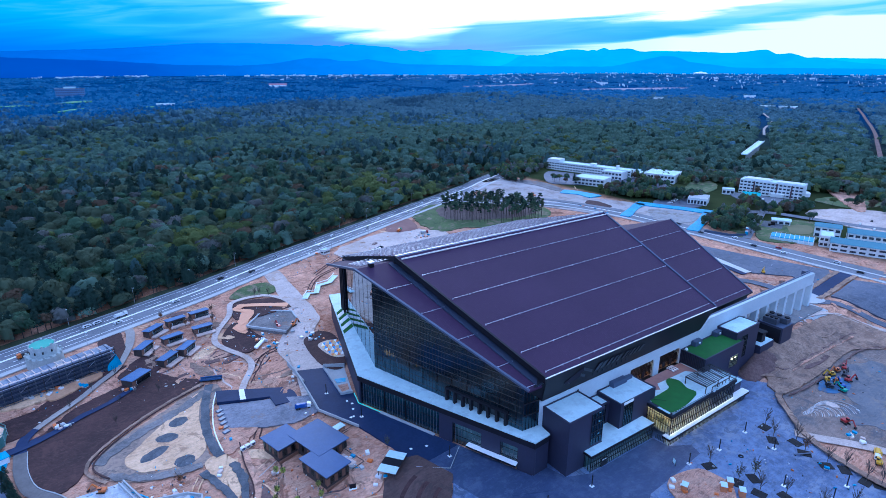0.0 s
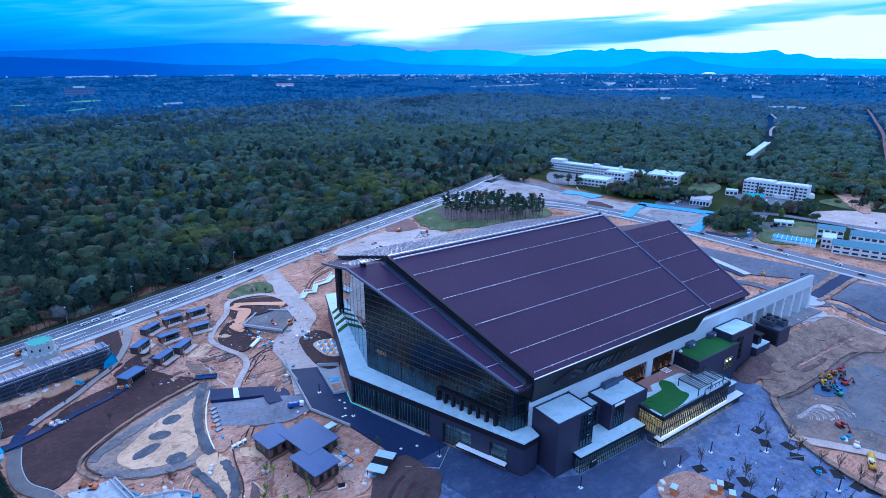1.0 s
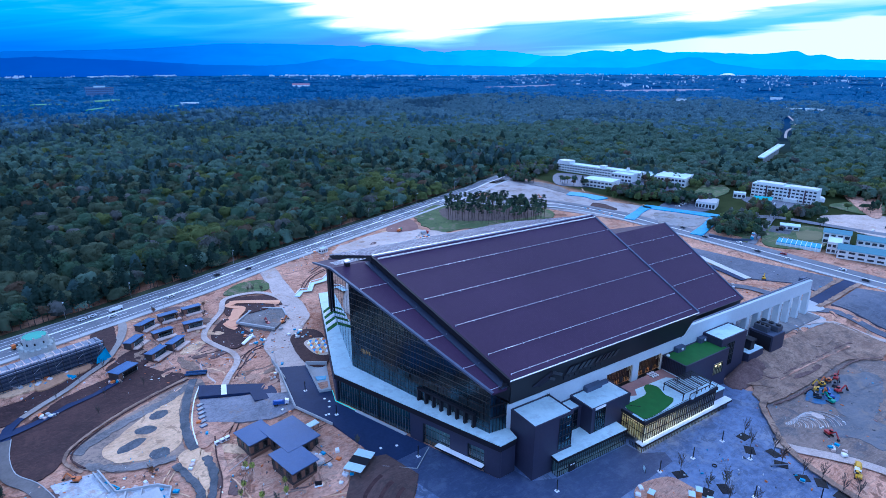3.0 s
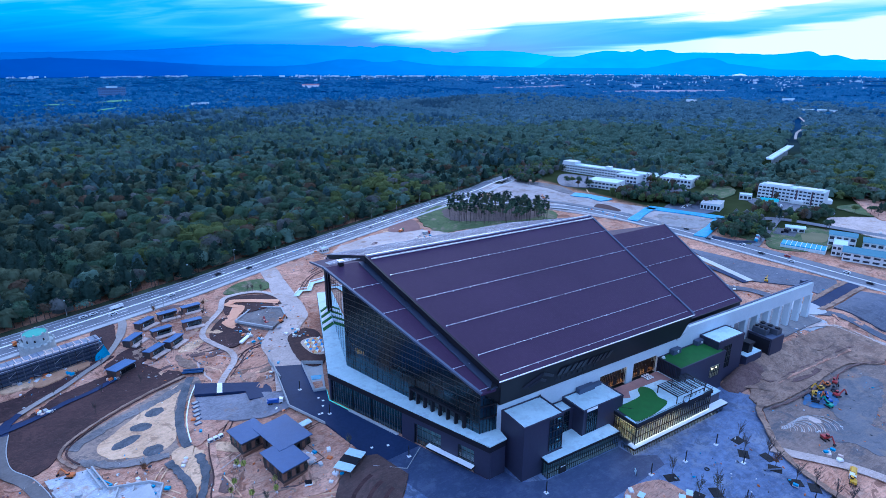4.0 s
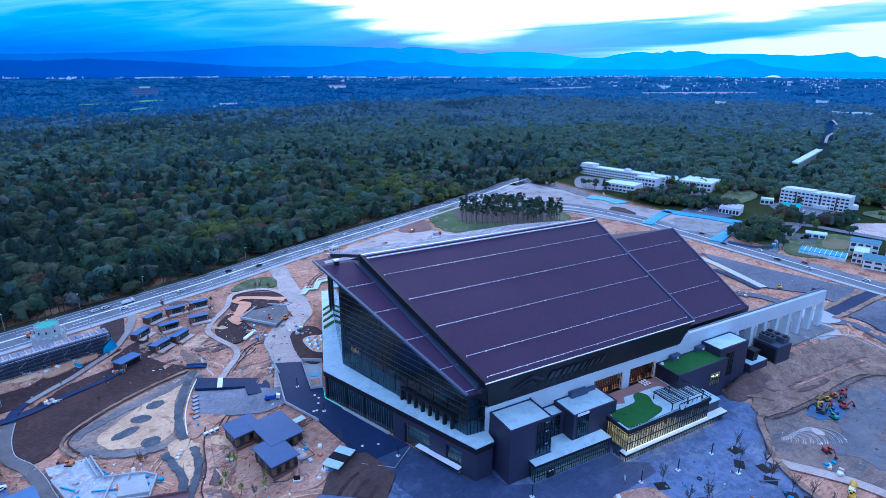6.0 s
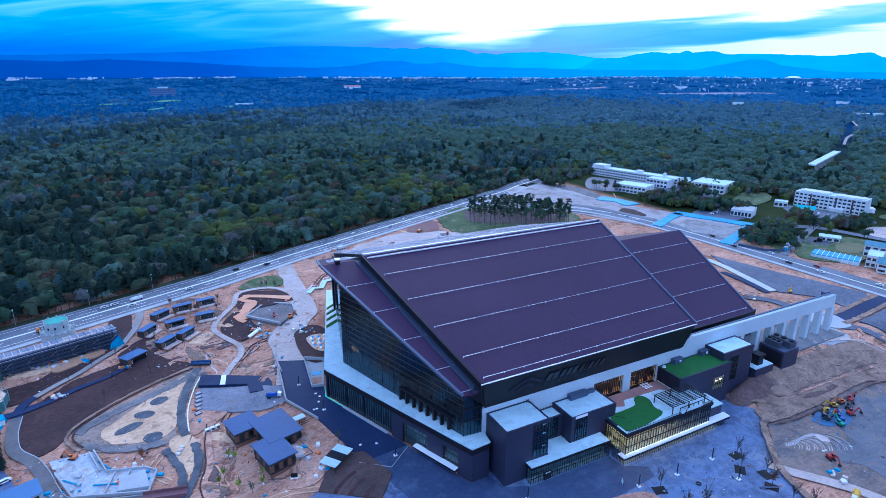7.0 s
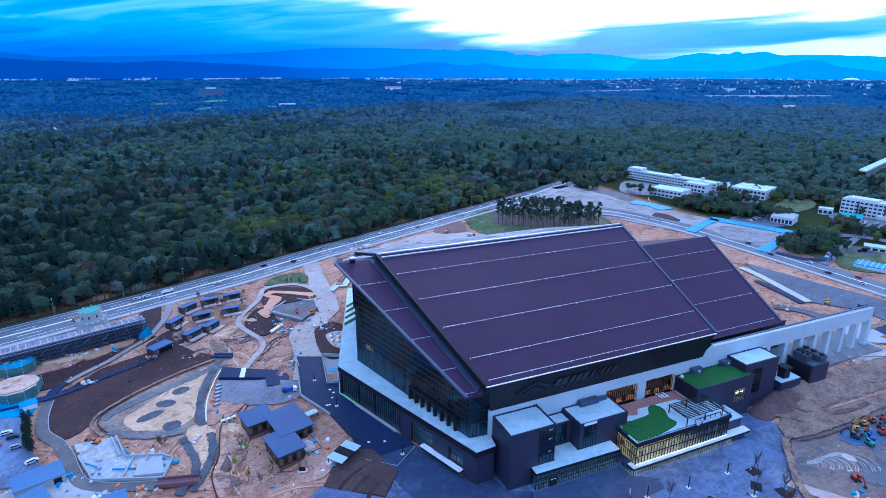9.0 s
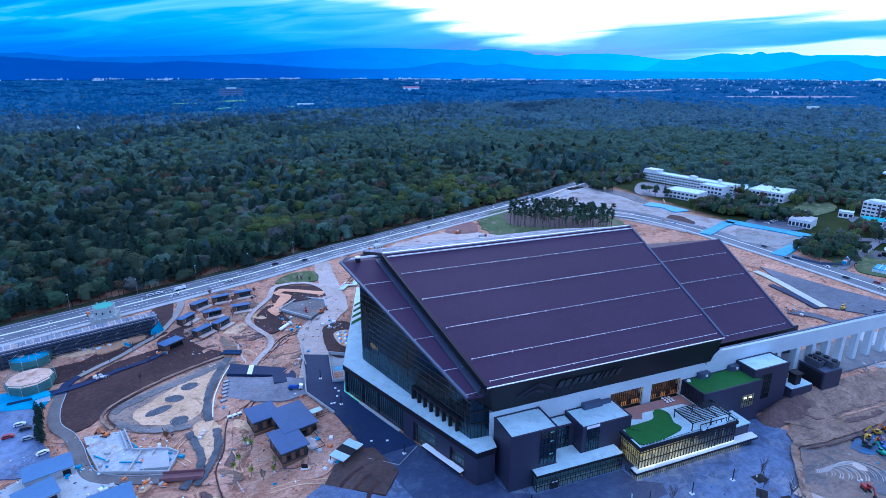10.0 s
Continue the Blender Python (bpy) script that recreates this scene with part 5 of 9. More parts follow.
setting("zigzag_ramp", strip([(-10, 198), (-5, 204), (0, 203), (5, 212), (14, 214), (22, 222)], 3.6, 0.9, smooth_line=False), PALE, "pale zigzag ramp", "ramp")
setting("zigzag_wall", strip([(-10, 200.5), (-5, 206.5), (0, 205.5), (5, 214.5), (14, 216.5), (22, 224.5)], 0.5, 1.6, smooth_line=False), WHITE, "white ramp wall", "wall")
area("play_soil", [(-31, 147), (-20, 155), (-14, 147), (-17, 128), (-24, 112), (-32, 117)], 0.5, SOIL, "dark soil play area", wob=0.03, rag=0.4)
# coloured triangle paving
cols = [surf("paint_orange", (0.55, 0.20, 0.07)), surf("paint_blue", (0.06, 0.26, 0.55)), WHITE, surf("paint_yellow", (0.6, 0.45, 0.2)), surf("paint_sand", (0.5, 0.4, 0.32))]
mosaic = setting("mosaic_floor", patch([(-26, 140), (-17, 141), (-15, 131), (-19, 121), (-25, 125)], 0.62, 2.0, 4), cols[4], "round floor of coloured triangles", "paving")
for i in range(5):
    for j in range(5):
        u, v = -24.5 + i * 2.1 - j * 0.2, 123.5 + j * 3.4
        for k in range(2):
            tri = [(u, v), (u + 2.0, v), (u + 2.0, v + 3.2)] if k else [(u, v + 0.15), (u + 1.9, v + 3.3), (u, v + 3.3)]
            z = lie(u, v) + 0.66
            part("mosaic_tile", Shape().prism(tri, z, z + 0.05), cols[(i * 2 + j + k * 3) % 5], mosaic)
# sunken stair pit by the promenade
setting("pit_floor", Shape().prism([(-33, 116), (-24.5, 111), (-30.5, 90), (-35, 91)], 2, 4.7), CONC, "pale concrete landing by the promenade", "landing")
setting("pit_wall", Shape().bar((-33, 117, 5.4), (-24, 111.5, 5.4), 0.5, 2.4).bar((-33, 117, 5.2), (-36, 90, 5.2), 0.4, 1.6).bar((-36, 90, 5.2), (-30.8, 88.5, 5.2), 0.4, 1.4), CONC, "pale retaining wall", "wall")
setting("pit_mat", Shape().prism([(-33, 104), (-28, 102), (-29.5, 99), (-33.5, 100)], 4.7, 4.85), TARP, "blue tarpaulin lying on concrete", "tarpaulin")
setting("pit_soil", Shape().prism([(-34, 98), (-29.5, 97), (-31, 92), (-34.6, 92)], 4.7, 4.8), DIRT, "strip of bare earth", "soil")
setting("promenade_wall", Shape().bar((-45.3, 124, 5.2), (-49.3, 84, 5.2), 0.5, 1.6).bar((-49.3, 84, 5.2), (-40.3, 64, 5.2), 0.4, 1.2), CONC, "pale parapet of the promenade", "wall")
setting("retaining_wall", Shape().box(-45.9, 110, 0.5, -45.4, 132, 5.4), CONC, "pale retaining wall", "wall")
# south gardens and the terraced field
area("terraced_field", [(-38, 38), (-30, 35), (-25, 19), (-33, 9), (-52, 23), (-47, 31)], 0.55, surf("reddish_brown_soil", (0.065, 0.038, 0.035), (0.125, 0.075, 0.066), 0.95, 0, 0.07, 0.6, 0.6, churn=((0.05, 0.034, 0.034), (0.16, 0.11, 0.09), (0.06, 0.042, 0.04))), "reddish-brown terraced seating field", soft=False, wob=0.0, rag=0.25)
for k, r in enumerate((9, 15, 21)):
    arc = [(-30 - r * math.cos(a), 8 + 0.9 * r * math.sin(a)) for a in np.linspace(-0.1, 1.25, 12)]
    setting("terrace_arc", strip(arc, 1.6, 0.64, rag=0.3), bpy.data.materials["dark_planting_soil"], "dark curved terrace step", "step")
setting("plaza_west", Shape().prism([(-25, 18.5), (-33, 8.5), (-52.5, 22.5), (-62, 16), (-30, -14), (-14, 2)], 3.6, 4.55), PLAZA, "wet blue paving below the terraced field", "pavement")
area("shed_lot", [(-190, 116), (-164, 119), (-157, 98), (-148, 78), (-150, 70), (-168, 74), (-195, 92)], 0.3, PLAZA, "wet grey-blue asphalt lot by the sheds", wob=0, rag=0.5)
area("shed_yard", [(-160, 66), (-142, 74), (-132, 62), (-120, 50), (-112, 34), (-150, 30), (-170, 50)], 0.28, bpy.data.materials["concrete"], "pale concrete yard between sheds", wob=0, rag=0.6)
area("house_yard", [(-60, 32), (-50, 30), (-44, 36), (-38, 46), (-48, 62), (-56, 40)], 0.3, DIRT, "trodden bare earth beside the lodge", wob=0.1)
setting("rill", strip([(-81, 87), (-83, 74), (-84, 59), (-87, 47), (-84, 30)], 2.6, 0.35, rag=0.7, step=1.5), DIRT, "winding earth trench", "trench")
setting("rill_edge", strip([(-82.5, 87), (-84.5, 74), (-85.5, 59), (-88.5, 47), (-86, 30)], 0.5, 0.6), SOIL, "dark edge of a trench", "edging")
area("sandy_yard", [(-97, 83), (-89, 84), (-87.5, 68), (-92, 54), (-94, 56), (-96, 68)], 0.2, SAND, "pale trodden sand", wob=0.1, rag=1.4)
setting("stone_bed", strip([(-99, 77), (-96, 68), (-93.5, 58), (-95, 50), (-100, 42)], 3.0, 0.5, rag=0.9, step=1.2), ROCK, "dark stone-filled drain", "drain")
setting("stone_bed", strip([(-88, 76), (-87.5, 64), (-90, 53), (-95, 42)], 3.0, 0.52, rag=0.9, step=1.2), ROCK, "dark stone-filled drain", "drain")
# east: pit floor, benches and slopes
area("pit_floor_east", [(140, -26.5), (165, -26), (199, -25), (216, -36), (235, -70), (140, -90), (120, -62), (108, -46), (114.5, -36), (128, -25)], 0.15, surf("wet_pit_mud", (0.118, 0.088, 0.080), (0.285, 0.205, 0.165), 0.8, 0, 0.035, 0.4, 0.5, 0.8, c=(0.137, 0.120, 0.120), drag=(0.32, 0.25, 0.21), churn=((0.070, 0.060, 0.060), (0.32, 0.25, 0.21), (0.085, 0.088, 0.105))), "wet brown and grey mud floor of a building pit", wob=0, rings=10, rag=0.8)
WETMUD = surf("wet_blue_mud", (0.055, 0.062, 0.085), (0.125, 0.130, 0.155), 0.45, 0, 0.06, 0.5, 0.3, 1.0, c=(0.17, 0.14, 0.125), churn=((0.21, 0.18, 0.165), (0.16, 0.15, 0.155), (0.05, 0.056, 0.078)))
area("wet_patch", [(146, -31), (172, -28), (188, -32), (197, -41), (176, -50), (154, -55), (146, -49), (150, -40)], 0.24, WETMUD, "wet blue-grey mud in the pit", wob=0.05, rag=1.2)
area("wet_patch", [(139, -45), (150, -50), (154, -59), (146, -66), (135, -67), (134, -58), (130, -52)], 0.27, WETMUD, "wet blue-grey mud in the pit", wob=0.05, rag=1.2)
area("blue_ground_sheet", [(146, -32), (158, -29), (166, -34), (160, -40), (148, -38)], 0.33, surf("blue_ground_sheet", (0.03, 0.10, 0.22), (0.07, 0.17, 0.32), 0.6, 0, 0.2, 1.0, c=(0.10, 0.11, 0.14)), "blue sheet under parked machines", "tarpaulin", wob=0.05, rag=0.6)
for k in range(24):
    c = [(121 + 0.5 * k + (2.0 + 0.40 * k) * math.cos(a), -38 - 0.30 * k + (1.6 + 0.28 * k) * math.sin(a)) for a in np.linspace(-1.5 + 0.03 * k, 2.7 - 0.02 * k, 26)]
    setting("wheel_ruts", strip(c, 0.26, 0.19 + 0.006 * k, rag=0.25, step=0.8, thick=0.1), (PATH, GREY, CONC)[k % 3], "curved wheel ruts in mud", "ruts")
area("pit_puddle", [(136, -39), (138.5, -38.5), (139.5, -42), (137.5, -44), (135, -42)], 0.34, PATH, "pale drying slurry", wob=0.1)

setting("slope_toe", strip([(128, -24), (143, -25.5), (165, -25.5), (199, -24.5), (220, -33)], 2.2, 0.9, rag=0.9, step=1.5), LOOSE, "loose foot of an earth slope", "bank")
setting("plaza_kerb", strip([(135, -11), (143, -21), (127, -23), (112, -36), (103, -47), (98, -62), (96, -80)], 2.6, 1.0, rag=0.8, step=1.5), LOOSE, "raised earth edge of the paving", "edge")
setting("path_east", strip([(103, -41), (107, -48), (113, -56), (120, -68), (126, -90)], 4.6, 0.4), PATH, "pale haul road", "road")
setting("path_slope_top", strip([(206, 4), (220, 1), (232, -6), (242, -28), (246, -60)], 4, 0.5), PATH, "pale track along the slope top", "path")
area("slab_yard", [(200, 2), (226, -2), (232, 6), (228, 24), (214, 20)], 0.25, CONC, "pale concrete yard", wob=0.1)
BROWNE = surf("brown_earth", (0.10, 0.055, 0.05), (0.21, 0.13, 0.115), 0.95, 0, 0.1, 0.8, 0.8, churn=((0.08, 0.045, 0.04), (0.25, 0.17, 0.14), (0.12, 0.07, 0.06)))
setting("mound_top", patch([(127, -5), (131, -3), (142, 0), (154, -2), (156, -8), (146, -13), (138, -13), (128, -11)], 0.1, 1.0, 12, True, 0.08, lambda k: 2.6 * math.sin(min(1, k * 1.3) * 1.57), 1.0, 0.9), BROWNE, "heap of brown earth by the annex", "earth heap", smooth=True)
area("brown_plot", [(37, -28), (51, -31), (53, -41), (44, -49), (30, -44), (31, -34)], 0.5, DIRT, "unpaved patch of brown earth", wob=0.1)
# north-east car parks and verges
setting("car_park", patch([(279, 124), (287, 75), (300, 27), (289, 21), (269, 23), (271, 38), (256, 56), (264, 91)], 0.35, 4, 5, False), CARPARK, "dusty blue-grey asphalt car park", "car park")
setting("car_park_east", patch([(254, 7), (291, 9), (298, -4), (302, -44), (262, -44), (256, -18)], 0.95, 4, 5, False), CARPARK, "dark blue-grey asphalt car park", "car park")
setting("car_park_drive", strip([(243, 15), (256, 15), (270, 16), (302, 17)], 7, 0.45), ASPH, "dark asphalt access road", "road")
for side in (-5.2, 5.2):
    setting("access_bank", strip([(244, 15), (256, 15), (270, 16), (302, 17)], 3.0, 0.6, side=side, rag=0.8, step=1.5), LOOSE, "bare earth bank beside an access road", "bank")
setting("ring_drive", strip([(228, 62), (238, 50), (240, 34), (236, 14), (246, 0), (250, -24), (252, -50)], 7, 0.38), CARPARK, "dusty service drive round the car parks", "road")
area("drive_dust", [(230, 24), (244, 28), (250, 18), (244, 6), (232, 10)], 0.55, bpy.data.materials["concrete"], "pale dusty concrete crossing", wob=0.05, rag=0.05)

setting("concrete_drive", strip([(269, 119), (267, 104), (261, 82), (254, 58)], 5.5, 0.55), surf("pale_new_concrete", (0.5, 0.5, 0.48), (0.62, 0.61, 0.58), 0.85, 0, 0.1, 0.8), "pale new concrete drive", "road")
setting("inner_drive", strip([(256, 96), (254, 78), (249, 58)], 5, 0.5), ASPH, "dark asphalt service drive", "road")


area("pale_lot", [(272, 392), (326, 404), (338, 330), (340, 290), (342, 262), (356, 228), (378, 164), (312, 140), (298, 196), (276, 262), (262, 318)], 0.25, surf("pinkish_lot_earth", (0.285, 0.245, 0.235), (0.44, 0.40, 0.385), 0.95, 0, 0.03, 0.3, 0.4, 0.7, c=(0.24, 0.19, 0.17), drag=(0.5, 0.46, 0.45)), "pale levelled earth lot", wob=0.0, rings=8)
setting("lot_road", strip([(240, 352), (276, 318), (300, 275), (318, 215)], 7, 0.6), ASPHO, "service road across the lot", "road")
area("slope_panel", [(335, 402), (352, 352), (338, 304), (331, 320), (333, 350), (326, 395)], 0.6, GREY, "grey graded slope", wob=0.0)
for line, w in (([(303, 199), (330, 211), (357, 222)], 7), ([(356, 225), (366, 200), (374, 182), (382, 160)], 10), ([(380, 161), (345, 148), (311, 136)], 7), ([(334, 308), (343, 290), (344, 268)], 13)):
    setting("blue_sheeting", strip([(u, v, lie(u, v)) for u, v in line], lambda k, w=w: 1.3 * w * (1 + 0.1 * math.sin(9 * k)), 0.9, thick=1.0, step=2.0), TARP, "bank covered with bright blue sheeting", "sheeting")
area("grey_spoil", [(340, 200), (352, 196), (364, 164), (330, 152), (318, 176)], 0.45, surf("grey_crushed_spoil", (0.24, 0.235, 0.24), (0.36, 0.35, 0.35), 0.95, 0, 0.05, 0.4, 0.5, 0.8, c=(0.2, 0.17, 0.15)), "levelled grey spoil", wob=0.12)
area("brown_spoil", [(318, 262), (330, 255), (322, 228), (308, 240)], 0.45, SOIL, "low brown spoil heap", wob=0.2)
area("grass_mound", [(137, 286), (146, 320), (166, 336), (188, 345), (232, 330), (268, 276), (250, 244), (205, 236), (164, 258), (144, 266)], 0.4, GRASS, "grassy mound beside a grove", wob=0.05)
area("grove_floor", [(166, 292), (184, 330), (232, 318), (260, 272), (234, 258), (196, 268)], 0.5, surf("leaf_litter", (0.10, 0.07, 0.07), (0.15, 0.11, 0.10), 0.95, 0, 0.06, 0.7, 0.4), "brown leaf litter under pines", wob=0.05)
area("red_soil_plot", [(100, 286), (116, 311), (136, 314), (128, 284)], 0.35, surf("red_soil", (0.20, 0.10, 0.085), (0.28, 0.15, 0.125), 0.95, 0, 0.08, 0.8, 0.4), "plot of reddish soil", wob=0.08)
area("lay_by", [(40, 262), (90, 286), (128, 282), (146, 262), (120, 240), (60, 235)], 0.28, PATH, "pale gravel parking area", wob=0.05)
area("parade_ground", [(486, 196), (500, 132), (484, 118), (458, 168)], 0.3, ASPHO, "grey car park before apartments", wob=0.0)
for pts in ([(444, 230), (508, 258), (520, 240), (490, 218), (441, 212)], [(520, 128), (560, 118), (560, 80), (512, 90)], [(352, 110), (380, 130), (392, 112), (346, 70)], [(338, 120), (350, 140), (362, 130), (350, 104)]):
    area("park_lawn", pts, 0.35, GRASS, "mown green lawn", "lawn", wob=0.06)
area("east_lot", [(369, 214), (398, 226), (428, 224), (420, 190), (384, 182)], 0.36, CARPARK, "asphalt lot between low buildings", wob=0, rag=0.4)
area("school_yard", [(360, 356), (412, 404), (438, 340), (470, 300), (462, 258), (436, 262), (412, 296), (374, 326)], 0.3, CARPARK, "asphalt school yard with parked cars", wob=0)
area("quarry_patch", [(614, 158), (625, 140), (613, 122), (530, 86), (500, 80), (538, 112)], 1.0, DIRT, "bare earth clearing among trees", wob=0.1)
area("field_lawn", [(334, 92), (397, 114), (424, 86), (362, 64)], 0.4, GRASS, "rough green lawn with a worn pitch", "lawn", wob=0.03)
area("worn_pitch", [(372, 84), (396, 96), (408, 84), (382, 74)], 0.55, surf("yellowing_grass", (0.13, 0.13, 0.06), (0.2, 0.18, 0.09), 0.95), "worn yellowing pitch", "lawn", wob=0.1)
area("west_lawn", [(330, 108), (360, 120), (392, 132), (380, 120), (336, 102)], 0.38, GRASS, "rough grass beside a lane", "lawn", wob=0.05)
area("gravel_park", [(442, 94), (473, 110), (520, 72), (500, 10), (440, 20)], 0.35, PATH, "pale gravel car park", wob=0.05)
setting("back_road", strip([(395, 148), (424, 134), (436, 96), (445, 59), (462, 10), (480, -50)], 10, 0.45), ASPHO, "grey local road", "road")
# wheel tracks and scattered scraps over the site
track_rng = random.Random(21)
for k, pts in enumerate(([(-66, 130), (-58, 142), (-52, 150), (-44, 152)], [(-96, 80), (-92, 66), (-84, 60), (-80, 44)], [(-76, 86), (-72, 96), (-78, 104), (-76, 112)], [(150, -20), (170, -8), (196, -6), (214, 2)], [(132, -30), (150, -44), (175, -50), (200, -46)],
                         [(-60, 214), (-80, 210), (-100, 205), (-110, 214)], [(10, 230), (30, 245), (60, 262), (95, 268)], [(245, 20), (262, 0), (270, -30)], [(280, 300), (310, 290), (320, 240), (330, 200)], [(-30, 28), (-44, 24), (-60, 30), (-70, 30)], [(-5, 205), (10, 225), (40, 240)], [(-100, 75), (-104, 66), (-98, 56)])):
    for side in (-1.1, 1.1):
        setting("wheel_track", strip(pts, 0.5, 0.04, 2.0, side), SAND if k % 2 else SOIL, "wheel track pressed into earth", "ruts")
SCRAPM = [WHITE, TARP, CONC, surf("orange_plastic", (0.5, 0.15, 0.04)), DECK, ROCK]
zones = [(-150, -85, 140, 175, 40), (-100, -60, 120, 200, 60), (-60, -15, 140, 200, 90), (-100, -40, 25, 60, 60), (-140, -100, 50, 92, 70), (30, 100, -75, -25, 50), (120, 200, -60, -20, 40), (195, 235, -10, 20, 40), (0, 140, 235, 300, 90), (-165, -120, 55, 90, 50), (225, 290, 20, 110, 30)]
for j, m in enumerate(SCRAPM):
    sh = Shape()
    for a, b, c, d, n in zones:
        for i in range(n // 3):
            u, v = track_rng.uniform(a, b), track_rng.uniform(c, d)
            z = max(lie(u, v), 4.4 if u > 20 and v < -20 and u < 100 else 0) - 0.1
            s = track_rng.uniform(0.15, 0.75)
            q = track_rng.uniform(0, 3.14)
            cq, sq = s * math.cos(q), s * math.sin(q)
            sh.prism([(u - cq, v - sq), (u + 0.4 * sq, v - 0.4 * cq), (u + cq, v + sq), (u - 0.4 * sq, v + 0.4 * cq)], z, z + track_rng.uniform(0.3, 0.7))
    tagged(setting("site_scraps", sh, m, "small scraps and offcuts strewn over earth", "scraps"), kind="stuff")
area("earth_slope", [(128, -23), (132, -16), (150, -8), (158, -2), (217, -3), (234, -8), (238, -27), (217, -34), (199, -25), (165, -26), (143, -26)], 0.7, LOOSE, "loose brown earth slope with furrows", wob=0, rings=22, rag=1.0, rough=0.4)

mend_rng = random.Random(33)
for a, b, c, d, n in ((-104, -62, 140, 172, 12), (-58, -40, 106, 130, 5), (-100, -74, 30, 80, 12), (-105, -62, 176, 212, 9), (-40, -8, 160, 235, 6), (-150, -104, 50, 92, 8), (60, 150, 240, 300, 10), (200, 262, -20, 40, 12), (-60, -36, 28, 60, 5)):
    for i in range(n):
        u, v, r = mend_rng.uniform(a, b), mend_rng.uniform(c, d), mend_rng.uniform(1.8, 5.0)
        if wet_free(u, v):
            q = mend_rng.uniform(0, 3.14)
            pts = [(u + r * 1.7 * math.cos(w) * math.cos(q) - r * 0.6 * math.sin(w) * math.sin(q), v + r * 1.7 * math.cos(w) * math.sin(q) + r * 0.6 * math.sin(w) * math.cos(q)) for w in np.arange(0, 6.2, 0.7)]
            area("earth_heap", pts, 0.02, (DIRT, SAND, BROWNE, LOOSE)[i % 4], ("low heap of tan earth", "patch of pale sand", "low heap of brown earth", "patch of loose soil")[i % 4], "earth heap", wob=0.1, rings=5, rag=0.9, rough=0.5)
for k, pts in enumerate(([(143, -8), (147, -13), (150.4, -16.1), (169.6, -16.4), (190.7, -17), (217, -17.9), (226, -22)], [(128, -27), (147, -28.6), (177, -28.6), (202, -28), (218, -34)], [(158, -20), (170, -21.5), (182, -21)], [(196, -12), (206, -13), (213, -12)])):
    setting("slope_furrow", strip(pts, (1.0, 0.8, 2.4, 2.0)[k], 0.9, rag=0.8, step=1.4), (BROWNE, BROWNE, BROWNE, LOOSE)[k], "furrow along a loose earth slope", "bank")
setting("slope_bench", strip([(151, -17.6), (170, -17.9), (191, -18.5), (216, -19.6)], 1.6, 0.86, rag=0.5, step=1.4), DIRT, "trodden bench across an earth slope", "bank")

# thin ruts, drag marks and trodden lines that wander over the bare earth
rut_rng = random.Random(57)
RUTM = (BROWNE, SAND, SOIL, LOOSE, PATH)
for a, b, c, d, n in ((-100, -62, 136, 176, 16), (-62, -47, 116, 160, 10), (-104, -62, 28, 80, 16), (10, 140, 236, 290, 12), (275, 365, 160, 380, 16), (200, 262, -30, 36, 12), (-36, 0, 176, 240, 6), (-130, -100, 84, 112, 6)):
    for k in range(n):
        u, v, q = rut_rng.uniform(a, b), rut_rng.uniform(c, d), rut_rng.uniform(0, 6.28)
        pts = [(u, v, lie(u, v) + bumps(u, v))]
        for j in range(rut_rng.randrange(4, 8)):
            q += rut_rng.gauss(0, 0.35)
            u, v = u + 3.2 * math.cos(q), v + 3.2 * math.sin(q)
            if a - 6 < u < b + 6 and c - 6 < v < d + 6 and wet_free(u, v):
                pts.append((u, v, lie(u, v) + bumps(u, v)))
        if len(pts) > 2:
            setting("rut", strip(pts, rut_rng.uniform(0.4, 1.0), 0.05, rag=0.35, step=1.2, thick=0.3), RUTM[k % 5], "narrow rut worn into bare earth", "ruts")

# ---- cabins in the park ----
BLUEROOF = ribbed("blue_metal_roof", (0.045, 0.115, 0.27), (0.07, 0.16, 0.35), 0.5, 0, 0.45, 0.15)
SHEDROOF = ribbed("pale_blue_shed_roof", (0.075, 0.170, 0.330), (0.105, 0.215, 0.395), 0.5, 0, 0.5, 0.1)
LODGEROOF = ribbed("slate_blue_roof", (0.034, 0.078, 0.195), (0.048, 0.105, 0.255), 0.6, 1, 0.5, 0.15)
DARKWOOD = surf("dark_stained_boards", (0.035, 0.028, 0.028), (0.06, 0.045, 0.042), 0.7, 0, 0.4, 3.0)
BROWNW = surf("brown_boards", (0.16, 0.08, 0.05), (0.24, 0.12, 0.08), 0.7, 0, 0.4, 3.0)
DECKW = surf("pale_deck_boards", (0.56, 0.43, 0.37), (0.72, 0.57, 0.50), 0.8, 0, 0.5, 3.0)


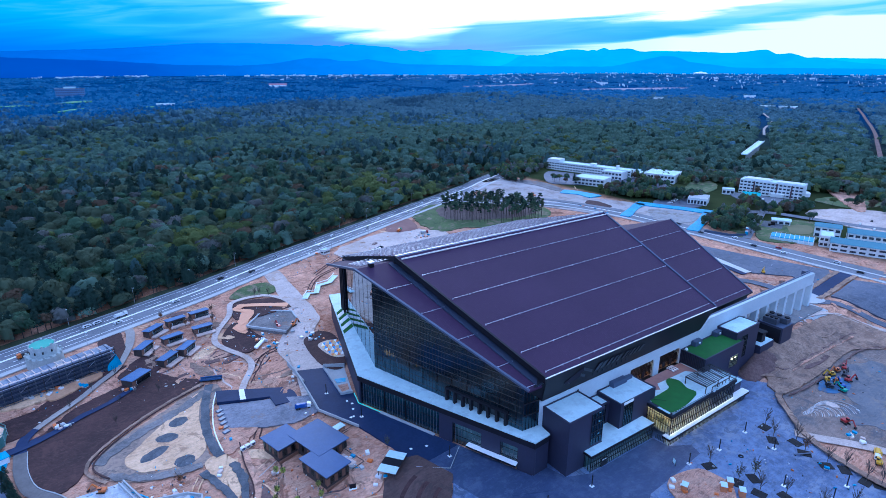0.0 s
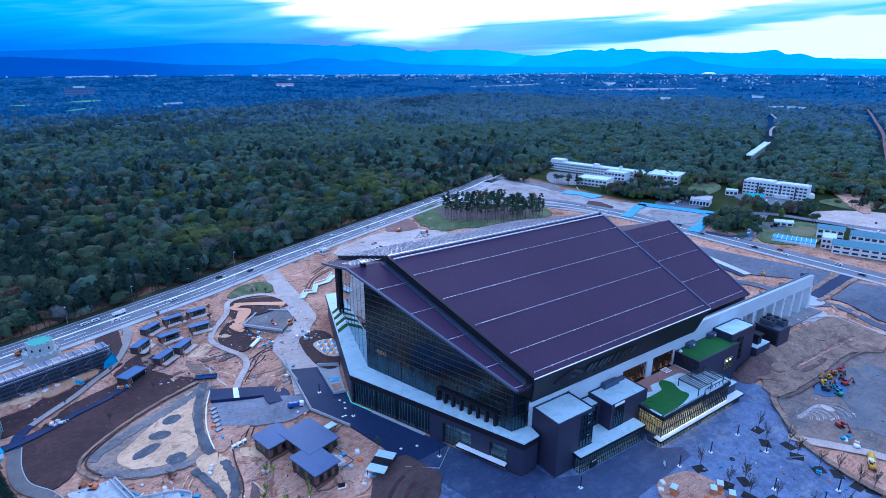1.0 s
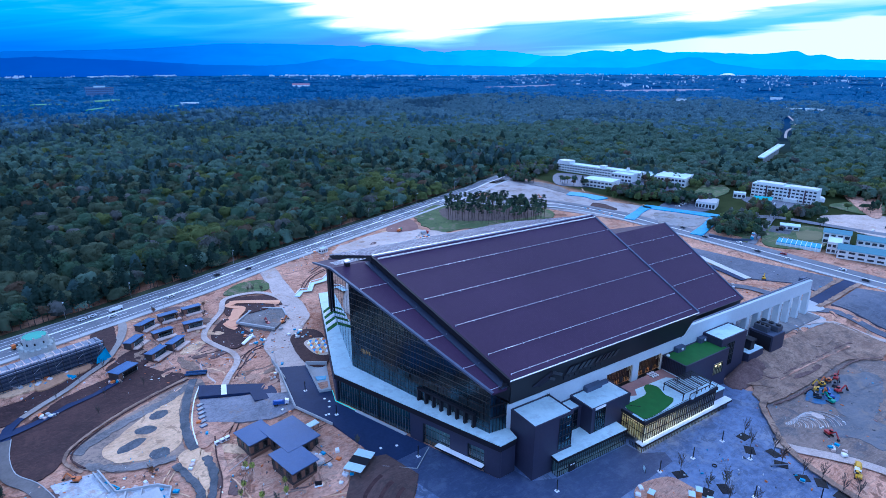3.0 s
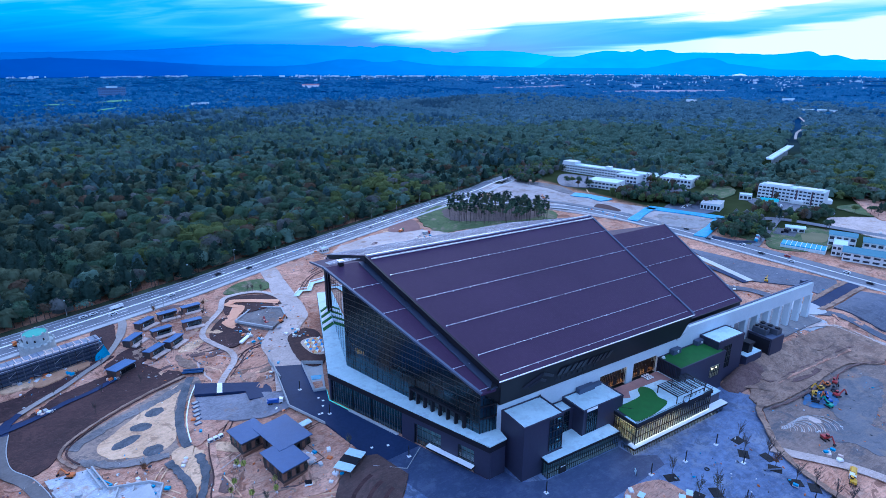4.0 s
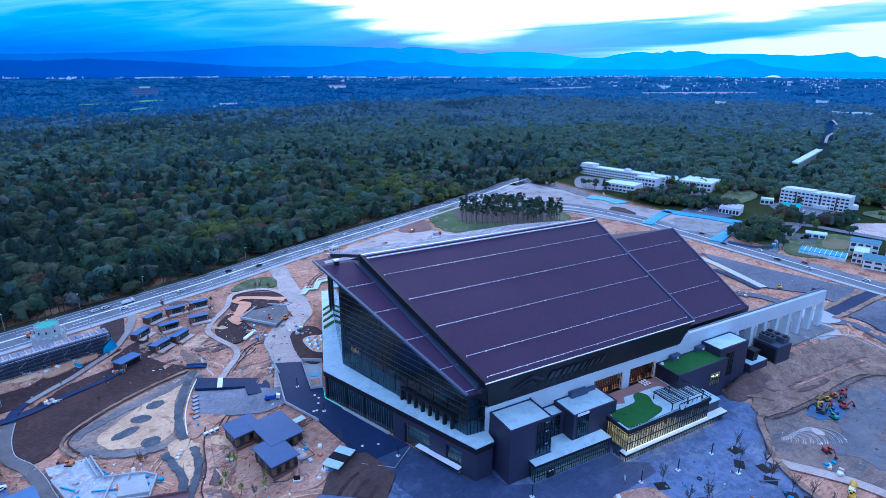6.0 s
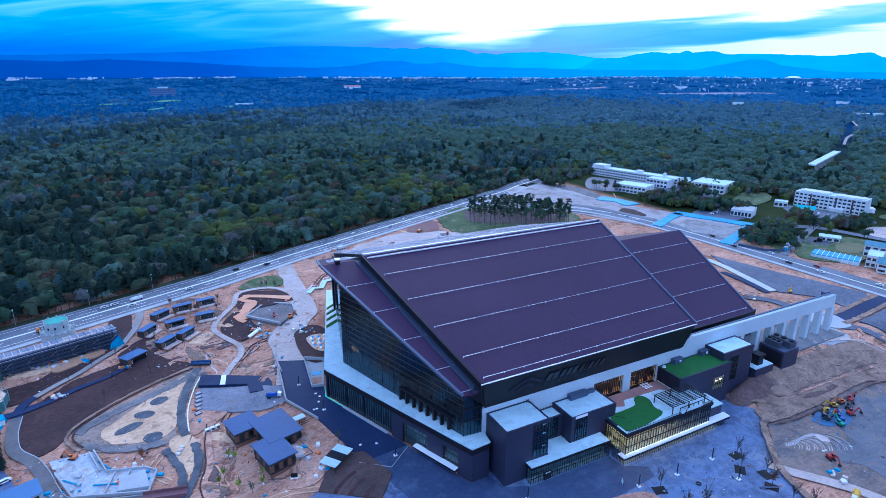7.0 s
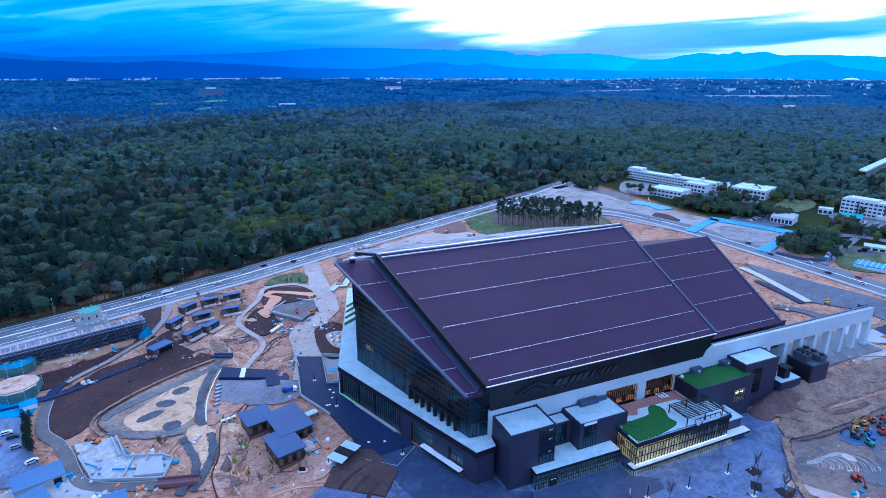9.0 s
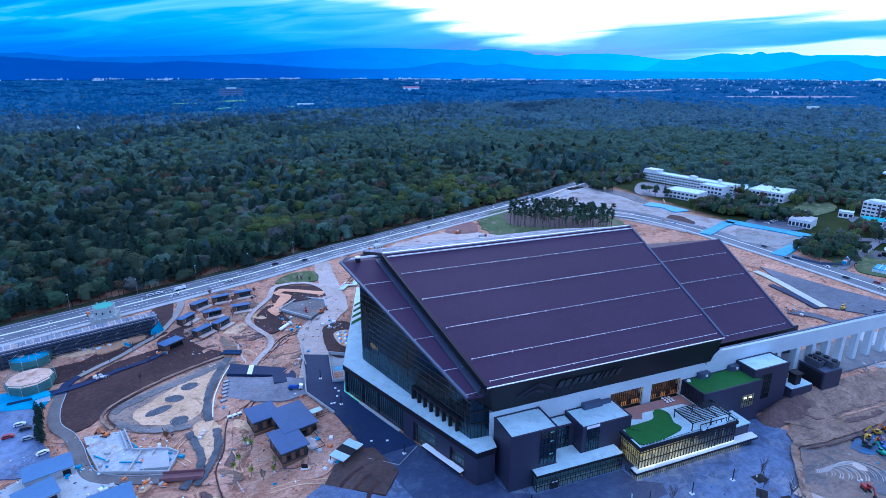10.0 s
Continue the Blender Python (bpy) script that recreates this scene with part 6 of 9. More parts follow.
def cabin(u, v, turn, w=10.5, d=5.2, deck=True):
    z = lie(u, v)
    t = thing("park_cabin", u, v, z, turn, "small dark timber cabin with blue metal roof and front deck", "cabin", "cabins in the park")
    part("body", Shape().box(-w / 2 + 0.4, -d / 2 + 0.5, -0.6, w / 2 - 0.4, d / 2 - 0.3, 3.0), DARKWOOD, t)
    part("front_panel", Shape().box(-w / 2 + 0.3, -d / 2 + 0.45, -0.3, -w / 2 + 2.2, -d / 2 + 0.5, 2.9), BROWNW, t, "brown boarded front")
    part("window_pane", Shape().box(-w / 2 + 2.6, -d / 2 + 0.42, 0.5, w / 2 - 0.8, -d / 2 + 0.5, 2.5), GLASS, t)
    for k in range(4):
        x = -w / 2 + 2.6 + k * (w - 3.4) / 3
        part("window_frame", Shape().box(x - 0.06, -d / 2 + 0.36, 0.4, x + 0.06, -d / 2 + 0.42, 2.6), WHITE if k in (0, 3) else MULL, t)
    part("roof", Shape().add([(-w / 2, -d / 2, 3.5), (w / 2, -d / 2, 3.5), (w / 2, d / 2, 3.05), (-w / 2, d / 2, 3.05), (-w / 2, -d / 2, 3.7), (w / 2, -d / 2, 3.7), (w / 2, d / 2, 3.25), (-w / 2, d / 2, 3.25)],
         [(3, 2, 1, 0), (4, 5, 6, 7), (0, 1, 5, 4), (1, 2, 6, 5), (2, 3, 7, 6), (3, 0, 4, 7)]), BLUEROOF, t, "blue ribbed metal roof")
    if deck:
        part("deck", Shape().box(-w / 2 + 1, -d / 2 - 2.4, -0.4, w / 2 + 0.5, -d / 2 + 0.4, 0.25), DECKW, t, "pale timber deck")
        for k in range(3):
            part("deck_post", Shape().box(-w / 2 + 1.2 + k * (w - 1.4) / 2, -d / 2 - 2.2, -1.5, -w / 2 + 1.4 + k * (w - 1.4) / 2, -d / 2 - 2.0, -0.4), DARKWOOD, t)
    return t


for u, v, a in ((-96, 195, 38), (-84, 200.5, 12), (-89, 184, 14), (-103, 180, 49), (-84.5, 173, 45), (-94.5, 167, 41), (-71, 204, 10), (-73, 188, 5)):
    cabin(u, v, a)
cabin(-110, 157, 37, 11.5, 7.5, False)

# ---- lodge with crossing roofs ----
lodge = thing("lodge", -62.5, 60, 0, 15, "dark timber lodge with broad slate-blue metal roofs", "lodge")


def lodge_rect(x0, y0, x1, y1):
    return [(x0, y0), (x1, y0), (x1, y1), (x0, y1)]


# three overlapping wings, each a low mono-pitch
for k, (x0, y0, x1, y1, zh, zlow) in enumerate(((-9.6, 7.6, 2.7, 20.0, 7.35, 7.25), (-1.6, -6.9, 13.1, 12.8, 7.47, 7.37), (-7.3, -18.2, 4.4, -2.0, 7.41, 7.31))):
    part("roof", Shape().prism(lodge_rect(x0, y0, x1, y1), [zh - 0.35, zlow - 0.35, zlow - 0.35, zh - 0.35], [zh, zlow, zlow, zh]), LODGEROOF, lodge, "slate-blue ribbed metal roof")
    part("wall", Shape().box(x0 + 0.9, y0 + 0.9, 0.5, x1 - 0.9, y1 - 0.9, zlow - 0.4), DARKWOOD, lodge, "dark boarded wall")
    part("plinth", Shape().box(x0 + 0.4, y0 + 0.2, 0.3, x1 - 0.5, y0 + 0.9, 1.9), BROWNW, lodge)
    for i in range(6):
        x = x0 + 1.4 + i * (x1 - x0 - 2.8) / 5
        part("window", Shape().box(x - 0.7, y0 + 0.84, 2.8, x + 0.7, y0 + 0.9, 5.6), GLASS if i % 2 else BROWNW, lodge)
        y = y0 + 1.4 + i * (y1 - y0 - 2.8) / 5
        part("window", Shape().box(x0 + 0.84, y - 0.7, 2.8, x0 + 0.9, y + 0.7, 5.6), GLASS if i % 2 else BROWNW, lodge)
part("side_stair", Shape().add([], []).box(4.6, -17, 0.8, 10.5, -8.0, 2.2).box(4.6, -16, 2.2, 8.6, -8.4, 3.4), DECKW, lodge, "pale outdoor terraces")
part("ramp_roof", Shape().box(13.3, 3, 4.8, 19.5, 6.2, 5.1), PALE, lodge, "pale covered walkway")
for x in (14, 16.5, 19):
    part("walkway_post", Shape().box(x - 0.12, 3.2, 1, x + 0.12, 3.4, 4.8).box(x - 0.12, 5.8, 1, x + 0.12, 6.0, 4.8), DARKWOOD, lodge)
for z in (2.2, 3.2, 4.2):
    part("walkway_rail", Shape().bar((13.4, 1.5, z), (22, 1.5, z), 0.2).bar((4.7, -18, z - 0.6), (10.5, -18, z - 0.6), 0.2).bar((10.6, -18, z - 0.6), (10.6, -7, z - 0.6), 0.2), DARKWOOD, lodge)

pavilion = thing("garden_pavilion", -41, 35.3, 4.2, 38, "flat garden pavilion with grey and black roof panels", "pavilion")
for k, m in enumerate((PALE, EDGE, PALE)):
    part("roof_panel", Shape().box(-6 + 4 * k, -3.6, 2.6, -2.1 + 4 * k, 3.6, 2.8), m, pavilion, "grey roof panel" if k != 1 else "black roof panel")
for x in (-5.5, 5.5):
    for y in (-3.2, 3.2):
        part("post", Shape().box(x - 0.12, y - 0.12, 0, x + 0.12, y + 0.12, 2.6), DARKWOOD, pavilion)
board = thing("notice_board", -57, 36, lie(-57, 36), -20, "small black notice board on white base", "notice board")
part("board", Shape().box(-1.2, -0.1, 0.6, 1.2, 0.1, 2.4), EDGE, board)
part("base", Shape().box(-1.4, -0.6, 0, 1.4, 0.6, 0.6), WHITE, board)

# ---- long building under scaffolding, with the round stone tower behind ----
NET = surf("dark_scaffold_net", (0.022, 0.032, 0.060), (0.055, 0.078, 0.13), 0.8, 0, 0.3, 2.0)
long_b = thing("scaffolded_building", -119.5, 177, 6.8, 197, "long building wrapped in dark scaffolding", "building")
part("body", Shape().box(0, -2, -3, 88, 5.5, 9.4), NET, long_b)
part("roof", Shape().box(-1.5, -2.4, 9.4, 89, 4.6, 9.8), surf("unfinished_roof_boards", (0.10, 0.14, 0.22), (0.30, 0.33, 0.38), 0.8, 0, 0.1, 0.8, c=(0.42, 0.36, 0.30)), long_b, "unfinished boarded roof")
part("roof_boarding", Shape().box(6, 3.2, 9.8, 80, 4.4, 10.1), DECKW, long_b)
for i in range(31):
    x = -1.5 + 3 * i
    part("scaffold_standard", Shape().bar((x, 6.8, -2), (x, 6.8, 11.4), 0.2), GREYBAR if i % 2 else MULL, long_b)
    part("scaffold_standard", Shape().bar((x, 5.9, -2), (x, 5.9, 11.4), 0.14), GREYBAR if i % 2 else MULL, long_b)
    if i % 3 == 0:
        part("scaffold_brace", Shape().bar((x, 6.95, 1.6), (x + 3, 6.95, 3.6), 0.12), RAILM, long_b)
        part("scaffold_brace", Shape().bar((x + 3, 6.95, 5.6), (x, 6.95, 7.6), 0.12), RAILM, long_b)
    part("roof_rafter", Shape().bar((x + 1.5, -2, 10.0), (x + 1.5, 4.4, 10.2), 0.35, 0.3), DECKW if i % 4 else EDGEL, long_b)
for z in (1.6, 3.6, 5.6, 7.6, 9.4, 11.2):
    part("scaffold_ledger", Shape().bar((-1.5, 6.9, z), (89, 6.9, z), 0.18), RAILM if z > 9 else GREYBAR, long_b)
    part("scaffold_board", Shape().box(-1.5, 5.8, z - 0.9, 89, 6.8, z - 0.82), EDGEL, long_b)
part("sheet_end", Shape().add([(-1.6, -5, 0.5), (-1.6, 6.5, 0.5), (-1.6, 6.5, 7), (-1.6, -5, 8.6), (-2.6, -5, 0.5), (-4.0, 6.5, 0.3), (-1.9, 6.5, 7), (-1.9, -5, 8.6)], [(0, 1, 2, 3), (7, 6, 5, 4), (0, 4, 5, 1), (1, 5, 6, 2), (2, 6, 7, 3), (3, 7, 4, 0)]), TARP, long_b, "blue sheet over the scaffold's end")
part("side_sheet", Shape().add([(-1.6, 7.0, 0.2), (3.5, 7.1, -0.4), (2.6, 7.1, 3.2), (-1.6, 7.0, 6.5), (-1.6, 7.3, 0.2), (3.5, 7.8, -0.4), (2.6, 7.3, 3.2), (-1.6, 7.2, 6.5)], [(3, 2, 1, 0), (4, 5, 6, 7), (0, 1, 5, 4), (1, 2, 6, 5), (2, 3, 7, 6), (3, 0, 4, 7)]), TARP, long_b, "blue sheet over the scaffold's end")
tower = thing("round_tower", -144, 188, 0, 0, "round grey tower with battlements and green flat top", "tower")
TOWER = surf("grey_tower_render", (0.36, 0.40, 0.40), (0.50, 0.54, 0.53), 0.85, 0, 0.3, 1.2, 0.2)
part("drum", Shape().tube(0, 0, 3, 15.5, 7.9, 7.5, 28), TOWER, tower, "", 0.1)
part("upper_drum", Shape().tube(0, 0, 15.5, 20.5, 5.5, 5.4, 28), TOWER, tower)
part("green_top", Shape().tube(0, 0, 20.5, 20.7, 5.0, 5.0, 28), surf("green_roof_paint", (0.07, 0.34, 0.26), (0.10, 0.42, 0.32), 0.7), tower, "green flat roof")
for i in range(16):
    a = 6.2832 * i / 16
    part("battlement", Shape().box(-0.45, -0.4, 0, 0.45, 0.4, 1.1), TOWER, tower).matrix_basis = pose(7.4 * math.cos(a), 7.4 * math.sin(a), 15.5, 0, 0, 90 + 22.5 * i)
    if i % 2 == 0:
        part("battlement", Shape().box(-0.4, -0.3, 0, 0.4, 0.3, 0.9), TOWER, tower).matrix_basis = pose(5.2 * math.cos(a), 5.2 * math.sin(a), 20.5, 0, 0, 90 + 22.5 * i)
for a in (200, 235, 270, 310):
    part("slit_window", Shape().box(-0.35, -0.1, 0, 0.35, 0.1, 1.2), EDGE, tower).matrix_basis = pose(5.46 * math.cos(radians(a)), 5.46 * math.sin(radians(a)), 17.4, 0, 0, a + 90)

# ---- two many-sided buildings in green nets ----
GREENNET = surf("green_safety_net", (0.06, 0.16, 0.15), (0.11, 0.25, 0.23), 0.8, 0, 0.3, 2.0)
TANROOF = surf("tan_roof_boards", (0.66, 0.40, 0.27), (0.86, 0.60, 0.44), 0.8, 0, 0.2, 1.0, c=(0.50, 0.36, 0.28))
for u, v, r, top, lab in ((-168.5, 138, 9.6, TANROOF, "many-sided building in green nets with bare tan roof"), (-172.5, 157, 9.2, TARP, "many-sided building in green nets with blue sheeted roof")):
    o = thing("round_house", u, v, lie(u, v), 12, lab, "building", "many-sided buildings")
    part("wall", Shape().tube(0, 0, -1, 3.4, r, r, 10), GREENNET, o)
    part("roof", Shape().tube(0, 0, 3.4, 4.3, r - 0.2, r - 2.2, 10), top, o)
    for i in range(10):
        a = 6.2832 * (i + 0.5) / 10
        part("roof_batten", Shape().bar((0.25 * r * math.cos(a), 0.25 * r * math.sin(a), 4.4), (0.78 * r * math.cos(a), 0.78 * r * math.sin(a), 4.34), 0.3, 0.16), DECKW, o)
    part("roof_hatch", Shape().box(-4.5, -3.2, 4.3, -1.8, -1.2, 5.1), TANROOF, o)
    part("roof_lantern", Shape().tube(1, 1.5, 4.3, 5.8, 2.2, 1.7, 6), TANROOF, o)
    for i in range(10):
        a = 6.2832 * i / 10
        part("scaffold_pole", Shape().bar((1.04 * r * math.cos(a), 1.04 * r * math.sin(a), -1), (1.04 * r * math.cos(a), 1.04 * r * math.sin(a), 5.0), 0.14), RAILM, o)
    for z in (1.3, 2.9, 4.6):
        ring = [(1.05 * r * math.cos(6.2832 * i / 10), 1.05 * r * math.sin(6.2832 * i / 10), z) for i in range(10)]
        for a, b in zip(ring, ring[1:] + ring[:1]):
            part("scaffold_tube", Shape().bar(a, b, 0.2), GREENNET, o)
setting("ground_sheet", patch([(-182, 132), (-166, 135), (-158, 128), (-160, 119), (-182, 121)], 0.5, 3, 4, False), TARP, "blue sheet spread on the ground", "tarpaulin")
setting("timber_pile", patch([(-145, 160), (-135, 165), (-125, 170), (-122.5, 166), (-132, 160.5), (-143, 155)], 0.8, 1.2, 5, True, 0.05, None, 0.5, 0.4), surf("raw_orange_timber", (0.42, 0.22, 0.12), (0.58, 0.34, 0.2), 0.9, 0, 0.2, 1.2), "spread of raw orange timber", "timber")
setting("works_yard", patch([(-160, 156), (-146, 157), (-130, 163), (-122, 168), (-136, 171), (-152, 166), (-166, 162)], 0.5, 1.2, 5, True, 0.05, None, 0.6), SAND, "pale works yard beside scaffolding", "yard")
hut = thing("site_hut", -161.5, 124.5, lie(-161, 124), 20, "small hut with bright blue roof", "hut")
part("body", Shape().box(-3, -1.8, 0, 3, 1.8, 2.6), WHITE, hut)
part("roof", Shape().add([(-3.3, -2.1, 2.6), (3.3, -2.1, 2.6), (3.3, 2.1, 3.2), (-3.3, 2.1, 3.2), (-3.3, -2.1, 2.8), (3.3, -2.1, 2.8), (3.3, 2.1, 3.4), (-3.3, 2.1, 3.4)], [(3, 2, 1, 0), (4, 5, 6, 7), (0, 1, 5, 4), (1, 2, 6, 5), (2, 3, 7, 6), (3, 0, 4, 7)]), TARP, hut)
for u, v, a, w, d in ((-146.5, 68, 18, 16, 9), (-147, 54, 27, 13, 10), (-122, 42, 15, 14, 9)):
    s = thing("works_shed", u, v, lie(u, v), a, "long works shed with blue metal roof", "shed", "blue-roofed sheds")
    part("body", Shape().box(-w / 2 + 0.4, -d / 2 + 0.4, -0.5, w / 2 - 0.4, d / 2 - 0.4, 3.4), CONC, s)
    part("roof", Shape().prism([(-w / 2, -d / 2), (w / 2, -d / 2), (w / 2, d / 2), (-w / 2, d / 2)], [3.3, 3.3, 4.1, 4.1], [3.5, 3.5, 4.3, 4.3]), SHEDROOF, s, "pale blue ribbed roof")
    part("door", Shape().box(w / 2 - 4, -d / 2 + 0.3, 0, w / 2 - 1.5, -d / 2 + 0.4, 2.6), EDGE, s)

# ---- foundation site in the park's corner ----
found = thing("foundation_works", -119, 72, lie(-119, 72) + 0.1, 0, "pale concrete foundations with low walls under construction", "building site")
part("slab", Shape().prism([(-20, 17), (-5, 16), (0, 0), (13, -4), (17, -8), (14, -19), (-10, -10), (-17, 7)], -0.2, 0.35), surf("fresh_pale_concrete", (0.30, 0.33, 0.38), (0.60, 0.63, 0.67), 0.7, 0, 0.14, 0.9, c=(0.42, 0.34, 0.30), churn=((0.22, 0.23, 0.27), (0.66, 0.66, 0.66), (0.34, 0.30, 0.29))), found, "pale stained slab")
for a, b in (((-5, 16), (0, 0)), ((0, 0), (13, -4)), ((13, -4), (17, -8)), ((17, -8), (14, -19)), ((14, -19), (-10, -10)), ((-10, -10), (-17, 7)), ((-6.5, 15.5), (-2, 1)), ((3, -2), (0, -13)), ((8, -3.5), (5, -15))):
    part("low_wall", Shape().bar((*a, 0.8), (*b, 0.8), 0.5, 1.2), CONC, found)
part("raised_block", Shape().prism([(5, -8), (13, -6), (14.5, -17), (4, -14.5)], 0.3, 1.7), CONC, found, "pale concrete block")
for a, b in (((-14, 2), (-8, -4)), ((-4, -6), (4, -9)), ((-3, 8), (1, 2))):
    part("blue_pipe", Shape().bar((*a, 0.7), (*b, 0.7), 0.4), TARP, found, "blue flexible pipe")
footbridge = thing("footbridge", -100, 48.7, lie(-100, 49) + 0.4, -14, "low rust-red footbridge with solid rails", "bridge")
RUST = surf("rust_red_steel", (0.17, 0.075, 0.085), (0.23, 0.11, 0.11), 0.7)
part("deck", Shape().box(-7.5, -2, 0, 7.5, 2, 0.5), RUST, footbridge)
for y in (-2, 1.8):
    part("rail", Shape().box(-7.5, y, 0.5, 7.5, y + 0.2, 1.6), RUST, footbridge)
blue_bridge = thing("footbridge", -80, 143, lie(-80, 143) + 0.3, -22, "short footbridge with blue-grey rails", "bridge")
part("deck", Shape().box(-5, -1.2, 0, 5, 1.2, 0.4), EDGE, blue_bridge)
for y in (-1.2, 1.05):
    part("rail", Shape().box(-5, y, 0.4, 5, y + 0.15, 1.4), BLUEROOF, blue_bridge)

# ---- vehicles ----
TYRE = surf("tyre_rubber", (0.02, 0.02, 0.02), None, 0.9)
CARGLASS = surf("car_glass", (0.02, 0.025, 0.03), None, 0.1)
PAINT = {k: surf(k + "_car_paint", c, tuple(min(1, v * 1.1) for v in c), 0.3) for k, c in (("white", (0.75, 0.76, 0.78)), ("dark", (0.03, 0.03, 0.04)), ("red", (0.35, 0.03, 0.03)), ("blue", (0.03, 0.09, 0.35)), ("silver", (0.4, 0.42, 0.44)), ("yellow", (0.62, 0.36, 0.02)), ("orange", (0.6, 0.16, 0.03)), ("green", (0.04, 0.32, 0.2)))}
bodies = {}


def car(u, v, turn, paint="white", z=None, group="cars on the road"):
    key = "car" + paint
    if key not in bodies:
        low = Shape().prism([(-2.2, -0.85), (2.2, -0.85), (2.2, 0.85), (-2.2, 0.85)], 0.35, 0.85).add(
            [(-2.1, -0.8, 0.85), (2.1, -0.8, 0.85), (2.1, 0.8, 0.85), (-2.1, 0.8, 0.85), (-1.5, -0.65, 1.5), (0.7, -0.65, 1.5), (0.7, 0.65, 1.5), (-1.5, 0.65, 1.5)],
            [(4, 5, 6, 7), (0, 1, 5, 4), (1, 2, 6, 5), (2, 3, 7, 6), (3, 0, 4, 7)])
        glass = Shape().add([(-1.95, -0.83, 0.95), (1.35, -0.83, 0.95), (0.68, -0.70, 1.42), (-1.48, -0.70, 1.42), (-1.95, 0.83, 0.95), (1.35, 0.83, 0.95), (0.68, 0.70, 1.42), (-1.48, 0.70, 1.42)],
                            [(3, 2, 1, 0), (4, 5, 6, 7), (0, 4, 7, 3), (1, 2, 6, 5)])
        wheel = Shape().tube(0, 0, -0.1, 0.1, 0.33, n=10)
        bodies[key] = [low.mesh("car_body", PAINT[paint]), glass.mesh("car_glass", CARGLASS), wheel.mesh("wheel", TYRE)]
    b, g, w = bodies[key]
    t = thing("car", u, v, lie(u, v) + 0.3 if z is None else z, turn, paint + " passenger car standing on asphalt", "car", group)
    part("body", b, None, t)
    part("glazing", g, None, t)
    for x in (-1.35, 1.35):
        for y in (-0.85, 0.85):
            part("wheel", w, None, t).matrix_basis = pose(x, y, 0.33, 90, 0, 0)
    return t


for u, off, p in ((-118, 17, "white"), (-113, 17, "white"), (-107, 8, "white"), (-75, 8, "white"), (-40, 16, "dark"), (-22, 8, "dark"), (5, 17, "silver"), (40, 8, "white"), (62, 16, "white"), (95, 8, "silver"), (120, 16, "white"), (150, 8, "white"), (185, 15, "white"), (-150, 8, "dark"), (230, 15, "dark")):
    car(u - 0.4 * off, road_edge(u) + 0.92 * off, 22 + 0.015 * (u + 160), p)
for v, off, p in ((128, -5, "dark"), (104, 4, "white"), (84, -5, "dark"), (70, 5, "red"), (62, -4, "white"), (30, 5, "white"), (12, -5, "dark"), (155, 4, "dark"), (-20, 5, "white")):
    car(316 + off, v, 91, p, None)
for i in range(9):
    car(52 + 3.1 * i, 244 + 1.55 * i, 118, ("white", "silver", "white", "dark", "white")[i % 5], None, "cars parked behind the stadium")
for i in range(3):
    for j in range(4):
        car(478 + 3 * j - i * 6, 160 - 8 * j - i * 3, 10, ("white", "silver", "dark")[(i + j) % 3], None, "cars before the apartments")
for i in range(14):
    car(392 + (i % 5) * 5, 325 + 9 * (i // 5) + 2 * (i % 3), 20, ("white", "dark", "silver", "blue")[i % 4], None, "cars in the school yard")
for u, v, p in ((450, 62, "white"), (470, 60, "dark"), (476, 40, "white"), (455, 25, "dark"), (490, 52, "silver"), (440, 48, "white")):
    car(u, v, 15, p, None, "cars on the gravel park")
for i in range(8):
    car(384 + 4.2 * i, 206 + 1.2 * i, 100, ("white", "dark", "white", "silver")[i % 4], None, "cars on the east lot")
car(-152, 83, 28, "white", None, "cars by the sheds")
for u, v, p in ((-166, 108, "white"), (-163, 104, "dark"), (-168, 100, "red"), (-160, 96, "silver")):
    car(u, v, 10, p, None, "cars by the sheds")


def truck(u, v, turn, cab, load, label):
    t = thing("works_truck", u, v, lie(u, v) + 0.3, turn, label, "truck")
    part("cab", Shape().prism([(1.8, -1.05), (3.5, -1.05), (3.5, 1.05), (1.8, 1.05)], 0.7, [2.7, 2.3, 2.3, 2.7]), PAINT[cab], t, "", 0.08)
    part("windscreen", Shape().box(3.48, -0.9, 1.5, 3.54, 0.9, 2.2), CARGLASS, t)
    part("bed", Shape().box(-3.5, -1.1, 0.8, 1.6, 1.1, 1.1).box(-3.5, -1.1, 1.1, 1.6, -0.95, 1.8).box(-3.5, 0.95, 1.1, 1.6, 1.1, 1.8), PAINT[load], t)
    part("load", Shape().box(-3.0, -0.85, 1.1, 1.2, 0.85, 2.4), PAINT[load], t, "", 0.3)
    for x in (-2.6, -1.6, 2.5):
        for y in (-1.0, 1.0):
            part("wheel", Shape().tube(0, 0, -0.15, 0.15, 0.5, n=12), TYRE, t).matrix_basis = pose(x, y, 0.5, 90, 0, 0)
    return t


truck(-53, 93, -20, "white", "blue", "blue works truck with white cab on gravel")
truck(-108, road_edge(-105) + 15, 24, "white", "white", "white lorry on the road")
truck(-152, road_edge(-150) + 8, 202, "orange", "dark", "orange road roller truck on the carriageway")
truck(110, 284, 40, "green", "orange", "green and orange works truck")
truck(128, 272, -10, "red", "silver", "red works truck beside pallets")


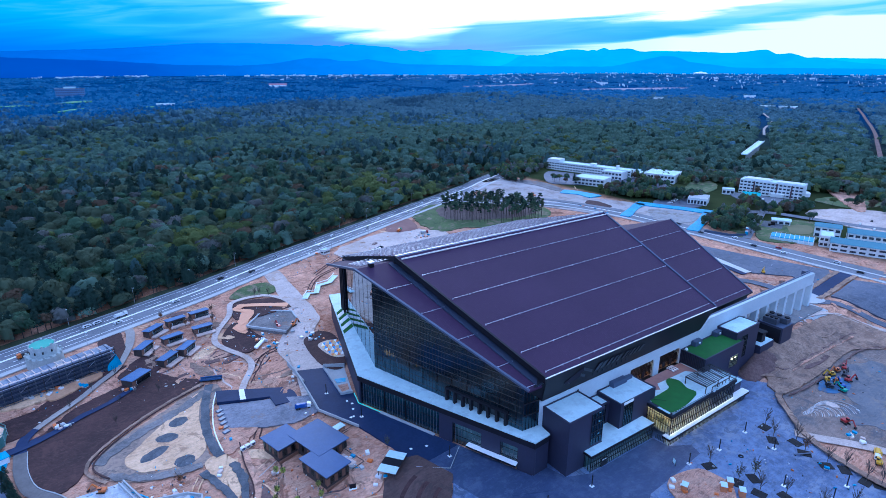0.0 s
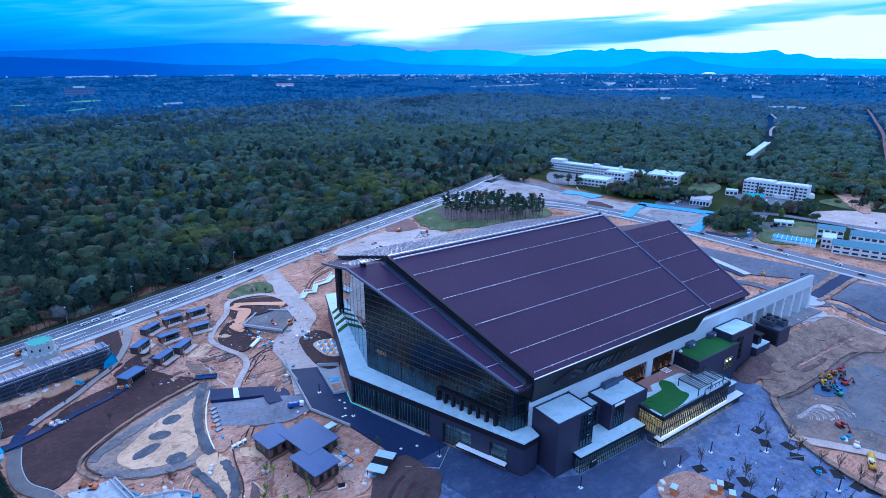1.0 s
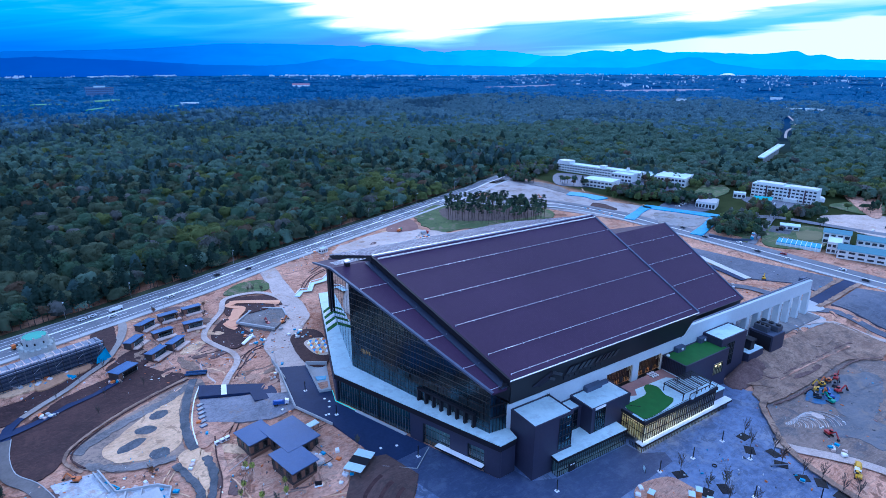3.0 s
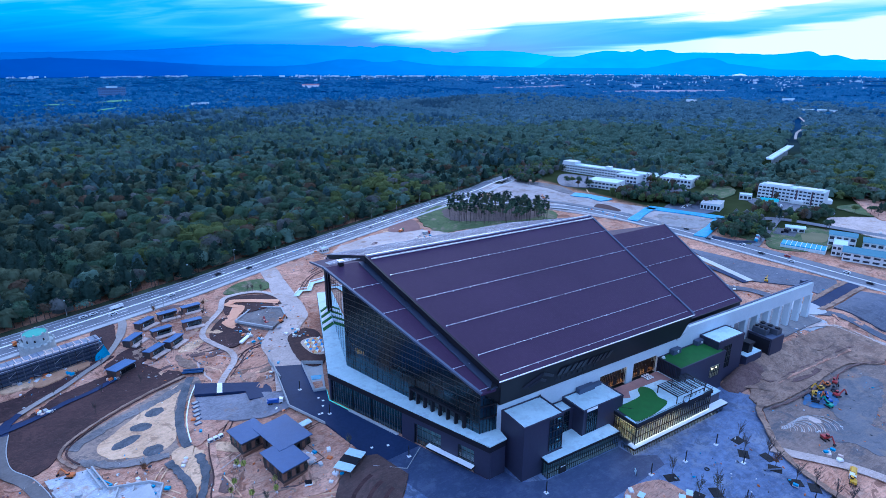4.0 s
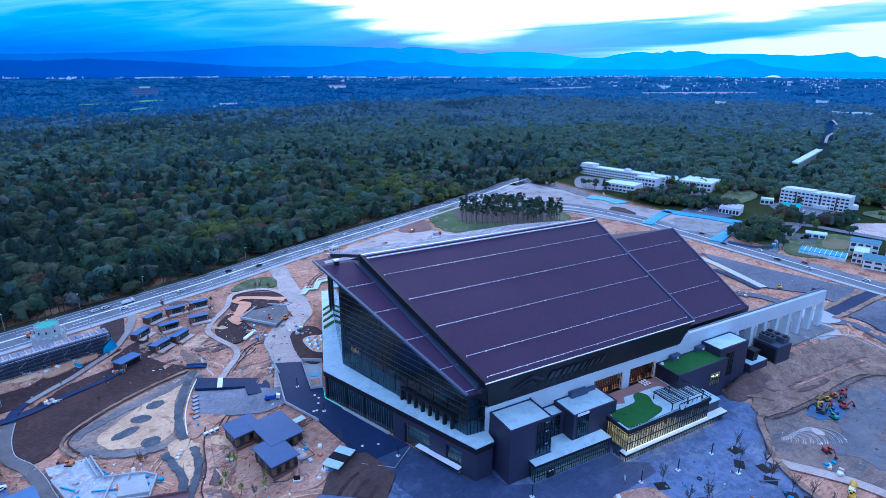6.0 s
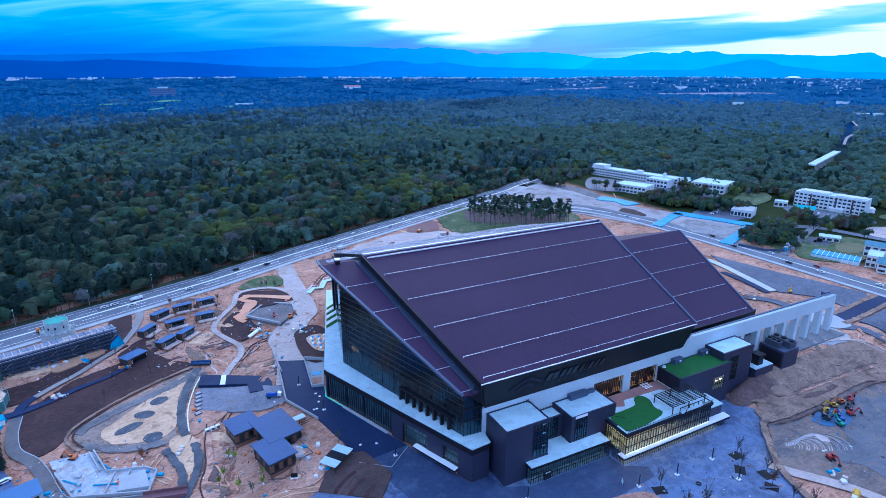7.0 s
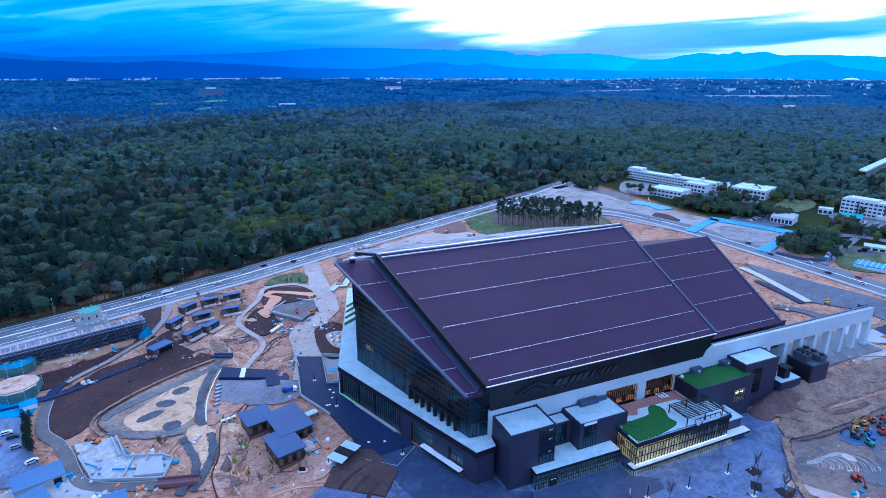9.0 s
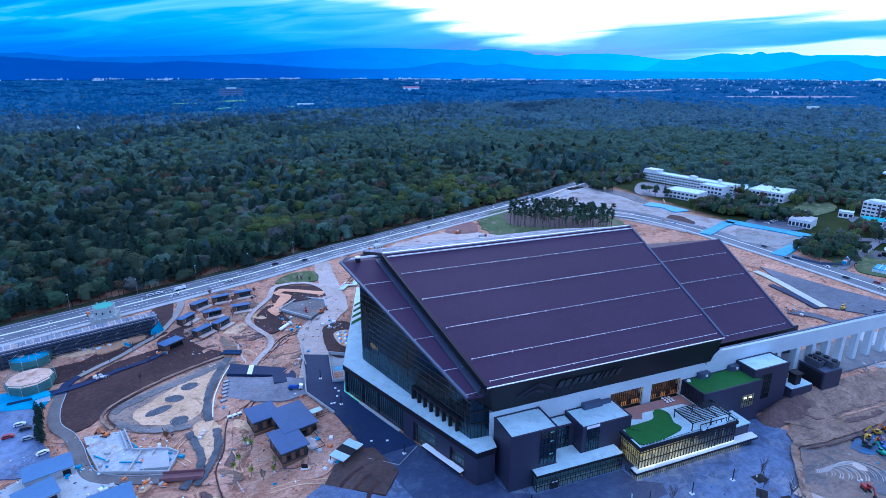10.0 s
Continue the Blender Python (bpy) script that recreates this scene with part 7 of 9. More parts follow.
def digger(u, v, turn, paint, label, arm=1.0):
    t = thing("excavator", u, v, lie(u, v) + 0.15, turn, label, "excavator", "excavators on the site")
    t.matrix_world = t.matrix_world @ Matrix.Diagonal((0.85, 0.85, 0.85, 1))
    for y in (-1.1, 1.1):
        part("track", Shape().prism([(-1.8, y - 0.3), (1.8, y - 0.3), (1.8, y + 0.3), (-1.8, y + 0.3)], 0, 0.8), TYRE, t, "", 0.2)
    part("house", Shape().box(-2.0, -1.2, 0.9, 0.8, 1.2, 2.0), PAINT[paint], t, "", 0.15)
    part("cab", Shape().box(-0.4, 0.2, 2.0, 1.0, 1.2, 3.0), CARGLASS, t, "", 0.1)
    part("cab_roof", Shape().box(-0.5, 0.15, 3.0, 1.05, 1.25, 3.12), PAINT[paint], t)
    part("boom", Shape().bar((0.8, -0.3, 1.6), (3.4 * arm, -0.3, 4.2), 0.5, 0.6), PAINT[paint], t)
    part("stick", Shape().bar((3.4 * arm, -0.3, 4.2), (5.4 * arm, -0.3, 1.6), 0.4, 0.45), PAINT[paint], t)
    part("bucket", Shape().prism([(5.0 * arm, -0.8), (5.9 * arm, -0.8), (5.9 * arm, 0.3), (5.0 * arm, 0.3)], 0.6, [1.7, 1.2, 1.2, 1.7]), MULL, t)
    return t


for u, v, a, p, lab in ((164, -30, 160, "yellow", "yellow excavator parked on wet ground"), (157, -31, 200, "yellow", "yellow excavator with folded arm"), (176, -31, 15, "red", "red excavator with stretched arm"), (165, -37, 340, "red", "red excavator on a blue sheet"),
                        (157, -37, 60, "blue", "blue excavator in the pit"), (152, -34, 120, "dark", "dark excavator in the pit"), (160, -34, 190, "orange", "orange excavator among others"), (169, -34, 10, "dark", "dark excavator among others"), (170, -30, 170, "orange", "orange excavator beside the slope"), (153, -39, 80, "green", "green excavator with folded arm"),
                        (127, -50, 250, "red", "small red excavator working alone"), (109, -68, 20, "yellow", "yellow excavator beside the haul road"),
                        (-131, 87, 150, "orange", "orange excavator on pale slab"), (-36, 172, 100, "red", "small red excavator beside a court"), (-28, 170, 30, "orange", "small orange excavator on gravel"), (294, 310, 80, "orange", "orange excavator on levelled lot"), (262, 52, 30, "yellow", "small yellow roller on asphalt")):
    digger(u, v, a, p, lab)
truck(113, -66, 200, "white", "yellow", "white and yellow works truck on mud")

# ---- pallets, sheets, boxes and drums left on the site ----
HEAP = [PAINT["white"], TARP, PAINT["orange"], CONC, DECKW, PAINT["silver"], TARP, PAINT["white"], CONC]
clutter_rng = random.Random(4)


def pallet(u, v, z=None):
    s = clutter_rng.uniform(0.4, 1.1)
    k = clutter_rng.randrange(len(HEAP))
    t = thing("stacked_goods", u, v, (lie(u, v) if z is None else z) + 0.25, clutter_rng.uniform(0, 180),
              ("white wrapped", "blue sheeted", "orange boxed", "grey concrete", "timber", "silver metal", "blue sheeted", "white wrapped", "grey concrete")[k] + " building goods stacked on the ground", "building goods", "goods on the site")
    part("load", Shape().box(-1.0 * s, -0.7 * s, 0.15, 1.0 * s, 0.7 * s, 0.15 + 0.9 * s), HEAP[k], t, "", 0.12)
    part("pallet", Shape().box(-1.1 * s, -0.8 * s, 0, 1.1 * s, 0.8 * s, 0.15), DECKW, t)


for cu, cv, ru, rv, n in ((-49, 88, 5, 4, 2), (-44, 158, 6, 5, 9), (-24, 149, 4, 4, 14), (-47, 168, 4, 3, 8), (-27, 158, 5, 5, 4), (-56, 48, 2, 6, 3), (-49, 47, 5, 5, 9), (-46, 33, 4, 3, 3),
                          (-142, 164, 12, 4, 34), (-119, 66, 12, 8, 10), (-119, 48, 14, 4, 14), (-46, 120, 5, 6, 4), (-154, 60, 8, 5, 10), (-139, 137, 5, 1.5, 8), (-133, 66, 7, 3, 10), (-148, 62, 8, 5, 8), (-128, 52, 9, 4, 8), (-104, 62, 4, 4, 4), (-86, 96, 2, 10, 3), (-93, 74, 4, 4, 3), (34, -33, 6, 4, 6), (46, -40, 6, 4, 4),
                          (80, -56, 12, 6, 1), (120, -57, 5, 3, 8), (208, 1, 5, 3, 6), (124, 268, 10, 5, 12), (232, 58, 5, 6, 6), (-114, 151, 4, 2, 4), (-80, 55, 4, 8, 4), (302, 240, 6, 30, 8), (60, 250, 14, 4, 6), (20, 268, 14, 6, 6)):
    for i in range(n):
        pallet(cu + clutter_rng.uniform(-ru, ru), cv + clutter_rng.uniform(-rv, rv))
roll = thing("white_sheet_roll", -50, 162, lie(-50, 162) + 0.5, 50, "long white sheeting roll on earth", "sheeting")
part("sheet", Shape().prism([(-6, -1), (5, -1.4), (6, 0.8), (-5, 1.3)], -0.4, 0.7), WHITE, roll, "", 0.3)
for u, v, a in ((37, -34, 20), (48, -42, 35), (52, -42, 35), (51, -47, 35)):
    o = thing("site_booth", u, v, lie(u, v) + 0.3, a, "small orange site booth with pale roof", "booth", "orange booths")
    part("body", Shape().box(-1.3, -1.0, 0, 1.3, 1.0, 2.4), surf("orange_panel", (0.45, 0.17, 0.07)) if "orange_panel" not in bpy.data.materials else bpy.data.materials["orange_panel"], o)
    part("roof", Shape().box(-1.4, -1.1, 2.4, 1.4, 1.1, 2.6), PALE, o)
    part("door", Shape().box(-0.5, -1.04, 0, 0.5, -1.0, 2.0), BROWNW, o)
gatehouse = thing("white_container", 258, -30, lie(258, -30) + 0.3, 10, "white steel container beside the car park", "container")
part("body", Shape().box(-4, -3, 0, 4, 3, 5.0), PALE, gatehouse, "", 0.05)
part("door", Shape().box(-1, -3.05, 0, 1, -3.0, 2.4), EDGEL, gatehouse)

# bench, tyre and sign boards standing on the plaza
bench = thing("long_bench", 91.5, -49, 4.45, -28, "long blue-grey bench on the plaza", "bench")
part("seat", Shape().box(-3.6, -0.35, 0.45, 3.6, 0.35, 0.6), EDGEL, bench, "", 0.04)
for x in (-3, -1, 1, 3):
    part("leg", Shape().box(x - 0.1, -0.3, 0, x + 0.1, 0.3, 0.45), MULL, bench)
tyre = thing("loose_tyre", 71, -36, 4.45, 0, "black tyre lying on the paving", "tyre")
ring = [((0.75 + 0.22 * math.cos(b)) * math.cos(a), (0.75 + 0.22 * math.cos(b)) * math.sin(a), 0.22 + 0.22 * math.sin(b)) for a in np.arange(18) * 0.34907 for b in np.arange(8) * 0.7854]
rubber = Shape().add(ring, [(8 * i + k, 8 * ((i + 1) % 18) + k, 8 * ((i + 1) % 18) + (k + 1) % 8, 8 * i + (k + 1) % 8) for i in range(18) for k in range(8)])
part("rubber_ring", rubber, TYRE, tyre)
info = thing("sign_board_stand", 46, -24, 4.45, 60, "two pale sign boards on a dark stand", "sign stand")
for z in (0.7, 1.7):
    part("board", Shape().box(-0.9, -0.08, z, 0.9, 0.08, z + 0.75), PALE, info)
part("post", Shape().box(-1.1, -0.06, 0, -0.95, 0.06, 2.6).box(0.95, -0.06, 0, 1.1, 0.06, 2.6), MULL, info)
pump = thing("pump_boxes", -80.5, 82, lie(-80.5, 82) + 0.2, 15, "row of three white pump boxes on gravel", "pump boxes")
for k in range(3):
    part("casing", Shape().box(-3.2 + 2.2 * k, -0.7, 0, -1.4 + 2.2 * k, 0.7, 1.5), WHITE, pump, "", 0.08)
    part("grille", Shape().box(-3.0 + 2.2 * k, -0.74, 0.3, -1.6 + 2.2 * k, -0.7, 1.2), EDGEL, pump)

# ---- lamp posts ----
def post(u, v, h=4.5, kind="plaza"):
    z = lie(u, v) if kind == "road" else 4.45
    t = thing("street_lamp", u, v, z, 0, "slim grey street lamp along the road" if kind == "road" else "short black lamp post on white base", "street lamp", kind + " lamps")
    if kind == "road":
        part("pole", Shape().tube(0, 0, 0, h, 0.16, 0.1, 8), CONC, t)
        part("arm", Shape().bar((0, 0, h), (0.5, -1.8, h + 0.3), 0.14), CONC, t)
        part("lamp_head", Shape().box(0.2, -2.4, h + 0.2, 0.8, -1.7, h + 0.4), PALE, t)
    else:
        part("base", Shape().box(-0.7, -0.7, 0, 0.7, 0.7, 0.25), WHITE, t)
        part("pole", Shape().tube(0, 0, 0.25, h, 0.2, 0.2, 8), MULL, t)


for u in range(-190, 300, 34):
    post(u - 10.8, road_edge(u) + 25.5, 10, "road")
for u in range(-170, 140, 42):
    post(u + 1.8, road_edge(u) - 4.5, 8, "road")
for u, v in ((87, -29), (68, -29), (86, -41), (86, -66), (68, -53), (51, -27), (-20, 28), (-36, 70), (-41, 95), (12, -14), (-8, -12), (75, -66)):
    post(u, v, 5.0)
for u, v in ((-36, 84), (-35, 81), (-36.5, 77), (-40, 72), (-38.7, 72), (-30, 40), (-24, 38)):
    d = thing("white_marker", u, v, 4.62, 0, "small white marker block on asphalt", "marker", "markers on the promenade")
    part("block", Shape().box(-0.5, -0.5, 0, 0.5, 0.5, 0.12), WHITE, d, "", 0.04)

# ---- young and bare trees ----
def bare_tree(seed, h=8.0):
    r = random.Random(seed)
    sh = Shape().tube(0, 0, 0, h * 0.6, 0.13, 0.06, 6)
    for k in range(16):
        a, z = r.uniform(0, 6.28), h * r.uniform(0.28, 0.6)
        l = h * r.uniform(0.25, 0.42)
        tip = (l * 0.45 * math.cos(a), l * 0.45 * math.sin(a), z + l)
        sh.bar((0, 0, z), tip, 0.075)
        for m in range(5):
            b = a + r.uniform(-0.8, 0.8)
            mid = Vector((0, 0, z)).lerp(Vector(tip), r.uniform(0.4, 0.9))
            sh.bar(mid, mid + Vector((0.6 * math.cos(b), 0.6 * math.sin(b), r.uniform(0.5, 1.2))), 0.038)
    return sh


def tufts(seed, n, rx, rz, zc, size, mat, name="crown"):
    r = random.Random(seed)
    sh = Shape()
    for i in range(n):
        d = Vector((r.gauss(0, 1), r.gauss(0, 1), r.gauss(0, 1))).normalized() * r.uniform(0.45, 1.0)
        c = Vector((d.x * rx, d.y * rx, zc + d.z * rz))
        t = Vector((r.gauss(0, 1), r.gauss(0, 1), r.gauss(0, 1))).normalized()
        b = t.orthogonal().normalized()
        s = size * r.uniform(0.6, 1.4)
        sh.add([c + t * s, c - t * s * 0.5 + b * s * 0.8, c - t * s * 0.5 - b * s * 0.8], [(0, 1, 2)])
    return sh.mesh(name, mat)


PITSOIL = surf("black_planting_soil", (0.010, 0.010, 0.012), (0.024, 0.022, 0.024), 0.95, 0, 0.5, 2.0)
BARE = [bare_tree(k, 9.5).mesh("trunk", BARK) for k in range(4)]
YELLOWG = surf("yellow_green_leaves", (0.26, 0.31, 0.04), (0.42, 0.46, 0.08), 0.8, 0, 0.5, 2.0)
RUSTL = surf("rusty_leaves", (0.16, 0.07, 0.03), (0.26, 0.12, 0.05), 0.8, 0, 0.5, 2.0)
DULLL = surf("dull_olive_leaves", (0.05, 0.06, 0.03), (0.10, 0.11, 0.05), 0.8, 0, 0.5, 2.0)
THIN = {"y": tufts(1, 320, 1.6, 1.9, 5.4, 0.27, YELLOWG), "r": tufts(2, 260, 1.7, 1.9, 5.0, 0.26, RUSTL), "o": tufts(3, 140, 1.8, 2.3, 5.4, 0.24, DULLL)}
for i, (u, v, k) in enumerate(((97, -32, ""), (91, -38, ""), (97, -44, ""), (93, -49, "r"), (56, -32, ""), (56, -43, "o"), (63, -45, "o"), (57, -50, ""), (92, -57, ""), (94, -69, ""), (95, -62, ""), (63, -56, ""), (96, -73, ""), (76, -72, ""), (66, -66, ""))):
    p = thing("planted_tree", u, v, 4.45, i * 40, "bare young tree in a square black planting pit" if not k else "young tree with autumn leaves in a black planting pit", "tree", "trees on the plaza")
    part("planting_pit", Shape().box(-2.3, -1.8, 0, 2.3, 1.8, 0.18), PITSOIL, p, "square black planting pit")
    part("trunk", BARE[i % 4], None, p)
    if k:
        part("crown", THIN[k], None, p)
for i, (u, v, k) in enumerate(((-77, 59, "y"), (-75, 57, "y"), (-80, 49, "y"), (-82, 45, "y"), (-67, 43, "y"), (-68, 38, "y"), (-37, 46, "o"), (-72, 36, "o"), (-76, 40, "y"), (-107, 75, "r"), (-64, 205, "r"), (-66, 195, "r"), (-90, 208, "r"), (-36, 214, "o"), (-33, 214, "o"), (-28, 212, "o"), (-118, 163, ""), (-128, 156, ""), (-137, 146, ""), (-112, 146, ""), (-119, 141, ""), (-103, 143, ""), (-122, 128, ""), (-88, 192, ""), (-78, 180, ""), (-98, 188, ""), (-80, 195, "r"), (-77, 196, ""), (-100, 172, ""), (-86, 163, ""))):
    p = thing("young_tree", u, v, lie(u, v), i * 55, "young staked tree with yellow-green leaves" if k == "y" else ("young tree with rusty leaves" if k == "r" else "thin young tree on bare earth"), "tree", "young trees in the park")
    p.matrix_world = p.matrix_world @ Matrix.Diagonal((0.66, 0.66, 0.66, 1))
    if k == "y":
        for x, y in ((1.1, 0), (-0.6, 1.0), (-0.6, -1.0)):
            part("stake", Shape().bar((x * 1.4, y * 1.4, 0), (0.1 * x, 0.1 * y, 3.2), 0.12), DECKW, p, "timber stake")
    part("trunk", BARE[i % 4], None, p)
    if k:
        part("crown", THIN[k], None, p)

# ---- buildings beyond the site ----
CREAM = surf("white_school_walls", (0.62, 0.64, 0.64), (0.74, 0.76, 0.75), 0.8, 0, 0.1, 0.6)
TEAL = ribbed("teal_metal_roof", (0.07, 0.20, 0.26), (0.10, 0.26, 0.32), 0.6, 0)
WINDARK = surf("dark_window", (0.03, 0.04, 0.055), None, 0.15)


def house(name, u, v, turn, w, d, h, floors, cols_, label, category, group="", roof=None, pitched=0.0, z=None, wall=None):
    t = thing(name, u, v, lie(u, v) if z is None else z, turn, label, category, group)
    part("wall", Shape().box(-w / 2, -d / 2, -1, w / 2, d / 2, h), wall or CREAM, t)
    if pitched:
        part("roof", Shape().add([(-w / 2 - 0.6, -d / 2 - 0.6, h), (w / 2 + 0.6, -d / 2 - 0.6, h), (w / 2 + 0.6, d / 2 + 0.6, h), (-w / 2 - 0.6, d / 2 + 0.6, h), (-w / 2 - 0.6, 0, h + pitched), (w / 2 + 0.6, 0, h + pitched)],
             [(0, 1, 5, 4), (2, 3, 4, 5), (0, 4, 3), (1, 2, 5), (3, 2, 1, 0)]), roof or TEAL, t)
    else:
        part("roof", Shape().box(-w / 2 + 0.3, -d / 2 + 0.3, h, w / 2 - 0.3, d / 2 - 0.3, h + 0.15), roof or PALE, t, "flat pale roof")
        for a in ((-w / 2, -d / 2, w / 2, -d / 2 + 0.3), (-w / 2, d / 2 - 0.3, w / 2, d / 2), (-w / 2, -d / 2 + 0.3, -w / 2 + 0.3, d / 2 - 0.3), (w / 2 - 0.3, -d / 2 + 0.3, w / 2, d / 2 - 0.3)):
            part("parapet", Shape().box(a[0], a[1], h, a[2], a[3], h + 0.7), wall or CREAM, t)
    fh = h / max(1, floors)
    for f in range(floors):
        for c in range(cols_):
            x = -w / 2 + (c + 0.5) * w / cols_
            part("window", Shape().box(x - 0.34 * w / cols_, -d / 2 - 0.06, f * fh + 0.9, x + 0.34 * w / cols_, -d / 2 + 0.02, f * fh + 0.72 * fh), WINDARK, t)
        n2 = max(1, int(d / 5))
        for c in range(n2):
            y = -d / 2 + (c + 0.5) * d / n2
            part("window", Shape().box(-w / 2 - 0.06, y - 1.0, f * fh + 0.9, -w / 2 + 0.02, y + 1.0, f * fh + 0.7 * fh), WINDARK, t)
    return t


sch = house("school", 448.7, 369.4, -75.6, 118, 15, 9.6, 3, 30, "long white three-storey school with many windows", "school")
part("upper_block", Shape().box(-58, -7, 9.6, -40, 7.4, 13.4), CREAM, sch)
part("stair_tower", Shape().box(2, -3, 9.6, 9, 4, 12.6), CREAM, sch)
part("stair_tower", Shape().box(38, -3, 9.6, 41, 0, 14), CREAM, sch)
house("school_wing", 447, 326, -75, 26, 22, 9, 2, 6, "white school wing with flat roof", "school")
house("school_hall", 396, 318, -70, 36, 24, 8, 2, 8, "white hall with flat cream roof on posts", "hall")
house("low_hall", 486, 318, -72, 20, 40, 6, 1, 7, "low cream hall with pale roof", "hall")
house("office_block", 485, 285, -70, 36, 36, 9, 2, 9, "white office block with flat roof and terrace", "office")
apt = house("apartment_building", 511, 168, -77, 61, 18, 14, 4, 16, "white four-storey apartment block with red stair bays", "apartment block")
for x in (-16, 6, 20):
    part("stair_bay", Shape().box(x - 0.7, -9.4, 0, x + 0.7, -8.9, 13.6), surf("dull_red_panel", (0.075, 0.045, 0.055)) if "dull_red_panel" not in bpy.data.materials else bpy.data.materials["dull_red_panel"], apt, "dull red stair bay")
part("roof_house", Shape().box(-27, -6, 14, -2, 6.5, 15.8), CREAM, apt)
part("roof_house", Shape().box(4, -5, 14, 28, 6.5, 15.2), CREAM, apt)
part("porch", Shape().box(2, -13, 0, 14, -9.0, 3.5), CREAM, apt)
dome = thing("round_tank", 531, 141, lie(531, 141), 0, "white domed water tank", "tank")
part("shell", Shape().tube(0, 0, 0, 4, 3.4, 3.4, 16).tube(0, 0, 4, 5.4, 3.4, 1.2, 16), WHITE, dome)
house("teal_roofed_house", 476, 172, -62, 16, 10, 4, 1, 4, "cream house with bright teal roof", "house", "", surf("bright_teal_roof", (0.03, 0.36, 0.36), (0.04, 0.44, 0.44), 0.5), 2.4)
house("white_house", 478, 198, -60, 12, 9, 5, 1, 3, "small white house with flat roof", "house")
house("workshop", 411, 192, -66, 18, 22, 6, 1, 6, "grey-roofed workshop with white walls", "workshop", "", CONC)
house("plant_hall", 366, 25, -68, 52, 18, 6.5, 2, 9, "long white hall with teal metal roof", "hall", "", TEAL, 2.6)
house("plant_hall", 394, 38, -68, 26, 16, 8, 2, 6, "white hall with teal metal roof", "hall", "", TEAL, 2.4)
house("plant_hall", 388, 64, -68, 18, 14, 9, 2, 4, "white hall with teal metal roof and stair block", "hall", "", TEAL, 2.0)
house("pump_house", 364, 55, -68, 9, 18, 8, 2, 3, "white two-storey pump house", "pump house")
house("store_shed", 396, 104, -60, 14, 8, 4, 1, 3, "low white shed with pale roof", "shed", "", PALE, 1.4)
pool = thing("covered_pool", 353, 75, lie(353, 75), -69, "long low blue-roofed glazed basin building", "pool building")
part("wall", Shape().box(-15, -7, -0.5, 15, 7, 2.4), PALE, pool)
for i in range(9):
    part("roof_pane", Shape().box(-14.8 + 3.3 * i, -6.8, 2.4, -11.8 + 3.3 * i, 6.8, 2.9), TARP, pool, "blue roof pane")
    part("roof_rib", Shape().box(-11.8 + 3.3 * i, -7, 2.4, -11.5 + 3.3 * i, 7, 3.3), WHITE, pool)
for i in range(10):
    part("wall_rib", Shape().box(-15 + 3.3 * i, -7.2, 0, -14.8 + 3.3 * i, -7.0, 2.6), WHITE, pool)
fenced = thing("machine_yard", 386, 106, lie(372, 104) + 0.3, 20, "dark fenced machine yard on grass", "yard")
part("slab", Shape().box(-11, -8, 0, 11, 8, 0.2), ROCK, fenced)
part("machine", Shape().box(-2, -2, 0.2, 3, 1.5, 3).box(-6, 1, 0.2, -3, 3, 2), EDGE, fenced)
part("pipe", Shape().bar((3, 0, 2), (7, -4, 0.5), 0.7), WHITE, fenced)
for k in range(7):
    w = thing("stored_box", 338 + k * 3.4, 104 + k * 1.6, lie(350, 125) + 0.2, 25, "stored pale and blue site boxes in a row", "box", "boxes in the yard")
    part("box", Shape().box(-1.4, -1.2, 0, 1.4, 1.2, 2.2), (TARP, WHITE, PAINT["red"])[k % 3], w, "", 0.05)
setting("yard_fence", Shape().bar((316, 128, 13), (322, 110, 13), 0.3, 2.4).bar((322, 110, 13), (334, 102, 13), 0.3, 2.4), EDGEL, "grey panel fence", "fence")
setting("track_side", strip([(327, 98), (362, 111), (398, 124), (436, 138)], 6, 0.5), ASPHO, "narrow grey lane", "road")
house("gate_office", 33, 264, 20, 6, 4, 3, 1, 3, "small white gate office by the road", "office")

# ---- far plain: roads, clearings, town and mountains ----
def world_strip(pts, width, lift, thick=0.6):
    return strip([(*to_site(x, y), land(*to_site(x, y))) for x, y in spline(pts, 25)], width, lift, 25, thick=thick, smooth_line=False)


viaduct = thing("viaduct", *to_site(482, 874), 24, 0, "pale road viaduct among the trees", "viaduct")
DIRV = math.degrees(math.atan2(141, 101)) - 35
part("deck", Shape().box(-86, -4, -1, 86, 4, 0.6), PALE, viaduct).matrix_basis = pose(0, 0, 0, 0, 0, DIRV)
part("parapet", Shape().box(-86, -4.3, 0, 86, -4, 1.6).box(-86, 4, 0, 86, 4.3, 1.6), WHITE, viaduct).matrix_basis = pose(0, 0, 0, 0, 0, DIRV)
for i in range(5):
    part("pier", Shape().box(-1.2, -2.4, -28, 1.2, 3, -1), CONC, viaduct).matrix_basis = pose(math.cos(radians(DIRV)) * (-48 + 24 * i), math.sin(radians(DIRV)) * (-48 + 24 * i), 0, 0, 0, DIRV)
# road and railway are raised so the camera sees them over the trees
setting("road_north", world_strip([(600, 1060), (665, 1178), (732, 1275), (800, 1400), (876, 1570)], 4.5, 8), bpy.data.materials["tan_grey_path"], "pale country road among trees", "road")
setting("railway", world_strip([(621, 795), (735, 957), (823, 1082), (1043, 1414), (1277, 1771)], 6, 7), BROWNE, "railway line raised to show among trees", "railway")
PALEG = surf("bright_fairway", (0.035, 0.17, 0.085), (0.06, 0.24, 0.12), 0.9, 0, 0.01, 0.1)
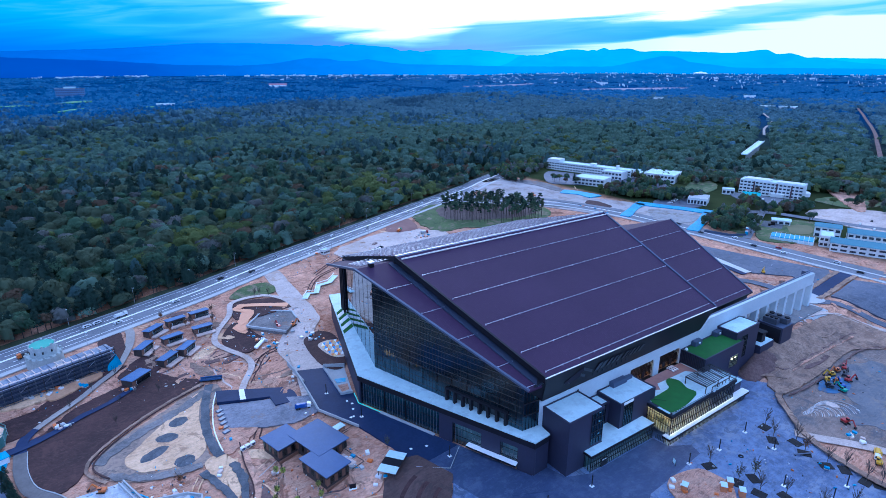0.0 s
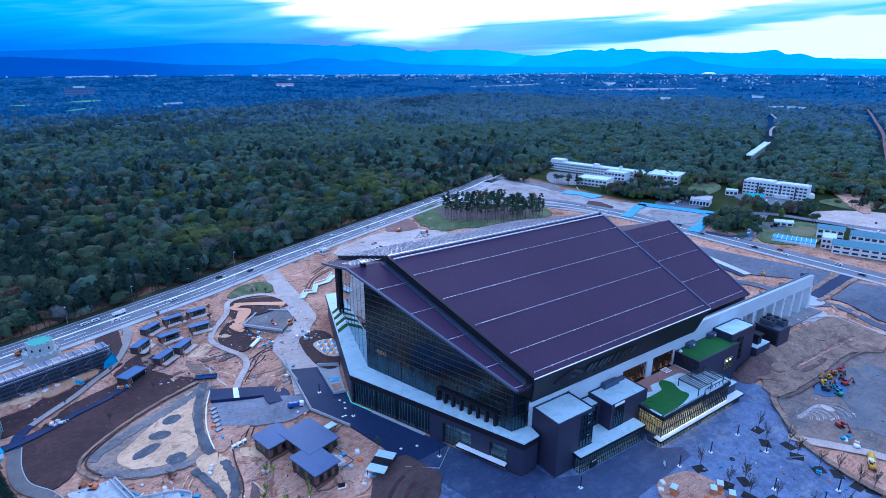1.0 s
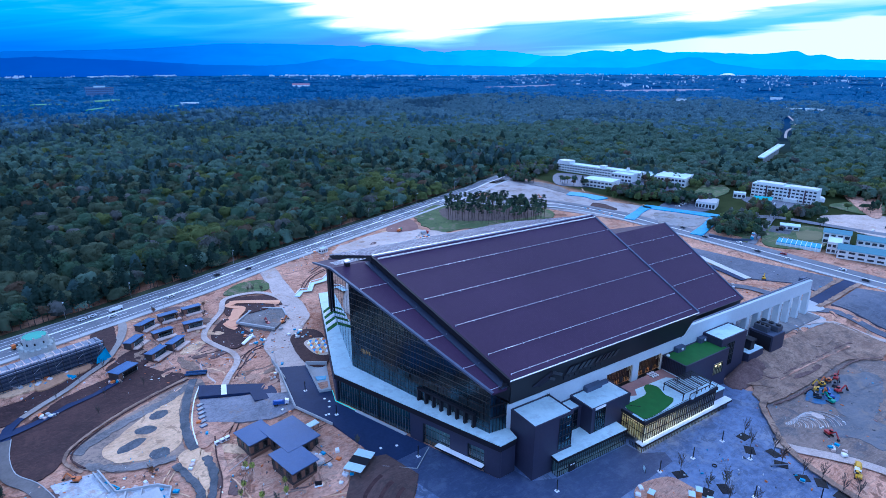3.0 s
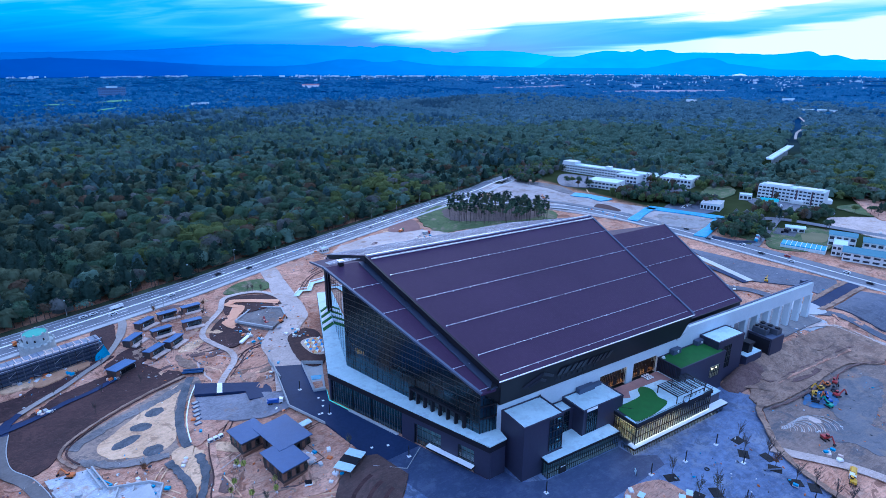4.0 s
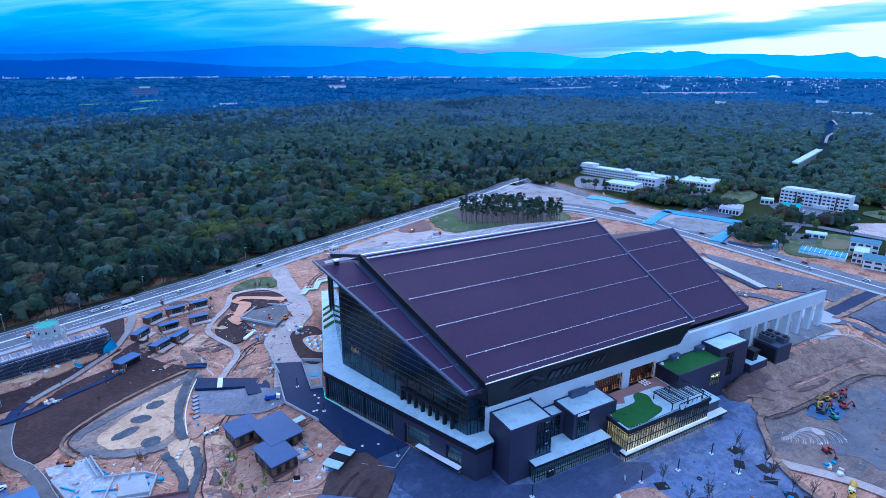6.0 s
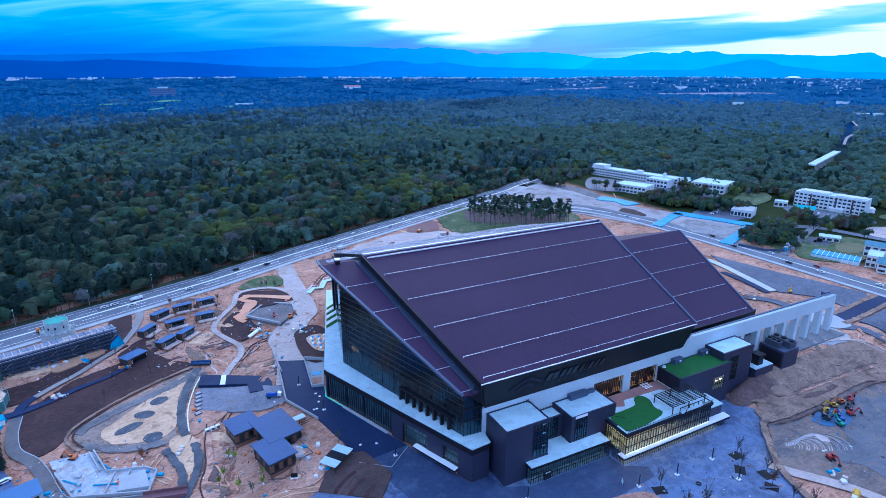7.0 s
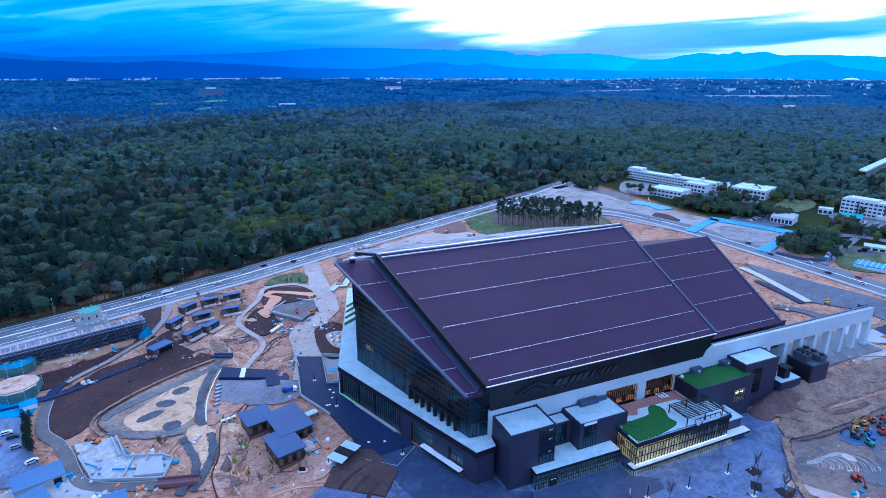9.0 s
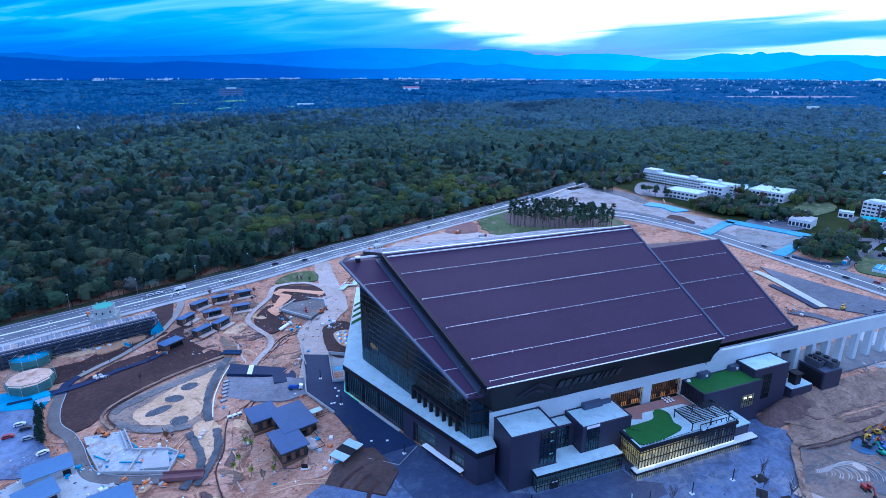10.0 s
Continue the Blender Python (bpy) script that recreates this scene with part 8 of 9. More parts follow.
# harvested fields in a blue-grey tone
FIELDM = surf("harvested_field", (0.20, 0.20, 0.28), (0.28, 0.25, 0.32), 0.95, 0, 0.004, 0.05)


def glade(name, x, y, a, b, lift, mat, label, category):
    """A clearing with an uneven rim, raised so the camera sees it over the trees."""
    ring = [(x + a * q * math.cos(w), y + b * q * math.sin(w)) for w in np.arange(0, 6.28, 0.21) for q in (1 + 0.22 * noise.noise((x + 2 * math.cos(w), 2 * math.sin(w), 1)),)]
    pts = [(*to_site(*p), land(*to_site(*p)) + lift) for p in ring] + [(*to_site(x, y), land(*to_site(x, y)) + lift)]
    n = len(ring)
    setting(name, Shape().add(pts + [(p[0], p[1], p[2] - 14) for p in pts[:n]], [(i, (i + 1) % n, n) for i in range(n)] + [(i, n + 1 + i, n + 1 + (i + 1) % n, (i + 1) % n) for i in range(n)]), mat, label, category)


FAIRWAYS = ((-1560, 1935, 60, 40), (-1490, 2010, 70, 55), (-1437, 2265, 75, 70), (-1018, 1986, 36, 70), (-1195, 1853, 24, 80))
for x, y, a, b in FAIRWAYS:
    glade("far_lawn", x, y, 0.62 * a, 0.9 * b, 9, PALEG, "bright green golf fairway among trees", "fairway")
glade("far_field", 960, 2960, 320, 70, 6, FIELDM, "pale harvested field in the distance", "field")
glade("far_field", 330, 3450, 210, 50, 6, FIELDM, "pale harvested field in the distance", "field")
for x, y, w, h in ((1010, 1770, 60, 8), (1075, 1790, 44, 6), (-1000, 2080, 60, 10), (890, 3260, 60, 12), (800, 2150, 34, 9), (1180, 2230, 40, 12)):
    u, v = to_site(x, y)
    t = thing("far_shed", u, v, land(u, v) + 6, -35 - math.degrees(math.atan2(x, y)), "pale far-off shed above the trees", "shed", "far sheds")
    part("body", Shape().box(-w / 2, -8, -6, w / 2, 8, h), WHITE, t)
    part("roof", Shape().box(-w / 2 - 1, -9, h, w / 2 + 1, 9, h + 1), PALE, t)
# tents hang above the ground so the camera sees them over the crowns
for x, y in ((-869, 893), (-875, 932)):
    u, v = to_site(x, y)
    t = thing("white_tent", u, v, land(u, v) + 16, 20, "white pointed tent raised above a far wooded ridge", "tent", "tents on the ridge")
    part("canopy", Shape().tube(0, 0, 2.5, 7.5, 3.0, 0.2, 4), PALE, t)
    part("wall", Shape().tube(0, 0, -8, 2.5, 2.8, 2.8, 4), PALE, t)
club = thing("golf_clubhouse", *to_site(-1650, 2571), land(*to_site(-1650, 2571)) + 4, -2, "broad pale-blue clubhouse in the distance", "clubhouse")
part("body", Shape().box(-56, -12, -4, 56, 12, 36), surf("grey_clubhouse_wall", (0.13, 0.22, 0.36), None, 0.8), club)
part("roof", Shape().box(-57, -13, 36, 57, 13, 38), EDGEL, club)
part("roof_house", Shape().box(-22, -8, 38, 24, 8, 45), PALE, club)
for z in (8, 18, 28):
    for k in range(16):
        part("window", Shape().box(-53 + 6.7 * k, -12.3, z, -49 + 6.7 * k, -11.9, z + 5), EDGEL, club)
pav = thing("far_hall", *to_site(-940, 3318), land(*to_site(-940, 3318)) + 8, -20, "far hall with a dull pink roof", "hall")
part("body", Shape().box(-48, -14, -8, 48, 14, 7), WHITE, pav)
part("roof", Shape().add([(-49, -15, 7), (49, -15, 7), (49, 15, 7), (-49, 15, 7), (-49, 0, 15), (49, 0, 15)], [(0, 1, 5, 4), (2, 3, 4, 5), (0, 4, 3), (1, 2, 5), (3, 2, 1, 0)]), surf("dull_pink_roof", (0.34, 0.17, 0.2)), pav)
town_rng = random.Random(12)
# the town's bluish wall and roof colours include distance haze
TOWNW = surf("hazed_town_walls", (0.62, 0.68, 0.74), (0.85, 0.88, 0.9), 0.7)
TOWND = surf("hazed_town_roofs", (0.10, 0.17, 0.30), (0.2, 0.28, 0.4), 0.7)
for nm, mat, n in (("far_town", TOWNW, 4200), ("hazed_town_roofs", TOWND, 1300)):
    sh = Shape()
    for i in range(n):
        deg = town_rng.uniform(-56, 44)
        az = radians(deg)
        low = 4350 if deg < -18 else 3950 - 700 * S(-6, 16, deg)
        r = low + (4760 - low) * town_rng.random() ** 0.6
        if noise.noise((deg / 2.2, r / 260, 5)) + 0.25 * (deg > -18) < 0.12 + 0.3 * town_rng.random():
            continue
        x, y = r * math.sin(az), r * math.cos(az)
        u, v = to_site(x, y)
        z = land(u, v)
        w, d, h = town_rng.choice((2, 3, 4, 5, 6, 9, 20)), 8, town_rng.choice((3, 4, 5, 6, 7)) + (town_rng.random() < 0.04) * 9
        c, s = math.cos(az + 0.61), math.sin(az + 0.61)
        sh.prism([(u + c * a + s * q, v - s * a + c * q) for a, q in ((-w / 2, -d / 2), (w / 2, -d / 2), (w / 2, d / 2), (-w / 2, d / 2))], z - 4, z + 4 + 0.8 * h)
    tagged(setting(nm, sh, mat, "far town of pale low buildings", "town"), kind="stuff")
for az, w, h in ((-31.6, 300, 7), (-27.9, 90, 7), (-43.6, 70, 6), (-18.5, 40, 14), (-12.5, 60, 7), (-5.5, 70, 9), (-3.6, 40, 12), (11.8, 30, 6)):
    r = 4500
    x, y = r * math.sin(radians(az)), r * math.cos(radians(az))
    u, v = to_site(x, y)
    t = thing("far_warehouse", u, v, land(u, v), -35 - az, "long white far-off warehouse", "warehouse", "far warehouses")
    part("body", Shape().box(-w / 2, -10, -3, w / 2, 10, h), TOWNW, t)
    part("roof", Shape().box(-w / 2, -10, h, w / 2, 10, h + 1), WHITE, t)
sd = thing("far_dome", *to_site(4650 * math.sin(radians(23.7)), 4650 * math.cos(radians(23.7))), 76, 0, "far white stadium dome", "dome")
part("shell", Shape().tube(0, 0, 0, 7, 48, 44, 24).tube(0, 0, 7, 14, 44, 30, 24).tube(0, 0, 14, 17, 30, 8, 24), WHITE, sd)

# mountains as far backdrop ranges: flat glowing sheets, haze painted in
def mountain(name, radius, profile, lo, near, mid, far_col, strength, label):
    sh = Shape()
    n = 700
    for i in range(n + 1):
        az = -75 + 135 * i / n
        el = float(np.interp(az, [p[0] for p in profile], [p[1] for p in profile]))
        el += 0.03 * noise.noise((az * 1.7, radius * 0.01, 0)) + 0.025 * noise.noise((az * 5.1, radius * 0.01, 4))
        x, y = radius * math.sin(radians(az)), radius * math.cos(radians(az))
        sh.v += [(x, y, 147 + radius * math.tan(radians(lo))), (x * 1.002, y * 1.002, 147 + radius * math.tan(radians(max(el, lo + 0.02))))]
    sh.f = [(2 * i, 2 * i + 1, 2 * i + 3, 2 * i + 2) for i in range(n)]
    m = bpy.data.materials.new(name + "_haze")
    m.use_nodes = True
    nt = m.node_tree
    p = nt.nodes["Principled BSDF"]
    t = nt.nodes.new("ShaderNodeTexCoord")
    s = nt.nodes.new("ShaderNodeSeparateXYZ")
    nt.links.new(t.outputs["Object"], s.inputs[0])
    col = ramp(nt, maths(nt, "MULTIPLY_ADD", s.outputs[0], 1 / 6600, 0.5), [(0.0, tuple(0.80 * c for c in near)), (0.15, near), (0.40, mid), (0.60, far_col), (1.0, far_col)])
    # noise paints faint fold shading onto the flat sheet
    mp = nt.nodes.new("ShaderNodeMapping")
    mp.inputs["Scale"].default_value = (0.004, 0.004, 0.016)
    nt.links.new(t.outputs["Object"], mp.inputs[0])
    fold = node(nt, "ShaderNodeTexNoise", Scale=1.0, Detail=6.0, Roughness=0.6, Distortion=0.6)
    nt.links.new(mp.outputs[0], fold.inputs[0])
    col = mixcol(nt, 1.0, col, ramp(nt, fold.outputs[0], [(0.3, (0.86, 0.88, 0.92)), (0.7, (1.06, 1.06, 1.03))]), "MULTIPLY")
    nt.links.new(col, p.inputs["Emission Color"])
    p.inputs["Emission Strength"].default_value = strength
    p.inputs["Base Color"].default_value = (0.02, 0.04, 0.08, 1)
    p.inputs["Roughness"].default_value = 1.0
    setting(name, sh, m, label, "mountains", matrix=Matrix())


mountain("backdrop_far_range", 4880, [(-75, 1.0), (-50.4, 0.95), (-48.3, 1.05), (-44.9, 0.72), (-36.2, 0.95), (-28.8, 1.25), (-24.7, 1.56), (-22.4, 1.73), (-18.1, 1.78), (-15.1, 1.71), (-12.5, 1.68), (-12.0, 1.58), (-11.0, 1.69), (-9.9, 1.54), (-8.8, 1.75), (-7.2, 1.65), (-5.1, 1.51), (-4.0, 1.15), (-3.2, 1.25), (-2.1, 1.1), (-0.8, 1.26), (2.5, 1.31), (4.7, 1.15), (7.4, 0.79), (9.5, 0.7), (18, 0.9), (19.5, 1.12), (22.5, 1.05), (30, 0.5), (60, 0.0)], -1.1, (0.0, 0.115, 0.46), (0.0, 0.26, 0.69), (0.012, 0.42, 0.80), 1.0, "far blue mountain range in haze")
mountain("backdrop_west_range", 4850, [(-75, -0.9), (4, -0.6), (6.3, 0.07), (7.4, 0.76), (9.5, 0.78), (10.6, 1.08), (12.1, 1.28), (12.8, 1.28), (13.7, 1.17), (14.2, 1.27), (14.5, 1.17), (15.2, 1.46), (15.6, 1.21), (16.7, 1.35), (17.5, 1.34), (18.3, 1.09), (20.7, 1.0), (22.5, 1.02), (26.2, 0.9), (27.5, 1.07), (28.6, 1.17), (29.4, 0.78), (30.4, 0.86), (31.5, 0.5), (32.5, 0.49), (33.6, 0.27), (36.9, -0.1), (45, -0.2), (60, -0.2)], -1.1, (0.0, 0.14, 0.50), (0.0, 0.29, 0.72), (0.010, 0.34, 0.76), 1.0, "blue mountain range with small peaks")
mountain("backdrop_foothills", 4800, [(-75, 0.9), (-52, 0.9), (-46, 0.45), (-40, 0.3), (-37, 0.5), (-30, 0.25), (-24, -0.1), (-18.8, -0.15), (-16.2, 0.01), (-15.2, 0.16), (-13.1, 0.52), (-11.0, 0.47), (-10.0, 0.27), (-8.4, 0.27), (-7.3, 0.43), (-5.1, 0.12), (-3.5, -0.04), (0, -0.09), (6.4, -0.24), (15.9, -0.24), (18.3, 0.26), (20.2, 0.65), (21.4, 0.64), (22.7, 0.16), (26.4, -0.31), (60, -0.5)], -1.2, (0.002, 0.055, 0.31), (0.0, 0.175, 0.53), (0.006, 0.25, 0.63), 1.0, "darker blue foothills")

# ---- woodland: six kinds of crown, nearest richest ----
rng = np.random.default_rng(7)


def leafmat(name, a, b):
    """Leaves: tree-to-tree tints, a little per-leaf scatter, and light passing through."""
    m = surf(name, a, b, 0.9, 0, 0.02, 0.10, island=0.13, spec=0.12)
    nt = m.node_tree
    p = nt.nodes["Principled BSDF"]
    thin = nt.nodes.new("ShaderNodeBsdfTranslucent")
    nt.links.new(p.inputs["Base Color"].links[0].from_socket, thin.inputs[0])
    mx = nt.nodes.new("ShaderNodeMixShader")
    mx.inputs[0].default_value = 0.38
    nt.links.new(p.outputs[0], mx.inputs[1])
    nt.links.new(thin.outputs[0], mx.inputs[2])
    nt.links.new(mx.outputs[0], nt.nodes["Material Output"].inputs[0])
    return m


KINDS = [leafmat("green_oak_leaves", (0.047, 0.094, 0.058), (0.102, 0.170, 0.102)), leafmat("olive_leaves", (0.062, 0.091, 0.058), (0.124, 0.160, 0.098)), leafmat("dark_fir_needles", (0.021, 0.045, 0.037), (0.049, 0.086, 0.065)),
         leafmat("yellow_green_crown", (0.082, 0.118, 0.042), (0.172, 0.213, 0.075)), leafmat("russet_leaves", (0.084, 0.063, 0.041), (0.160, 0.115, 0.079)), leafmat("grey_twigs", (0.095, 0.105, 0.095), (0.192, 0.200, 0.192))]


def kind_at(x, y):
    a = noise.noise((x / 90, y / 90, 1.3)) + 0.28 * rng.normal()
    # firs crowd the near left; their dark needles also paint that side dimmer
    a -= 0.8 * S(165, 300, -x) * (1 - S(380, 460, y)) + 0.55 * S(270, 420, -x) * (1 - S(600, 760, y))
    # a belt of yellow-green crowns near the road's bend, a darker stand behind it
    t = max(0.0, min(1.0, ((x + 160) * 116 + (y - 436) * 172) / (116 ** 2 + 172 ** 2)))
    a += 0.75 * math.exp(-(math.hypot(x + 160 - 116 * t, y - 436 - 172 * t) / 46) ** 2) - 0.25 * math.exp(-((x + 120) / 260) ** 2 - ((y - 760) / 130) ** 2)
    b = rng.random()
    if b < 0.018:
        return 4
    if b < 0.06:
        return 5
    if a < -0.22:
        return 2 if rng.random() < 0.6 else 1
    if a > 0.38:
        return 3
    return 0 if b < 0.6 else 1


def foliage(pts, rad, hgt, base, k, size, fir=None, lobes=6):
    """Sprays of leaves on the lobes of uneven crowns: one small blade each, facing outwards at random."""
    n = len(pts)
    ext = np.stack([rad, rad, hgt], 1)[:, None, :]
    mid = np.stack([pts[:, 0], pts[:, 1], base], 1)[:, None, :]
    lob = rng.normal(size=(n, lobes, 3))
    lob /= np.linalg.norm(lob, axis=2, keepdims=True)
    lob[:, :, 2] = np.abs(lob[:, :, 2]) - 0.15
    lob *= 0.34 + 0.24 * rng.random((n, lobes, 1))
    big = 0.46 + 0.22 * rng.random((n, lobes, 1))
    pick = rng.integers(0, lobes, (n, k))[..., None]
    d = rng.normal(size=(n, k, 3))
    d /= np.linalg.norm(d, axis=2, keepdims=True)
    d[:, :, 2] = np.abs(d[:, :, 2]) * 1.15 - 0.3
    at = np.take_along_axis(lob, np.repeat(pick, 3, 2), 1) + d * np.take_along_axis(big, pick, 1) * (0.86 + 0.18 * rng.random((n, k, 1)))
    if fir is not None and fir.any():
        q = rng.random((n, k, 1)) ** 1.4
        a = rng.uniform(0, 6.2832, (n, k, 1))
        whorl = 0.75 + 0.35 * np.sin(q * 26)
        taper = (1.02 - q) ** 0.5 * whorl
        cone = np.concatenate([taper * np.cos(a), taper * np.sin(a), 1.35 * q - 0.6], 2)
        at = np.where(fir[:, None, None], cone, at)
        d = np.where(fir[:, None, None], np.concatenate([np.cos(a), np.sin(a), 0.6 + 0 * a], 2), d)
    c = mid + at * ext
    out = at / (np.linalg.norm(at, axis=2, keepdims=True) + 1e-6)
    face = d + 0.34 * rng.normal(size=(n, k, 3)) + np.array([0, 0, 0.25])
    face /= np.linalg.norm(face, axis=2, keepdims=True)
    t = np.cross(face, rng.normal(size=(n, k, 3)))
    t /= np.linalg.norm(t, axis=2, keepdims=True)
    b = np.cross(face, t)
    s = size * (0.55 + 0.9 * rng.random((n, k, 1)))
    nrm = 0.55 * d + 0.6 * out + 0.22 * face + np.array([0, 0, 0.1])
    nrm /= np.linalg.norm(nrm, axis=2, keepdims=True)
    blade = np.stack([c + t * s, c - t * 0.5 * s + b * 0.8 * s, c - t * 0.5 * s - b * 0.8 * s], 2)
    return np.concatenate([blade, np.repeat(nrm[:, :, None, :], 3, 2)], 3).reshape(-1, 6)


def leaf_mesh(name, v, mats, index):
    m = len(v) // 3
    me = bpy.data.meshes.new(name)
    me.vertices.add(m * 3)
    me.vertices.foreach_set("co", np.ascontiguousarray(v[:, :3], dtype=np.float32).ravel())
    me.loops.add(m * 3)
    me.loops.foreach_set("vertex_index", np.arange(m * 3, dtype=np.int32))
    me.polygons.add(m)
    me.polygons.foreach_set("loop_start", np.arange(0, m * 3, 3, dtype=np.int32))
    for q in mats:
        me.materials.append(q)
    if index is not None:
        me.polygons.foreach_set("material_index", index.astype(np.int32))
    me.update(calc_edges=True)
    me.polygons.foreach_set("use_smooth", np.ones(m, dtype=bool))
    att = me.attributes.new("custom_normal", "FLOAT_VECTOR", "POINT")
    att.data.foreach_set("vector", np.ascontiguousarray(v[:, 3:], dtype=np.float32).ravel())
    return me


GLADES = [(x, y - 20, 1.1 * a, 1.4 * b) for x, y, a, b in FAIRWAYS] + [(960, 2960, 330, 80), (330, 3450, 220, 60)]
LINES = [((425, 795), (540, 955), 17), ((533, 945), (665, 1178), 13), ((665, 1178), (876, 1570), 15), ((621, 795), (823, 1082), 14), ((823, 1082), (1277, 1771), 16)]


def clear_of(x, y):
    for (ax, ay), (bx, by), w in LINES:
        dx, dy = bx - ax, by - ay
        t = max(0.0, min(1.0, ((x - ax) * dx + (y - ay) * dy) / (dx * dx + dy * dy)))
        if math.hypot(x - ax - t * dx, y - ay - t * dy) < w:
            return False
    return all(((x - gx_) / a) ** 2 + ((y - gy_) / b) ** 2 > 1 for gx_, gy_, a, b in GLADES)


def wooded(x, y):
    u, v = to_site(x, y)
    if u < 395 and v < road_edge(u) + 30:
        return False
    if u >= 395 and v < 470 and y < 862 - 0.62 * x:
        return False
    if 330 < u < 400 and y < 760:
        return False
    return clear_of(x, y)


def scatter(r0, r1, gap, y0=0.0):
    out = []
    y = y0
    while y < r1:
        y += gap * 0.87
        x = -1.36 * y - 120
        while x < 0.86 * y + 110:
            x += gap
            px, py = x + rng.uniform(-0.45, 0.45) * gap, y + rng.uniform(-0.45, 0.45) * gap
            if r0 <= math.hypot(px, py) < r1 and wooded(px, py):
                out.append((px, py))
    return np.array(out)


def ground_at(p):
    return np.array([land(*to_site(x, y)) for x, y in p])


# single trees along the road's edge of the wood, with trunks
def tree_kind(kind, h, r):
    base = np.zeros((1, 2))
    vs = foliage(base, np.array([r]), np.array([h * (0.44 if kind == 2 else 0.36)]), np.array([h * 0.6]), 460, 0.62, np.array([kind == 2]), 9)
    crown = leaf_mesh("crown", vs, [KINDS[kind]], None)
    tr = Shape().tube(0, 0, -0.5, h * 0.7, 0.24, 0.1, 7)
    for k in range(5):
        a = rng.uniform(0, 6.28)
        z = h * rng.uniform(0.35, 0.6)
        tr.bar((0, 0, z), (r * 0.6 * math.cos(a), r * 0.6 * math.sin(a), z + h * 0.16), 0.14)
    return tr.mesh("trunk", BARK), crown


stock = [(k, tree_kind(k, h, r)) for k, h, r in ((0, 13, 4.6), (0, 15, 5.2), (1, 12, 4.4), (1, 14.5, 5), (2, 16, 3.2), (3, 11, 4.2), (4, 11, 3.8), (5, 12, 3.8), (0, 11, 4))]
words = ("green broadleaf", "olive-green broadleaf", "dark conifer", "yellow-green broadleaf", "russet broadleaf", "grey half-bare")


def plant_tree(u, v, z, i, group, scale=1.0, pick=None):
    k, (tr, cr) = stock[i % len(stock) if pick is None else pick]
    t = thing("tree", u, v, z, rng.uniform(0, 360), words[k] + " tree at the wood's edge" if group.startswith("trees along") else words[k] + " tree beside the buildings", "tree", group)
    s = scale * rng.uniform(0.85, 1.15)
    t.matrix_world = t.matrix_world @ Matrix.Diagonal((s, s, s * rng.uniform(0.9, 1.12), 1))
    part("trunk", tr, None, t)
    part("crown", cr, None, t)


for i in range(170):
    u = -205 + 3.2 * i + rng.uniform(-1, 1)
    off = 27.5 + rng.uniform(0, 7)
    v = road_edge(u) + off
    plant_tree(u - 0.4 * off, v, lie(u, v) + 0.0, int(rng.integers(0, len(stock))) if u > 0 or rng.random() < 0.35 else 4, "trees along the road", 1.0)
# shrubs of the wood's hem and clumps among the far buildings
for cu, cv, ru, rv, n in ((385, 256, 14, 20, 26), (400, 215, 10, 12, 12), (352, 122, 16, 6, 14), (366, 132, 14, 10, 18), (330, 392, 10, 20, 12), (372, 346, 6, 22, 8), (430, 138, 16, 10, 8), (520, 96, 14, 12, 6), (424, 96, 8, 8, 3), (540, 60, 14, 20, 6), (410, 0, 16, 20, 4), (262, 288, 4, 10, 2), (340, 98, 3, 8, 3)):
    for i in range(n):
        u, v = cu + ru * rng.normal() * 0.6, cv + rv * rng.normal() * 0.6
        plant_tree(u, v, lie(u, v), i, "trees among the buildings", 0.8)

# garden trees round the far buildings
spots = np.array([to_world(cu + ru * rng.normal() * 0.7, cv + rv * rng.normal() * 0.7) for cu, cv, ru, rv, n in ((386, 262, 13, 18, 110), (402, 226, 13, 10, 60), (352, 128, 14, 8, 60), (384, 142, 14, 6, 40), (440, 158, 10, 6, 14), (424, 206, 10, 14, 22), (440, 270, 10, 14, 24), (540, 200, 26, 26, 70), (560, 260, 40, 30, 80), (500, 330, 24, 60, 120), (470, 400, 20, 40, 70), (520, 290, 20, 20, 30), (450, 122, 3, 14, 12), (334, 396, 8, 18, 20), (386, 428, 18, 16, 60), (430, 462, 30, 10, 70), (356, 440, 12, 14, 36), (478, 440, 14, 30, 50), (520, 360, 18, 40, 60), (545, 300, 16, 30, 40), (600, 100, 30, 30, 40), (570, 165, 22, 20, 26), (455, 120, 20, 10, 14), (540, 60, 20, 24, 20), (404, 262, 8, 14, 10), (470, 300, 10, 30, 14)) for _ in range(n)])
gk = np.array([int(rng.choice((0, 0, 1, 1, 3, 4, 5))) for _ in spots])
gr = 3.0 + 1.8 * rng.random(len(spots))

# pines of the grove: bare stems with high small crowns
pine_crown = [leaf_mesh("crown", np.concatenate([foliage(np.array([[rng.uniform(-1, 1), rng.uniform(-1, 1)]]), np.array([2.2 - 0.35 * j]), np.array([1.4]), np.array([10.3 + 1.7 * j]), 60, 0.5) for j in range(3)]), [KINDS[(1, 2, 0)[q]]], None) for q in range(3)]
pine_stem = [Shape().tube(0, 0, -0.3, 14, 0.16, 0.07, 6).bar((0, 0, 7), (1.0, 0.3, 8), 0.07).bar((0, 0, 8.5), (-0.9, 0.6, 9.4), 0.07).bar((0, 0, 6), (-0.2, -1.0, 6.6), 0.06).mesh("trunk", BARK) for q in range(2)]
grove = [(160, 284), (184, 328), (232, 318), (262, 268), (236, 238), (205, 240)]
count = 0
